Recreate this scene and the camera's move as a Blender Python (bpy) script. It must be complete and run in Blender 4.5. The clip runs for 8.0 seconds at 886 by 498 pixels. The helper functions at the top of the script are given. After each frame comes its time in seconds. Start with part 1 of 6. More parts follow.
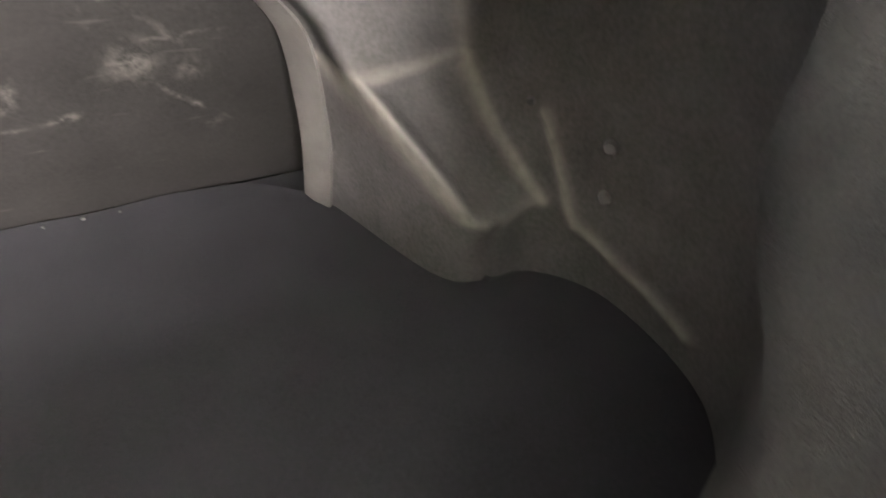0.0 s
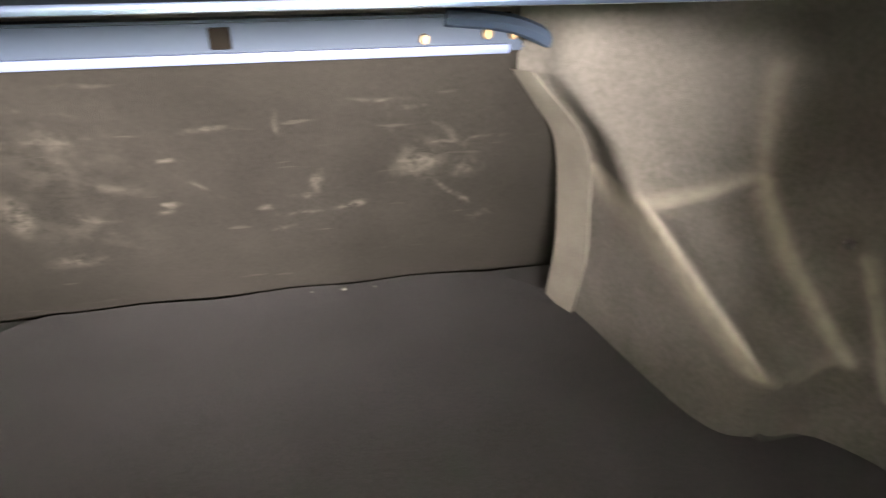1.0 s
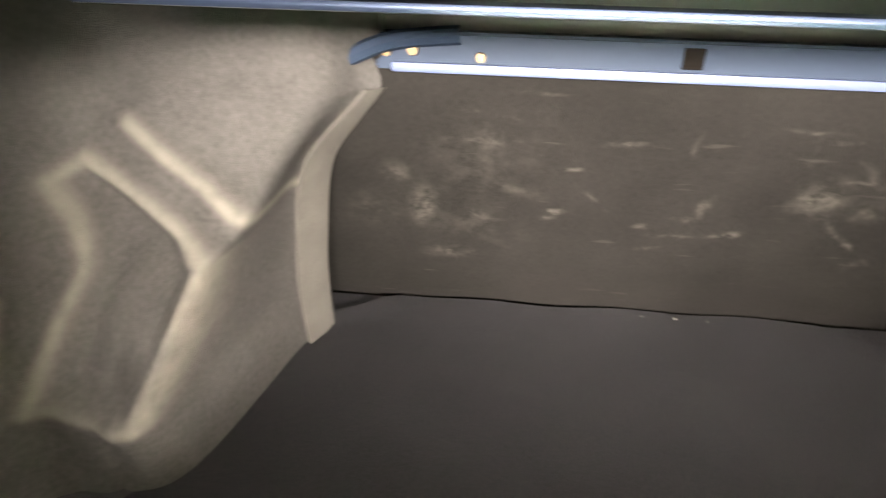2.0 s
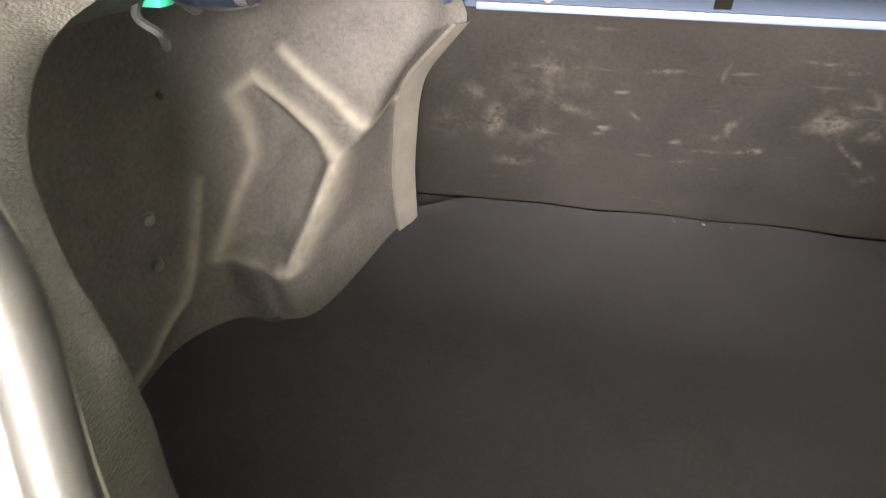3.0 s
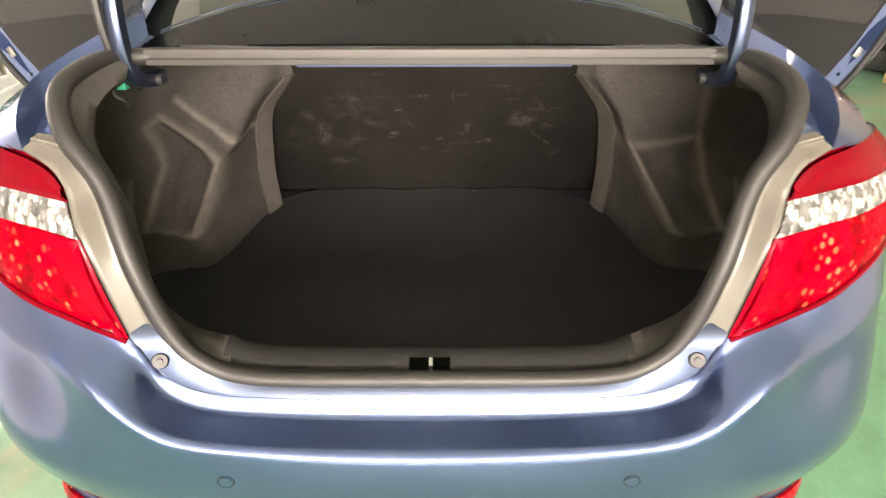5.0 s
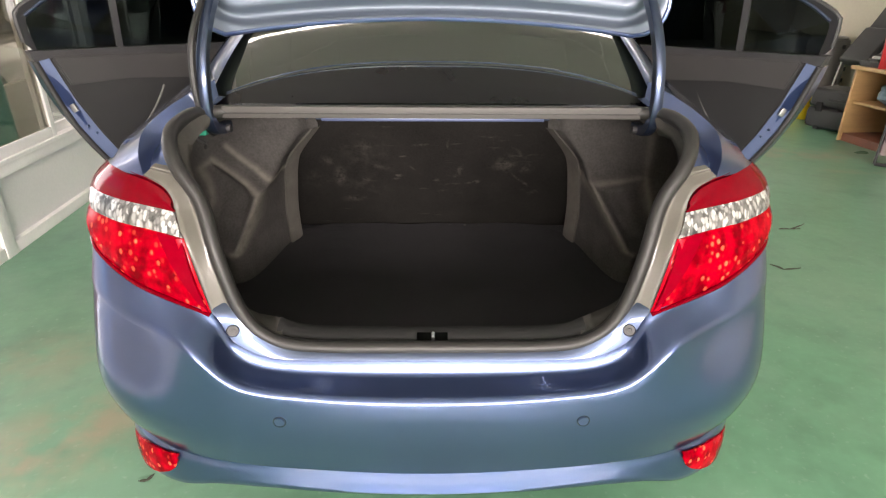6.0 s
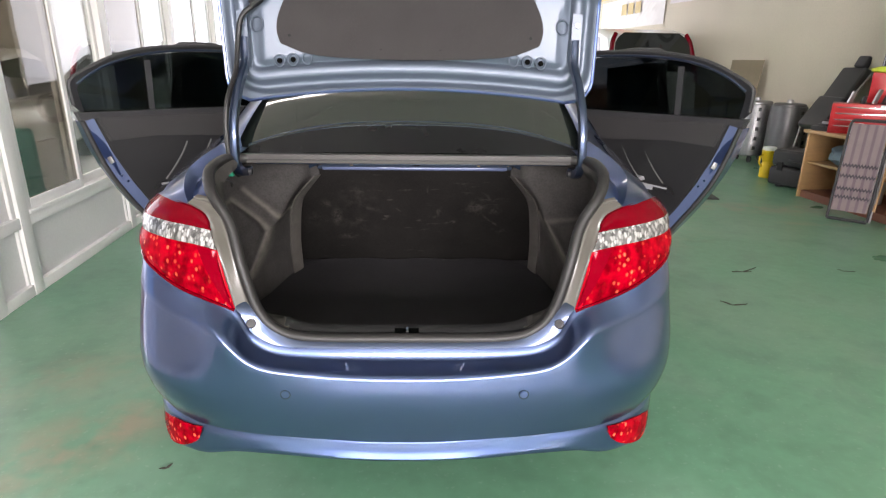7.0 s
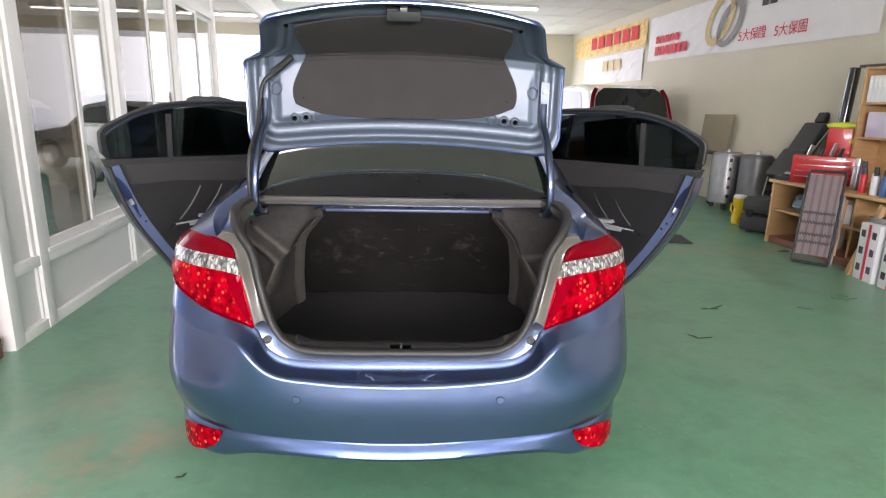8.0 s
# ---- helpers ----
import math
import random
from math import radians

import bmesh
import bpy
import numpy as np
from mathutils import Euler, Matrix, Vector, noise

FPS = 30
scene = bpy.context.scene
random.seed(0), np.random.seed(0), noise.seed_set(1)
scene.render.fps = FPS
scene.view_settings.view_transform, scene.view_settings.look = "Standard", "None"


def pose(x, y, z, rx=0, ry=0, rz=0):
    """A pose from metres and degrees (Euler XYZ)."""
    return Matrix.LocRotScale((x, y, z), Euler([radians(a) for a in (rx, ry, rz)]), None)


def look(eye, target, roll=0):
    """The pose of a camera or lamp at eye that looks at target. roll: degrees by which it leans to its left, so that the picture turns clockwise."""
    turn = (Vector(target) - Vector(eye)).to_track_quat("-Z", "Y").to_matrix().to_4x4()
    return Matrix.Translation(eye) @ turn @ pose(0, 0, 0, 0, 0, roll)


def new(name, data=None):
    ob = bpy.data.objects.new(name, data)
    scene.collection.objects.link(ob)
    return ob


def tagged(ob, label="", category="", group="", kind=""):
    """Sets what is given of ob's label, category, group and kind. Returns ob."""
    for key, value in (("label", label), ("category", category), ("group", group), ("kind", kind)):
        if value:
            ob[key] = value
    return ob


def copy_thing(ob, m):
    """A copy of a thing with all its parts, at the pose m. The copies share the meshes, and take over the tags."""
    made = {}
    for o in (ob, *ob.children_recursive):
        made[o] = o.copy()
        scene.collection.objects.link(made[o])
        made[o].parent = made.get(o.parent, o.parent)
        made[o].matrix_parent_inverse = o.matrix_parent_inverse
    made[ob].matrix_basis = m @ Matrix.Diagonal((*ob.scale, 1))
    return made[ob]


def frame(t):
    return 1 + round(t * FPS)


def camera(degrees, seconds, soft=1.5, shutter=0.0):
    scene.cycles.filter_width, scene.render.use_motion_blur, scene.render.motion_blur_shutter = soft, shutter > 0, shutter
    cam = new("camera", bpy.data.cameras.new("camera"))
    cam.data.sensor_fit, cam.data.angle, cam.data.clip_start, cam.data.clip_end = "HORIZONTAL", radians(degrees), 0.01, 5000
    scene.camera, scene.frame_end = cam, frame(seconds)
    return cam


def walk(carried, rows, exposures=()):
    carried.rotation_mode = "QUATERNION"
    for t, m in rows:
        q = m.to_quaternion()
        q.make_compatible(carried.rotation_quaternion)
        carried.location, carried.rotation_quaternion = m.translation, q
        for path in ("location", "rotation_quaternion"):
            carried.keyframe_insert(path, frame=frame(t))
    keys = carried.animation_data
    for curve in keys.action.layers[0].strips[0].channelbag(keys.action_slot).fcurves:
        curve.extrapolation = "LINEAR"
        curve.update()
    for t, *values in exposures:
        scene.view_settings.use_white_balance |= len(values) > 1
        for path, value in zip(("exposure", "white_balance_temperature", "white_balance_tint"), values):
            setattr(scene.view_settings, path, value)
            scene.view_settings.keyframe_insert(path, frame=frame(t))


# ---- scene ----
cam = camera(75.0, 8.0, 1.15, 0.35)
PATH = [
    (0, (0.22, 0.132, 1.047), (1.106, 1.556, -0.041), 1.2),
    (0.4, (0.215, 0.189, 1.077), (0.968, 1.757, 0.089), 1.3),
    (0.8, (0.178, 0.224, 1.085), (0.672, 1.933, 0.171), 0.1),
    (1, (0.133, 0.246, 1.099), (0.487, 1.994, 0.195), -0.4),
    (1.5, (-0.076, 0.251, 1.077), (0.004, 2.071, 0.253), 0.6),
    (2, (-0.257, 0.254, 1.085), (-0.402, 2.067, 0.254), 1.8),
    (2.2, (-0.283, 0.227, 1.094), (-0.548, 2.008, 0.224), 2.2),
    (3.3, (-0.215, -0.067, 1.17), (-0.518, 1.577, 0.072), 1.0),
    (3.5, (-0.137, -0.1, 1.178), (-0.411, 1.542, 0.07), 0.3),
    (4, (-0.042, -0.242, 1.226), (-0.182, 1.409, 0.106), -0.2),
    (4.5, (-0.012, -0.45, 1.308), (-0.057, 1.244, 0.245), -0.2),
    (5, (0.024, -0.65, 1.344), (0.024, 1.089, 0.357), -0.1),
    (5.2, (0.035, -0.717, 1.365), (0.036, 1.039, 0.407), -0.2),
    (6.3, (-0.002, -1.13, 1.413), (0.039, 0.719, 0.652), 0.6),
    (6.5, (0.005, -1.203, 1.415), (0.049, 0.662, 0.693), 0.6),
    (7, (0.07, -1.431, 1.44), (0.113, 0.468, 0.814), 0.7),
    (7.5, (0.087, -1.585, 1.463), (0.145, 0.34, 0.924), 0.9),
    (8, (0.065, -1.747, 1.476), (0.143, 0.195, 1.004), 1.2),
]
EXPOSURES = [  # seconds, stops, white balance
    (0.0, 2.95, 6600, 19), (0.4, 3.3, 6900, 18), (1.0, 3.3, 7400, 17), (1.5, 3.3, 7400, 17), (2.1, 2.9, 7300, 17), (3.4, 3.2, 7100, 18), (3.9, 3.3, 7250, 18), (4.2, 3.1, 7300, 18), (4.6, 2.15, 7800, 19),
    (5.2, 1.25, 7800, 20), (6.3, 0.68, 6700, 20), (7.0, 0.5, 6500, 21), (8.0, 0.38, 6400, 21)]
walk(cam, [(t, look(eye, target, roll)) for t, eye, target, roll in PATH], EXPOSURES)

# ---- world, sun, large lights ----
ROOM = pose(0, 0, 0, 0, 0, 5)          # the garage is turned against the car
CEIL = 3.7

world = bpy.data.worlds.new("sky")
scene.world = world
world.use_nodes = True
wn = world.node_tree.nodes
sky = wn.new("ShaderNodeTexSky")
sky.sky_type = "NISHITA"
sky.sun_disc = False
sky.sun_elevation, sky.sun_rotation = radians(48), radians(25)
sky.sun_intensity = 1.0
wn["Background"].inputs["Strength"].default_value = 0.14
world.node_tree.links.new(sky.outputs[0], wn["Background"].inputs[0])

sun = new("sun", bpy.data.lights.new("sun", "SUN"))
sun.data.energy, sun.data.angle, sun.data.color = 4.5, radians(0.6), (1.0, 0.95, 0.87)
sun.matrix_world = look((3, 12, 14), (0, 2, 0))


def area_light(name, centre, size, facing, power, colour):
    lamp = bpy.data.lights.new(name, "AREA")
    lamp.shape, lamp.size, lamp.size_y = "RECTANGLE", *size
    lamp.energy, lamp.color = power, colour
    ob = new(name, lamp)
    a, b = ROOM @ Vector(centre), ROOM @ (Vector(centre) + Vector(facing))
    ob.matrix_world = look(a, b)
    return ob


area_light("daylight_front", (1.5, 16.2, 1.75), (8.0, 3.0), (0, -1, 0), 230, (0.95, 0.98, 1.0))
# added strip behind the car, its height chosen to reach the far mat
area_light("added_rear_light", (0.0, -5.9, 2.1), (4.8, 0.85), (0, 1, 0), 560, (1.0, 0.98, 0.95))
# added light from the left; no window is known there
area_light("added_side_light", (-6.8, 5.6, 1.9), (6.0, 2.8), (1, 0, 0), 210, (0.95, 0.98, 1.0))


# ---- materials ----
def mat(name, base, rough=0.6, metal=0.0, vary=0.15, scale=6.0, fine=90.0, bump=0.0, bump_scale=220.0,
        coat=0.0, coat_rough=0.05, spec=0.5, stretch=(1, 1, 1), rough_vary=0.1, transmission=0.0, sheen=0.0):
    """A surface whose colour and gloss vary at two scales, with a fine relief."""
    m = bpy.data.materials.new(name)
    m.use_nodes = True
    t, n = m.node_tree.links, m.node_tree.nodes
    p = n["Principled BSDF"]
    geo = n.new("ShaderNodeTexCoord")
    mp = n.new("ShaderNodeMapping")
    mp.inputs["Scale"].default_value = stretch
    t.new(geo.outputs["Object"], mp.inputs["Vector"])
    big, small = n.new("ShaderNodeTexNoise"), n.new("ShaderNodeTexNoise")
    big.inputs["Scale"].default_value, big.inputs["Detail"].default_value = scale, 5
    small.inputs["Scale"].default_value, small.inputs["Detail"].default_value = fine, 3
    for q in (big, small):
        t.new(mp.outputs[0], q.inputs["Vector"])
    add = n.new("ShaderNodeMath")
    add.operation = "ADD"
    t.new(big.outputs["Fac"], add.inputs[0])
    t.new(small.outputs["Fac"], add.inputs[1])
    ramp = n.new("ShaderNodeMapRange")
    ramp.inputs["From Min"].default_value, ramp.inputs["From Max"].default_value = 0.6, 1.4
    ramp.inputs["To Min"].default_value, ramp.inputs["To Max"].default_value = 1 - vary, 1 + vary
    t.new(add.outputs[0], ramp.inputs["Value"])
    mul = n.new("ShaderNodeMix")
    mul.data_type, mul.blend_type = "RGBA", "MULTIPLY"
    mul.inputs["Factor"].default_value = 1.0
    mul.inputs["A"].default_value = (*base, 1)
    t.new(ramp.outputs[0], mul.inputs["B"])
    t.new(mul.outputs["Result"], p.inputs["Base Color"])
    rr = n.new("ShaderNodeMapRange")
    rr.inputs["To Min"].default_value, rr.inputs["To Max"].default_value = max(0.02, rough - rough_vary), min(1, rough + rough_vary)
    t.new(big.outputs["Fac"], rr.inputs["Value"])
    t.new(rr.outputs[0], p.inputs["Roughness"])
    p.inputs["Metallic"].default_value = metal
    p.inputs["Coat Weight"].default_value, p.inputs["Coat Roughness"].default_value = coat, coat_rough
    p.inputs["Specular IOR Level"].default_value = spec
    p.inputs["Transmission Weight"].default_value = transmission
    p.inputs["Sheen Weight"].default_value = sheen
    if bump:
        bn, bp = n.new("ShaderNodeTexNoise"), n.new("ShaderNodeBump")
        bn.inputs["Scale"].default_value, bn.inputs["Detail"].default_value = bump_scale, 4
        t.new(mp.outputs[0], bn.inputs["Vector"])
        bp.inputs["Strength"].default_value, bp.inputs["Distance"].default_value = bump, 0.004
        t.new(bn.outputs["Fac"], bp.inputs["Height"])
        t.new(bp.outputs[0], p.inputs["Normal"])
    return m


def principled(m):
    return m.node_tree.nodes["Principled BSDF"]


PAINT = mat("blue_metallic_paint", (0.092, 0.136, 0.292), 0.29, 0.93, 0.05, 3, 900, coat=1.0, coat_rough=0.02, rough_vary=0.03)
# sill, hinge and lid blues: darker and paler copies of the body blue
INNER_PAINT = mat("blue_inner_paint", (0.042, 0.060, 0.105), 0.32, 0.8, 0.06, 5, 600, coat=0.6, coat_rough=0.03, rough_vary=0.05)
LID_PAINT = mat("blue_lid_inner_paint", (0.122, 0.150, 0.192), 0.58, 0.72, 0.06, 5, 600, coat=0.2, coat_rough=0.15, rough_vary=0.05)
# lighter copy of the body blue; light on the edges is put into the colour
EDGE_PAINT = mat("lit_blue_edge_paint", (0.10, 0.132, 0.24), 0.42, 0.25, 0.06, 5, 300, coat=0.4, coat_rough=0.1)
# beam blue darkened in its base colour for shade that nothing here casts
BEAM_PAINT = mat("shaded_blue_beam_paint", (0.020, 0.033, 0.058), 0.55, 0.1, 0.08, 6, 200, spec=0.2)
BRASS = mat("brass_bolt", (0.16, 0.11, 0.06), 0.4, 0.8, 0.1)
SHELF_STEEL = mat("pale_shelf_steel", (0.12, 0.12, 0.125), 0.5, 0.2, 0.1, 6, 120)
for _m in (PAINT, INNER_PAINT):
    principled(_m).inputs["Coat IOR"].default_value = 1.52
PRIMER = mat("beige_body_panel", (0.104, 0.096, 0.083), 0.45, 0.0, 0.06, 8, 200, coat=0.5, coat_rough=0.15)
HEADER = mat("grey_header_plastic", (0.052, 0.049, 0.046), 0.55, 0, 0.08, 9, 200)
RUBBER = mat("black_rubber", (0.03, 0.03, 0.031), 0.55, 0, 0.15, 20, 300, bump=0.15)
STOP_RUBBER = mat("grey_stop_rubber", (0.026, 0.0255, 0.026), 0.5, 0, 0.1, 40, 300)
CLIP_PLASTIC = mat("pale_clip_plastic", (0.11, 0.106, 0.102), 0.5, 0, 0.1, 40, 300)
GASKET = mat("grey_rubber_seal", (0.019, 0.0184, 0.0176), 0.5, 0, 0.15, 14, 300, bump=0.1)
# paler trim felt for the edge that faces the light
FELT_LIT = mat("light_facing_felt", (0.125, 0.117, 0.105), 0.9, 0, 0.25, 20, 420, bump=0.5, bump_scale=600, spec=0.2)
LIP_FELT = mat("pale_lip_felt", (0.066, 0.0625, 0.058), 0.92, 0, 0.3, 18, 260, bump=0.6, bump_scale=500, spec=0.15)
MAT_FELT = mat("dark_boot_carpet", (0.0232, 0.0222, 0.0250), 0.95, 0, 0.3, 8, 150, bump=0.6, bump_scale=700, spec=0.1, sheen=0.05)
GREY_PLASTIC = mat("grey_textured_plastic", (0.019, 0.0195, 0.0195), 0.7, 0, 0.12, 12, 300, bump=0.35, bump_scale=900, spec=0.2)
DARK_PLASTIC = mat("dark_plastic", (0.03, 0.03, 0.032), 0.5, 0, 0.15, 12, 250, bump=0.2, bump_scale=900)
TRIM = mat("door_card_plastic", (0.0095, 0.0092, 0.0098), 0.55, 0, 0.15, 10, 300, bump=0.25, bump_scale=800)
FRAME_BLACK = mat("black_frame_paint", (0.012, 0.012, 0.013), 0.4, 0, 0.1, 9, 200)
TRIM_LIGHT = mat("door_card_upper", (0.033, 0.031, 0.031), 0.55, 0, 0.1, 10, 300, bump=0.25, bump_scale=800)
LINER = mat("lid_liner_felt", (0.047, 0.0435, 0.0435), 0.92, 0, 0.15, 8, 350, bump=0.5, bump_scale=600, spec=0.15)
SATIN = mat("satin_silver_trim", (0.5, 0.5, 0.52), 0.35, 0.4, 0.05, 10, 200)
SEAM_THREAD = mat("pale_seam_thread", (0.12, 0.117, 0.114), 0.7, 0, 0.1)
CHROME = mat("chrome", (0.75, 0.76, 0.78), 0.15, 1.0, 0.05, 10, 200)
STEEL = mat("worn_steel", (0.45, 0.45, 0.46), 0.35, 0.9, 0.2, 8, 120, rough_vary=0.15)
BLACK_GLASS = mat("tinted_glass", (0.012, 0.015, 0.014), 0.04, 0, 0.05, 3, 100, spec=0.55, rough_vary=0.01)
SCREEN_GLASS = mat("green_tinted_screen_glass", (0.016, 0.021, 0.017), 0.05, 0, 0.05, 3, 100, spec=1.0, coat=0.7, coat_rough=0.02, rough_vary=0.01)
# near black stands in for the shade inside holes, wells and gaps
BLACK = mat("black_cavity", (0.003, 0.003, 0.003), 0.9, 0, 0.1, spec=0.05)
CABLE = mat("black_cable_tape", (0.015, 0.015, 0.015), 0.45, 0, 0.2, 60, 400, bump=0.4)
GREEN_PLUG = mat("green_plug", (0.02, 0.35, 0.22), 0.5, 0, 0.1)
TYRE = mat("tyre_rubber", (0.02, 0.02, 0.02), 0.8, 0, 0.2, 15, 200, bump=0.3)
RIM = mat("alloy", (0.5, 0.5, 0.52), 0.3, 0.9, 0.1, 12, 200)


def lens_mat(name, base, bright, scale, stretch=(1, 1, 1), dot=0.3, share=0.5):
    """A lamp lens over small bulbs and facets, their glints painted as bright spots."""
    m = mat(name, base, 0.25, 0.0, 0.1, 12, 80, coat=0.05, coat_rough=0.02, spec=0.02)
    t, n, p = m.node_tree.links, m.node_tree.nodes, principled(m)
    co, mp, vo, no = (n.new(k) for k in ("ShaderNodeTexCoord", "ShaderNodeMapping", "ShaderNodeTexVoronoi", "ShaderNodeTexNoise"))
    vo.inputs["Scale"].default_value = scale
    mp.inputs["Scale"].default_value = stretch
    no.inputs["Scale"].default_value, no.inputs["Detail"].default_value = 34, 4
    t.new(co.outputs["Object"], mp.inputs["Vector"])
    t.new(mp.outputs[0], vo.inputs["Vector"])
    t.new(mp.outputs[0], no.inputs["Vector"])
    sepc = n.new("ShaderNodeSeparateColor")
    t.new(vo.outputs["Color"], sepc.inputs[0])

    def span(source, lo, hi, to_lo, to_hi):
        r = n.new("ShaderNodeMapRange")
        r.interpolation_type = "SMOOTHSTEP"
        for k, v in zip(("From Min", "From Max", "To Min", "To Max"), (lo, hi, to_lo, to_hi)):
            r.inputs[k].default_value = v
        t.new(source, r.inputs["Value"])
        return r.outputs[0]

    def times(a_, b_):
        q = n.new("ShaderNodeMath")
        q.operation = "MULTIPLY"
        t.new(a_, q.inputs[0])
        t.new(b_, q.inputs[1])
        return q.outputs[0]

    glint = times(span(vo.outputs["Distance"], dot * 0.45, dot, 1.0, 0.0), span(sepc.outputs[0], 1 - share, 1.0, 0.0, 1.0))
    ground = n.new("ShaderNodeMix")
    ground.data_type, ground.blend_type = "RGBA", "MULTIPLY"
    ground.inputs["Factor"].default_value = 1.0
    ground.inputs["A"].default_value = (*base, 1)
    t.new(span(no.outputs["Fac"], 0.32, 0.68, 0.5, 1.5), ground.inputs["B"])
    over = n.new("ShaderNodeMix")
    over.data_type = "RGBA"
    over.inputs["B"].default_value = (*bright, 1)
    t.new(glint, over.inputs["Factor"])
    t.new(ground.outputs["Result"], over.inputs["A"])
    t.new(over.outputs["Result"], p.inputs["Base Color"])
    bp = n.new("ShaderNodeBump")
    bp.inputs["Strength"].default_value, bp.inputs["Distance"].default_value = 0.2, 0.003
    t.new(vo.outputs["Distance"], bp.inputs["Height"])
    t.new(bp.outputs[0], p.inputs["Normal"])
    return m


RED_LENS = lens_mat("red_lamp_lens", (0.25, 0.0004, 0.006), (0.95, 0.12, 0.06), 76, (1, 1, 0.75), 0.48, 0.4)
RED_RIM = mat("bright_red_lens_rim", (0.42, 0.002, 0.012), 0.2, 0, 0.1, 9, 60, spec=0.05, coat=0.1, coat_rough=0.02)
RED_PLAIN = mat("red_lamp_cover", (0.13, 0.0004, 0.005), 0.12, 0, 0.12, 9, 60, spec=0.03, coat=0.25, coat_rough=0.015)
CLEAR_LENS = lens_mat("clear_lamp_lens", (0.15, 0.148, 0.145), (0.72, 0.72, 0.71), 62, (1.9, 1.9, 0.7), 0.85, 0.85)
RED_WEDGE = mat("red_wedge", (0.2, 0.0006, 0.008), 0.2, 0, 0.12, 9, 60, spec=0.03, coat=0.05, coat_rough=0.02)
principled(CLEAR_LENS).inputs["Metallic"].default_value = 0.5


def scuffed_felt():
    """Dark felt of the seat back with pale scuffs where loads rubbed against it."""
    m = mat("scuffed_seat_felt", (0.0165, 0.0154, 0.0140), 0.95, 0, 0.3, 8, 140, bump=0.6, bump_scale=700, spec=0.08)
    t, n, p = m.node_tree.links, m.node_tree.nodes, principled(m)
    co = n.new("ShaderNodeTexCoord")
    old = p.inputs["Base Color"].links[0].from_socket
    total = None
    spots = [(-.418, .795, .02, .018, 0, .8), (-.371, .724, .022, .038, -5, 1.2), (-.32, .614, .045, .012, 4, 1.0), (-.258, .865, .03, .018, 0, .7), (-.468, .708, .045, .03, 0, .5),
             (-.30, .69, .10, .05, -20, .28), (-.27, .82, .11, .07, 15, .28), (-.141, .726, .016, .006, 8, 1.6), (-.152, .712, .012, .005, 0, 1.4), (.019, .705, .014, .006, 0, 1.1),
             (.16, .695, .026, .007, 10, 1.6), (.284, .784, .035, .035, 0, 1.1), (.371, .763, .025, .02, 0, .8)]
    streaks = [(-.252, .906, .04, .004, -9, .7), (-.267, .862, .055, .006, 0, .8), (-.126, .816, .032, .004, 2, 1.1), (-.05, .867, .026, .005, 4, 1.0), (-.073, .755, .042, .003, -39, .6),
               (.058, .869, .004, .022, 0, .6), (.232, .87, .004, .024, 8, .7), (.258, .89, .026, .004, 0, 1.0), (.354, .822, .06, .0035, 3, .9), (.347, .825, .042, .006, -42, .8),
               (.363, .697, .068, .0045, -36, 1.0)]
    arcs = [(.274, .74, .032, .003, 0, .7), (-.29, .717, .055, .009, -23, .8), (.035, .654, .022, .005, 10, .8), (.21, .905, .04, .003, 0, .5), (-.19, .946, .035, .003, 0, .5), (.106, .752, .008, .026, -14, 1.1),
            (.085, .728, .02, .006, 8, 1.0), (.075, .687, .042, .0035, 0, .8), (-.22, .77, .05, .012, -12, .6), (.40, .645, .016, .01, 0, .7)]
    warp = n.new("ShaderNodeTexNoise")
    warp.inputs["Scale"].default_value, warp.inputs["Detail"].default_value = 22, 4
    t.new(co.outputs["Object"], warp.inputs["Vector"])
    bent = n.new("ShaderNodeVectorMath")
    bent.operation = "MULTIPLY_ADD"
    bent.inputs[1].default_value = (0.022, 0.0, 0.022)
    t.new(warp.outputs["Color"], bent.inputs[0])
    t.new(co.outputs["Object"], bent.inputs[2])
    for x, z, w, h, turn, k in spots + streaks + arcs:
        mp = n.new("ShaderNodeMapping")
        mp.vector_type = "TEXTURE"
        mp.inputs["Location"].default_value = (x + 0.011, 1.2, z + 0.011)
        mp.inputs["Rotation"].default_value = (0, radians(-turn), 0)
        mp.inputs["Scale"].default_value = (w, 50.0, h)
        t.new(bent.outputs[0], mp.inputs[0])
        le = n.new("ShaderNodeVectorMath")
        le.operation = "LENGTH"
        t.new(mp.outputs[0], le.inputs[0])
        mr = n.new("ShaderNodeMapRange")
        mr.inputs["From Min"].default_value, mr.inputs["From Max"].default_value = 1.6, 0.0
        mr.inputs["To Max"].default_value = k
        t.new(le.outputs["Value"], mr.inputs["Value"])
        if total is None:
            total = mr.outputs[0]
        else:
            ad = n.new("ShaderNodeMath")
            ad.operation = "MAXIMUM"
            t.new(total, ad.inputs[0])
            t.new(mr.outputs[0], ad.inputs[1])
            total = ad.outputs[0]
    no = n.new("ShaderNodeTexNoise")
    no.inputs["Scale"].default_value, no.inputs["Detail"].default_value, no.inputs["Roughness"].default_value = 24, 6, 0.75
    t.new(co.outputs["Object"], no.inputs["Vector"])
    sub = n.new("ShaderNodeMapRange")
    sub.inputs["From Min"].default_value, sub.inputs["From Max"].default_value = 0.44, 0.66
    t.new(no.outputs["Fac"], sub.inputs["Value"])
    # thin drawn-out scratches all over
    mp2 = n.new("ShaderNodeMapping")
    mp2.inputs["Scale"].default_value = (7, 1, 60)
    mp2.inputs["Rotation"].default_value = (0, 0.15, 0)
    t.new(co.outputs["Object"], mp2.inputs[0])
    no2 = n.new("ShaderNodeTexNoise")
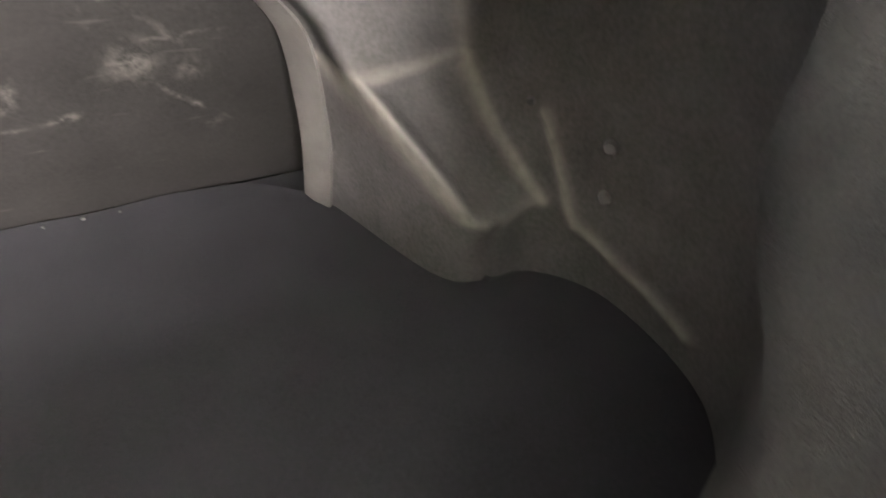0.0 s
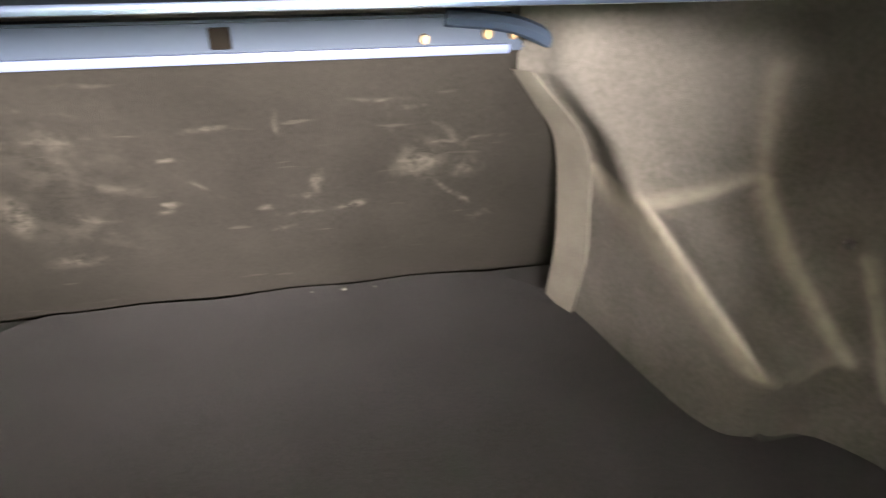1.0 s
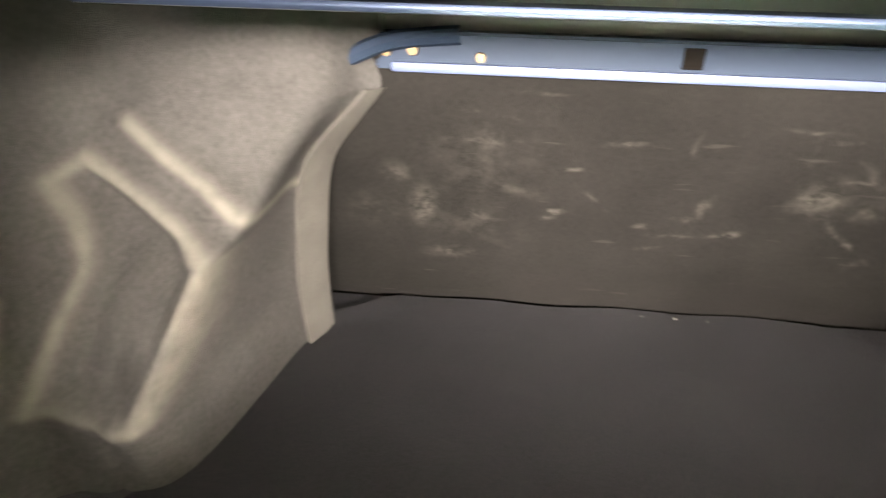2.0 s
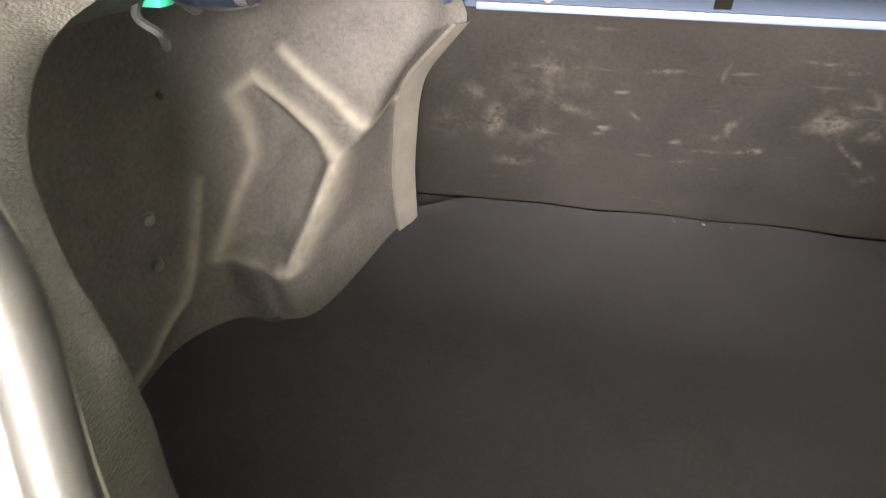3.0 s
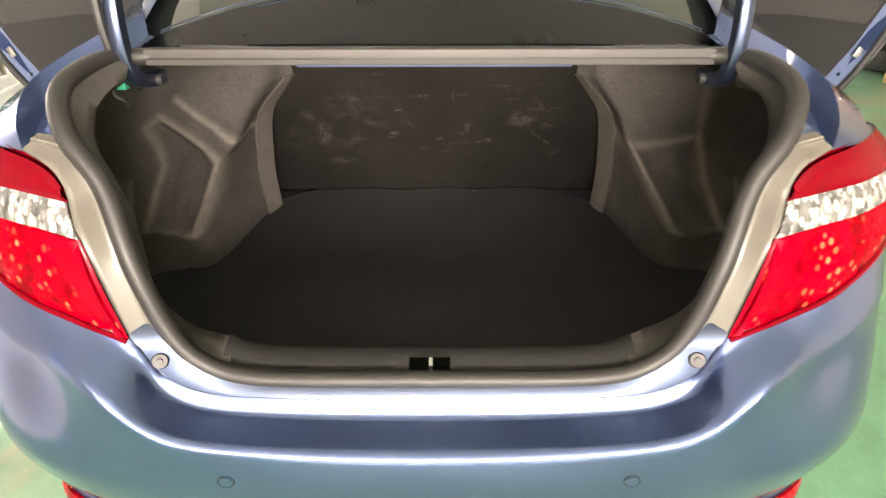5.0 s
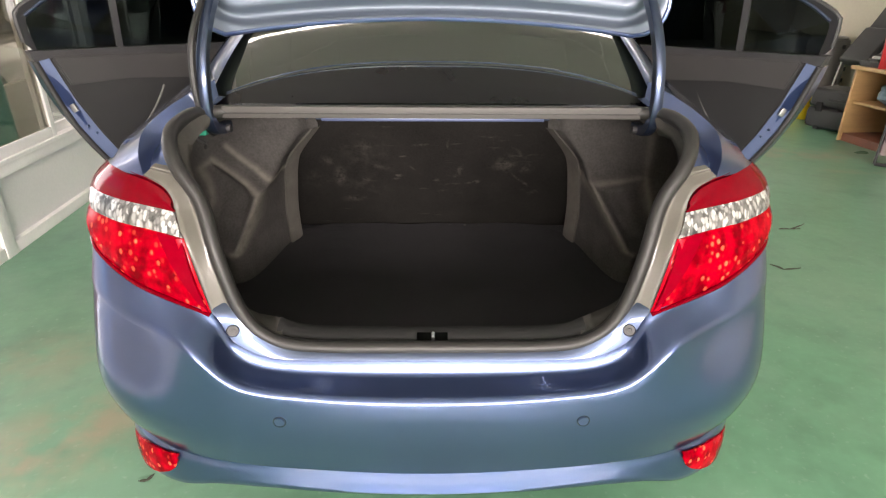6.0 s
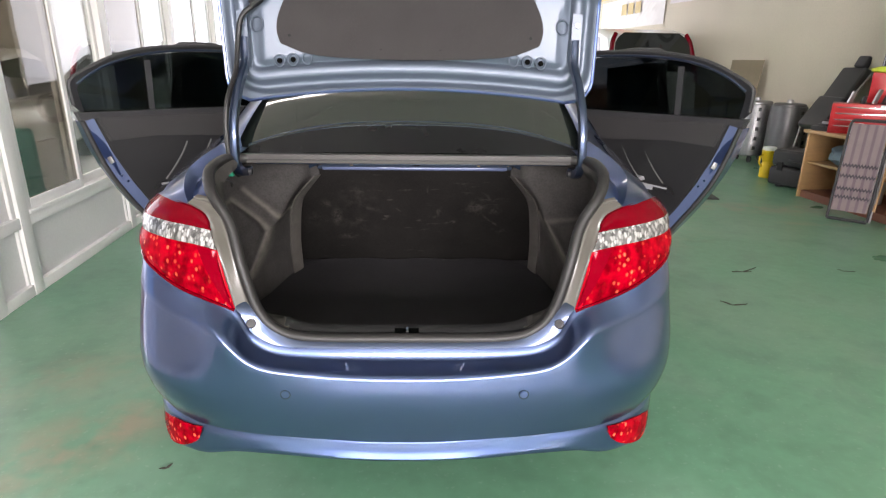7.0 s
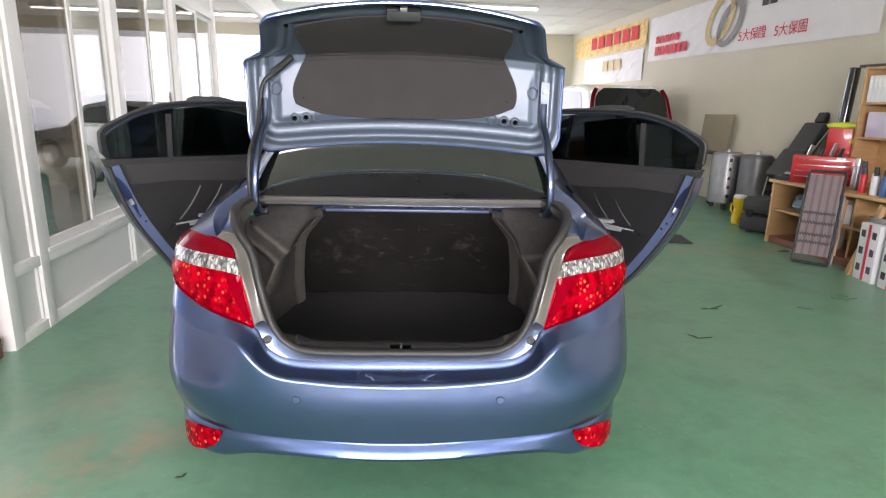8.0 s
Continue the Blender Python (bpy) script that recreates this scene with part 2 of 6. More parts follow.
    no2.inputs["Scale"].default_value, no2.inputs["Detail"].default_value = 1.0, 3
    t.new(mp2.outputs[0], no2.inputs["Vector"])
    scr = n.new("ShaderNodeMapRange")
    scr.inputs["From Min"].default_value, scr.inputs["From Max"].default_value = 0.68, 0.74
    scr.inputs["To Max"].default_value = 0.22
    t.new(no2.outputs["Fac"], scr.inputs["Value"])
    mu = n.new("ShaderNodeMath")
    mu.operation = "MULTIPLY"
    t.new(total, mu.inputs[0])
    t.new(sub.outputs[0], mu.inputs[1])
    mx = n.new("ShaderNodeMath")
    mx.operation, mx.use_clamp = "ADD", True
    t.new(mu.outputs[0], mx.inputs[0])
    t.new(scr.outputs[0], mx.inputs[1])
    mix = n.new("ShaderNodeMix")
    mix.data_type = "RGBA"
    t.new(mx.outputs[0], mix.inputs["Factor"])
    t.new(old, mix.inputs["A"])
    mix.inputs["B"].default_value = (0.076, 0.071, 0.061, 1)
    t.new(mix.outputs["Result"], p.inputs["Base Color"])
    return m


SEAT_FELT = scuffed_felt()


def ribbed_felt():
    """Moulded felt, its raised ribs tinted pale for rubbing and for the light they catch."""
    m = mat("moulded_boot_felt", (0.084, 0.080, 0.0755), 0.95, 0, 0.3, 11, 130, bump=0.6, bump_scale=600, spec=0.12)
    t, n, p = m.node_tree.links, m.node_tree.nodes, principled(m)
    old = p.inputs["Base Color"].links[0].from_socket
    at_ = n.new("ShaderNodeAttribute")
    at_.attribute_name = "wear_and_gleam"
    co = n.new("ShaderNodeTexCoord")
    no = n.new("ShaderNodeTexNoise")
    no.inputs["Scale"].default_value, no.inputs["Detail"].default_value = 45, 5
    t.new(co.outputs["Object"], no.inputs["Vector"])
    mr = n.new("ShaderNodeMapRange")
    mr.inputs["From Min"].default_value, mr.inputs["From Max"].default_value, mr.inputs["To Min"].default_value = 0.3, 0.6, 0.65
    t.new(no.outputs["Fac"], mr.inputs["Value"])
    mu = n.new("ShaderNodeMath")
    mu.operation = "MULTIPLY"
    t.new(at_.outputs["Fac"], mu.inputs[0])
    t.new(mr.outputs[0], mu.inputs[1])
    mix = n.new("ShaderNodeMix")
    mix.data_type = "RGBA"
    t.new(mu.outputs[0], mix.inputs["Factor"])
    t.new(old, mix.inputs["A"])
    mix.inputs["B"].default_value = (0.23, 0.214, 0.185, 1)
    t.new(mix.outputs["Result"], p.inputs["Base Color"])
    return m


RIB_FELT = ribbed_felt()


def floor_mat():
    """Green painted concrete, worn, dusty and scuffed."""
    m = mat("green_floor_paint", (0.13, 0.30, 0.19), 0.32, 0, 0.12, 1.4, 14, rough_vary=0.13, spec=0.5)
    t, n, p = m.node_tree.links, m.node_tree.nodes, principled(m)
    co = n.new("ShaderNodeTexCoord")
    old = p.inputs["Base Color"].links[0].from_socket
    for sc, lo, hi, col, k in ((0.5, 0.45, 0.8, (0.22, 0.30, 0.225), 0.5), (1.7, 0.48, 0.85, (0.24, 0.38, 0.29), 0.6), (2.6, 0.5, 0.95, (0.05, 0.11, 0.08), 0.7), (11, 0.55, 0.85, (0.09, 0.17, 0.12), 0.35), (42, 0.6, 0.78, (0.32, 0.42, 0.34), 0.45)):
        no = n.new("ShaderNodeTexNoise")
        no.inputs["Scale"].default_value, no.inputs["Detail"].default_value, no.inputs["Roughness"].default_value = sc, 4, 0.55
        t.new(co.outputs["Object"], no.inputs["Vector"])
        mr = n.new("ShaderNodeMapRange")
        mr.inputs["From Min"].default_value, mr.inputs["From Max"].default_value, mr.inputs["To Max"].default_value = lo, hi, k
        t.new(no.outputs["Fac"], mr.inputs["Value"])
        mix = n.new("ShaderNodeMix")
        mix.data_type = "RGBA"
        t.new(mr.outputs[0], mix.inputs["Factor"])
        t.new(old, mix.inputs["A"])
        mix.inputs["B"].default_value = (*col, 1)
        old = mix.outputs["Result"]
    # brownish places where the paint is worn through
    total = None
    for x, y, w, h, turn, k in ((-1.22, 0.62, 0.34, 0.16, 40, 1.0), (-1.0, 0.95, 0.12, 0.22, -20, 0.8), (-1.5, 1.15, 0.3, 0.16, 20, 0.5), (-1.7, 0.2, 0.3, 0.2, 0, 0.4), (3.9, 4.0, 0.55, 0.16, -15, 0.8),
                                (4.1, 3.4, 0.3, 0.06, -10, 0.6), (2.3, 3.2, 0.4, 0.3, 10, 0.35), (-1.4, 3.2, 0.25, 0.5, 0, 0.5)):
        mp = n.new("ShaderNodeMapping")
        mp.vector_type = "TEXTURE"
        mp.inputs["Location"].default_value = (x, y, 0)
        mp.inputs["Rotation"].default_value = (0, 0, radians(turn))
        mp.inputs["Scale"].default_value = (w, h, 1)
        t.new(co.outputs["Object"], mp.inputs[0])
        le = n.new("ShaderNodeVectorMath")
        le.operation = "LENGTH"
        t.new(mp.outputs[0], le.inputs[0])
        mr = n.new("ShaderNodeMapRange")
        mr.inputs["From Min"].default_value, mr.inputs["From Max"].default_value, mr.inputs["To Max"].default_value = 1.9, 0.0, k
        t.new(le.outputs["Value"], mr.inputs["Value"])
        if total is None:
            total = mr.outputs[0]
        else:
            ad = n.new("ShaderNodeMath")
            ad.operation = "MAXIMUM"
            t.new(total, ad.inputs[0])
            t.new(mr.outputs[0], ad.inputs[1])
            total = ad.outputs[0]
    no = n.new("ShaderNodeTexNoise")
    no.inputs["Scale"].default_value, no.inputs["Detail"].default_value = 6.0, 5
    t.new(co.outputs["Object"], no.inputs["Vector"])
    br = n.new("ShaderNodeMapRange")
    br.inputs["From Min"].default_value, br.inputs["From Max"].default_value = 0.38, 0.62
    t.new(no.outputs["Fac"], br.inputs["Value"])
    mu = n.new("ShaderNodeMath")
    mu.operation = "MULTIPLY"
    t.new(total, mu.inputs[0])
    t.new(br.outputs[0], mu.inputs[1])
    mix = n.new("ShaderNodeMix")
    mix.data_type = "RGBA"
    t.new(mu.outputs[0], mix.inputs["Factor"])
    t.new(old, mix.inputs["A"])
    mix.inputs["B"].default_value = (0.34, 0.27, 0.19, 1)
    t.new(mix.outputs["Result"], p.inputs["Base Color"])
    return m


FLOOR = floor_mat()
CREAM = mat("cream_wall_paint", (0.60, 0.55, 0.445), 0.75, 0, 0.06, 1.2, 40, bump=0.15, bump_scale=60)
WHITE = mat("white_frame_paint", (0.8, 0.79, 0.77), 0.45, 0, 0.04, 4, 60)
WHITE_PANEL = mat("white_panel", (0.74, 0.73, 0.72), 0.5, 0, 0.05, 2, 60)
CEILING = mat("ceiling_tile", (0.62, 0.6, 0.56), 0.85, 0, 0.06, 2, 90, bump=0.2)
CONCRETE = mat("outside_concrete", (0.42, 0.41, 0.39), 0.85, 0, 0.15, 0.7, 20, bump=0.2, bump_scale=30)
BACK_WALL = mat("grey_beige_wall", (0.5, 0.48, 0.44), 0.8, 0, 0.1, 1.0, 30)
SHOWROOM = mat("showroom_tile", (0.68, 0.67, 0.65), 0.25, 0, 0.06, 1, 20)
WOOD = mat("light_wood", (0.48, 0.29, 0.13), 0.5, 0, 0.2, 4, 60, stretch=(1, 6, 6), bump=0.1)
WOOD_RED = mat("reddish_wood", (0.2, 0.07, 0.04), 0.5, 0, 0.2, 4, 60)
RED_BOX = mat("red_tool_paint", (0.5, 0.015, 0.02), 0.35, 0, 0.1, 6, 80, coat=0.4)
YELLOW = mat("yellow_plastic", (0.72, 0.5, 0.01), 0.4, 0, 0.1, 8, 100)
WHITE_PLASTIC = mat("white_plastic", (0.75, 0.75, 0.74), 0.4, 0, 0.06, 8, 100)
CARD = mat("brown_board", (0.27, 0.22, 0.15), 0.8, 0, 0.12, 6, 80)
BANNER_W = mat("white_banner_cloth", (0.74, 0.72, 0.72), 0.7, 0, 0.05, 3, 60)
BANNER_Y = mat("yellow_banner_cloth", (0.72, 0.5, 0.2), 0.7, 0, 0.4, 5, 14)
RED_INK = mat("red_print", (0.62, 0.03, 0.05), 0.7, 0, 0.05)
DARK_INK = mat("dark_print", (0.06, 0.05, 0.06), 0.7, 0, 0.05)
GOLD_INK = mat("gold_print", (0.55, 0.42, 0.2), 0.6, 0, 0.25, 5, 30)
GREY_INK = mat("grey_print", (0.25, 0.24, 0.24), 0.7, 0, 0.1)
SILVER_PAINT = mat("silver_car_paint", (0.52, 0.52, 0.51), 0.35, 0.1, 0.04, 3, 300, coat=1.0, coat_rough=0.04)
WHITE_PAINT = mat("white_car_paint", (0.75, 0.75, 0.74), 0.3, 0.0, 0.03, 3, 300, coat=1.0, coat_rough=0.04)
TEAL = mat("teal_cloth", (0.12, 0.36, 0.33), 0.9, 0, 0.15, 8, 100, bump=0.3)
GREEN_CLOTH = mat("lime_cloth", (0.5, 0.6, 0.05), 0.9, 0, 0.15, 8, 100, bump=0.3)
BLUE_CLOTH = mat("blue_bag_plastic", (0.16, 0.24, 0.3), 0.5, 0, 0.2, 8, 60, bump=0.6, bump_scale=30)
PAPER = mat("paper", (0.7, 0.7, 0.72), 0.7, 0, 0.06, 8, 60)
LILAC = mat("lilac_box", (0.55, 0.5, 0.62), 0.5, 0, 0.08)


def glass_mat(name, tint):
    m = bpy.data.materials.new(name)
    m.use_nodes = True
    n, t = m.node_tree.nodes, m.node_tree.links
    out = n["Material Output"]
    tr, gl, mx, fr = n.new("ShaderNodeBsdfTransparent"), n.new("ShaderNodeBsdfGlossy"), n.new("ShaderNodeMixShader"), n.new("ShaderNodeLayerWeight")
    tr.inputs[0].default_value = (*tint, 1)
    gl.inputs["Roughness"].default_value = 0.02
    po, ma = n.new("ShaderNodeMath"), n.new("ShaderNodeMath")
    po.operation, ma.operation = "POWER", "MULTIPLY_ADD"
    po.inputs[1].default_value, ma.inputs[1].default_value, ma.inputs[2].default_value = 5.0, 0.9, 0.04
    fr.inputs["Blend"].default_value = 0.5
    t.new(fr.outputs["Facing"], po.inputs[0])
    t.new(po.outputs[0], ma.inputs[0])
    t.new(ma.outputs[0], mx.inputs[0])
    t.new(tr.outputs[0], mx.inputs[1])
    t.new(gl.outputs[0], mx.inputs[2])
    t.new(mx.outputs[0], out.inputs["Surface"])
    return m


CLEAR_GLASS = glass_mat("window_glass", (0.84, 0.86, 0.84))
TINT_GLASS = glass_mat("tinted_window_glass", (0.46, 0.44, 0.39))
CAR_GLASS = glass_mat("smoked_car_glass", (0.20, 0.225, 0.22))


def fabric_stripes():
    m = mat("striped_fabric", (0.24, 0.19, 0.19), 0.9, 0, 0.12, 10, 200, bump=0.4)
    t, n, p = m.node_tree.links, m.node_tree.nodes, principled(m)
    co = n.new("ShaderNodeTexCoord")
    sep = n.new("ShaderNodeSeparateXYZ")
    t.new(co.outputs["Object"], sep.inputs[0])
    old = p.inputs["Base Color"].links[0].from_socket
    wv = n.new("ShaderNodeMath")
    wv.operation = "SINE"
    ml = n.new("ShaderNodeMath")
    ml.operation = "MULTIPLY"
    ml.inputs[1].default_value = 75
    t.new(sep.outputs[1], ml.inputs[0])
    t.new(ml.outputs[0], wv.inputs[0])
    mr = n.new("ShaderNodeMapRange")
    mr.inputs["From Min"].default_value, mr.inputs["From Max"].default_value, mr.inputs["To Max"].default_value = 0.2, 0.7, 0.55
    t.new(wv.outputs[0], mr.inputs["Value"])
    mix = n.new("ShaderNodeMix")
    mix.data_type = "RGBA"
    t.new(mr.outputs[0], mix.inputs["Factor"])
    t.new(old, mix.inputs["A"])
    mix.inputs["B"].default_value = (0.12, 0.075, 0.11, 1)
    t.new(mix.outputs["Result"], p.inputs["Base Color"])
    return m


STRIPES = fabric_stripes()

TUBE = bpy.data.materials.new("lit_tube")
TUBE.use_nodes = True
principled(TUBE).inputs["Emission Color"].default_value = (1.0, 0.97, 0.9, 1)
principled(TUBE).inputs["Emission Strength"].default_value = 11.0


# ---- building helpers ----
def thing(name, label, category, m=None, group="", kind=""):
    ob = new(name)
    ob.empty_display_size = 0.1
    if m is not None:
        ob.matrix_world = m
    return tagged(ob, label, category, group, kind)


def finish(ob, angle=35):
    me = ob.data
    me.polygons.foreach_set("use_smooth", [True] * len(me.polygons))
    me.set_sharp_from_angle(angle=radians(angle))
    return ob


def mesh(name, bm, material, angle=35):
    me = bpy.data.meshes.new(name)
    bmesh.ops.recalc_face_normals(bm, faces=bm.faces[:])
    bm.to_mesh(me)
    bm.free()
    me.materials.append(material)
    return finish(new(name, me), angle)


def part(name, bm, material, parent, label="", angle=35):
    ob = mesh(name, bm, material, angle)
    ob.parent = parent
    return tagged(ob, label)


def single(name, bm, material, label, category, m=None, group="", kind="", angle=35):
    ob = mesh(name, bm, material, angle)
    if m is not None:
        ob.matrix_world = m
    return tagged(ob, label, category, group, kind)


def B():
    return bmesh.new()


def box(bm, x0, x1, y0, y1, z0, z1, bevel=0.0, m=None, seg=2):
    made = bmesh.ops.create_cube(bm, size=1.0)["verts"]
    for v in made:
        v.co = Vector(((x0 + x1) / 2 + v.co.x * (x1 - x0), (y0 + y1) / 2 + v.co.y * (y1 - y0), (z0 + z1) / 2 + v.co.z * (z1 - z0)))
    if bevel:
        edges = list({e for v in made for e in v.link_edges})
        made = list({v for f in bmesh.ops.bevel(bm, geom=edges, offset=bevel, segments=seg, affect="EDGES", profile=0.6)["faces"] for v in f.verts} | {v for v in made if v.is_valid})
    if m is not None:
        for v in made:
            v.co = m @ v.co
    return bm


def rod(bm, a, b, r, r2=None, sides=16, caps=True):
    a, b = Vector(a), Vector(b)
    d = b - a
    m = Matrix.Translation((a + b) / 2) @ d.to_track_quat("Z", "Y").to_matrix().to_4x4()
    bmesh.ops.create_cone(bm, cap_ends=caps, segments=sides, radius1=r, radius2=r if r2 is None else r2, depth=d.length, matrix=m)
    return bm


def spline(pts, n):
    """n points along a smooth curve through pts, evenly spread over its length."""
    p = np.array(pts, float)
    e = np.vstack([2 * p[0] - p[1], p, 2 * p[-1] - p[-2]])
    out = []
    for i in range(1, len(e) - 2):
        a, b, c, d = e[i - 1], e[i], e[i + 1], e[i + 2]
        for t in np.linspace(0, 1, 12, endpoint=False):
            out.append(0.5 * (2 * b + (c - a) * t + (2 * a - 5 * b + 4 * c - d) * t * t + (3 * b - a - 3 * c + d) * t ** 3))
    out.append(p[-1])
    out = np.array(out)
    s = np.r_[0, np.cumsum(np.linalg.norm(np.diff(out, axis=0), axis=1))]
    q = np.linspace(0, s[-1], n)
    return np.stack([np.interp(q, s, out[:, k]) for k in range(out.shape[1])], 1)


def spline_even(pts, per):
    """A smooth curve through pts with per points from each one to the next."""
    p = np.array(pts, float)
    e = np.vstack([2 * p[0] - p[1], p, 2 * p[-1] - p[-2]])
    out = []
    for i in range(1, len(e) - 2):
        a, b, c, d = e[i - 1], e[i], e[i + 1], e[i + 2]
        for t in np.linspace(0, 1, per, endpoint=False):
            out.append(0.5 * (2 * b + (c - a) * t + (2 * a - 5 * b + 4 * c - d) * t * t + (3 * b - a - 3 * c + d) * t ** 3))
    return np.array(out + [p[-1]])


def sheet(bm, rows, close=False):
    """Quads between rows of points."""
    vs = [[bm.verts.new(p) for p in r] for r in rows]
    for a, b in zip(vs, vs[1:]):
        k = len(a) if close else len(a) - 1
        for j in range(k):
            try:
                bm.faces.new((a[j], a[(j + 1) % len(a)], b[(j + 1) % len(a)], b[j]))
            except ValueError:
                pass
    return vs


def tube(bm, pts, r, sides=10, close=False, flat=1.0):
    """A round (or flattened) tube along points."""
    pts = [Vector(p) for p in pts]
    rows, last = [], None
    n = len(pts)
    for i, p in enumerate(pts):
        a = pts[i - 1] if (i or close) else p
        b = pts[(i + 1) % n] if (i < n - 1 or close) else p
        d = (b - a).normalized()
        side = d.cross(Vector((0, 0, 1))) if last is None else last - d * last.dot(d)
        if side.length < 1e-4:
            side = d.cross(Vector((0, 1, 0)))
        side.normalize()
        last = side
        up = side.cross(d)
        rows.append([p + side * (r * math.cos(k)) + up * (r * flat * math.sin(k)) for k in np.linspace(0, 2 * math.pi, sides, endpoint=False)])
    if close:
        rows.append(rows[0])
    vs = sheet(bm, rows, close=True)
    if not close:
        bm.faces.new(vs[0])
        bm.faces.new(vs[-1])
    else:
        bmesh.ops.remove_doubles(bm, verts=bm.verts[:], dist=1e-6)
    return bm


def prism(bm, outline, depth, axis=1, m=None):
    """A polygon given in two coordinates, drawn out by depth along the third axis."""
    def at(p, d):
        q = [p[0], p[1]]
        q.insert(axis, d)
        return Vector(q)
    lo, hi = depth
    a = [bm.verts.new(at(p, lo)) for p in outline]
    b = [bm.verts.new(at(p, hi)) for p in outline]
    bm.faces.new(a)
    bm.faces.new(b[::-1])
    for i in range(len(a)):
        j = (i + 1) % len(a)
        bm.faces.new((a[i], a[j], b[j], b[i]))
    if m is not None:
        for v in a + b:
            v.co = m @ v.co
    return bm


def thicken(bm, t):
    bmesh.ops.recalc_face_normals(bm, faces=bm.faces[:])
    bmesh.ops.solidify(bm, geom=bm.faces[:], thickness=t)
    return bm


def smooth(a, b, x):
    t = min(max((x - a) / (b - a), 0.0), 1.0)
    return t * t * (3 - 2 * t)


# ---- the garage ----
def room_box(name, kind_label, category, material, dims, bevel=0.0, kind="structure"):
    bm = box(B(), *dims, bevel)
    return single(name, bm, material, kind_label, category, ROOM, kind=kind)


X0, X1, Y0, Y1 = -2.25, 6.0, -6.0, 16.0
bm = B()
box(bm, -900, 900, -900, 900, -0.5, -0.03)
single("ground", bm, CONCRETE, "grey concrete ground reaching far outside", "ground", kind="structure")
room_box("floor", "worn glossy green painted concrete garage floor", "floor", FLOOR, (X0 - 0.1, X1, Y0, Y1, -0.03, 0.0))
room_box("pavement", "pale tiled showroom floor behind the glazing", "floor", SHOWROOM, (X0 - 5.0, X0 - 0.1, Y0, Y1, -0.03, -0.004))
room_box("wall_east", "cream painted plaster garage wall", "wall", CREAM, (X1, X1 + 0.2, Y0, Y1, -0.03, CEIL))
room_box("wall_showroom", "plain beige wall at the back of the showroom", "wall", BACK_WALL, (X0 - 5.2, X0 - 5.0, 7.6, Y1, -0.03, CEIL))
room_box("wall_west", "cream painted wall closing the showroom", "wall", CREAM, (X0 - 5.2, X0 - 5.0, Y0, -0.5, -0.03, CEIL))


def pierced_wall(name, label, y, x0, x1, ox0, ox1, top, low=-0.03):
    bm = B()
    box(bm, x0, ox0, y, y + 0.2, -0.03, CEIL)
    box(bm, ox1, x1, y, y + 0.2, -0.03, CEIL)
    box(bm, ox0, ox1, y, y + 0.2, top, CEIL)
    if low > 0:
        box(bm, ox0, ox1, y, y + 0.2, -0.03, low)
    return single(name, bm, CREAM, label, "wall", ROOM, kind="structure")


pierced_wall("wall_north", "wall with a wide bright entrance open to daylight", Y1, X0 - 5.0, X1, X0 - 4.0, X1 - 0.8, 3.4)
# unseen wall, its slot cut to suit the added rear strip
pierced_wall("wall_south", "unseen wall with a wide high slot cut for the added rear light", Y0 - 0.2, X0 - 5.0, X1, -2.45, 2.45, 2.6, 1.6)

# glowing board added far outside, so the entrance opens on white
DISTANCE = bpy.data.materials.new("glowing_distance")
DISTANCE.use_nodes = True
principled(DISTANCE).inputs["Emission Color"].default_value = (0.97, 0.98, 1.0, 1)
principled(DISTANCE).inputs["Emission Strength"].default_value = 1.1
room_box("backdrop", "plain glowing board standing for the bright distance outside the entrance", "backdrop", DISTANCE, (-60, 60, 40, 40.5, -0.03, 26))

# the ceiling: boards between rails, one mesh
bm = B()
box(bm, X0 - 5.0, X1, Y0, Y1, CEIL, CEIL + 0.15)
for x in np.arange(X0 - 4.6, X1, 0.61):
    box(bm, x, x + 0.024, Y0, Y1, CEIL - 0.006, CEIL - 0.001)
for y in np.arange(Y0 + 0.3, Y1, 1.22):
    box(bm, X0 - 5.0, X1, y, y + 0.024, CEIL - 0.0055, CEIL - 0.0012)
single("ceiling", bm, CEILING, "pale suspended ceiling of flat boards and rails", "ceiling", ROOM, kind="structure")


def ceiling_light(x, y, length):
    t = thing("ceiling_light", "long white fluorescent batten light on the ceiling, lit", "ceiling light", ROOM @ pose(x, y, CEIL - 0.012), "ceiling lights")
    part("casing", box(B(), -length / 2, length / 2, -0.06, 0.06, -0.05, 0.0, 0.008), WHITE, t)
    for s in (-0.03, 0.03):
        part("tube", rod(B(), (-length / 2 + 0.04, s, -0.068), (length / 2 - 0.04, s, -0.068), 0.014, sides=10), TUBE, t, "lit white tube")
        for e in (-1, 1):
            part("tube_holder", box(B(), e * (length / 2 - 0.04) - 0.012, e * (length / 2 - 0.04) + 0.012, s - 0.012, s + 0.012, -0.088, -0.045, 0.003), WHITE_PLASTIC, t)
    return t


first = ceiling_light(-0.9, 3.6, 2.4)
for x in (-0.9, 2.4, -4.0, -6.3):
    for y in (3.6, 6.2, 8.8, 11.4, 14.0):
        if (x, y) != (-0.9, 3.6):
            copy_thing(first, ROOM @ pose(x, y, CEIL - 0.012))


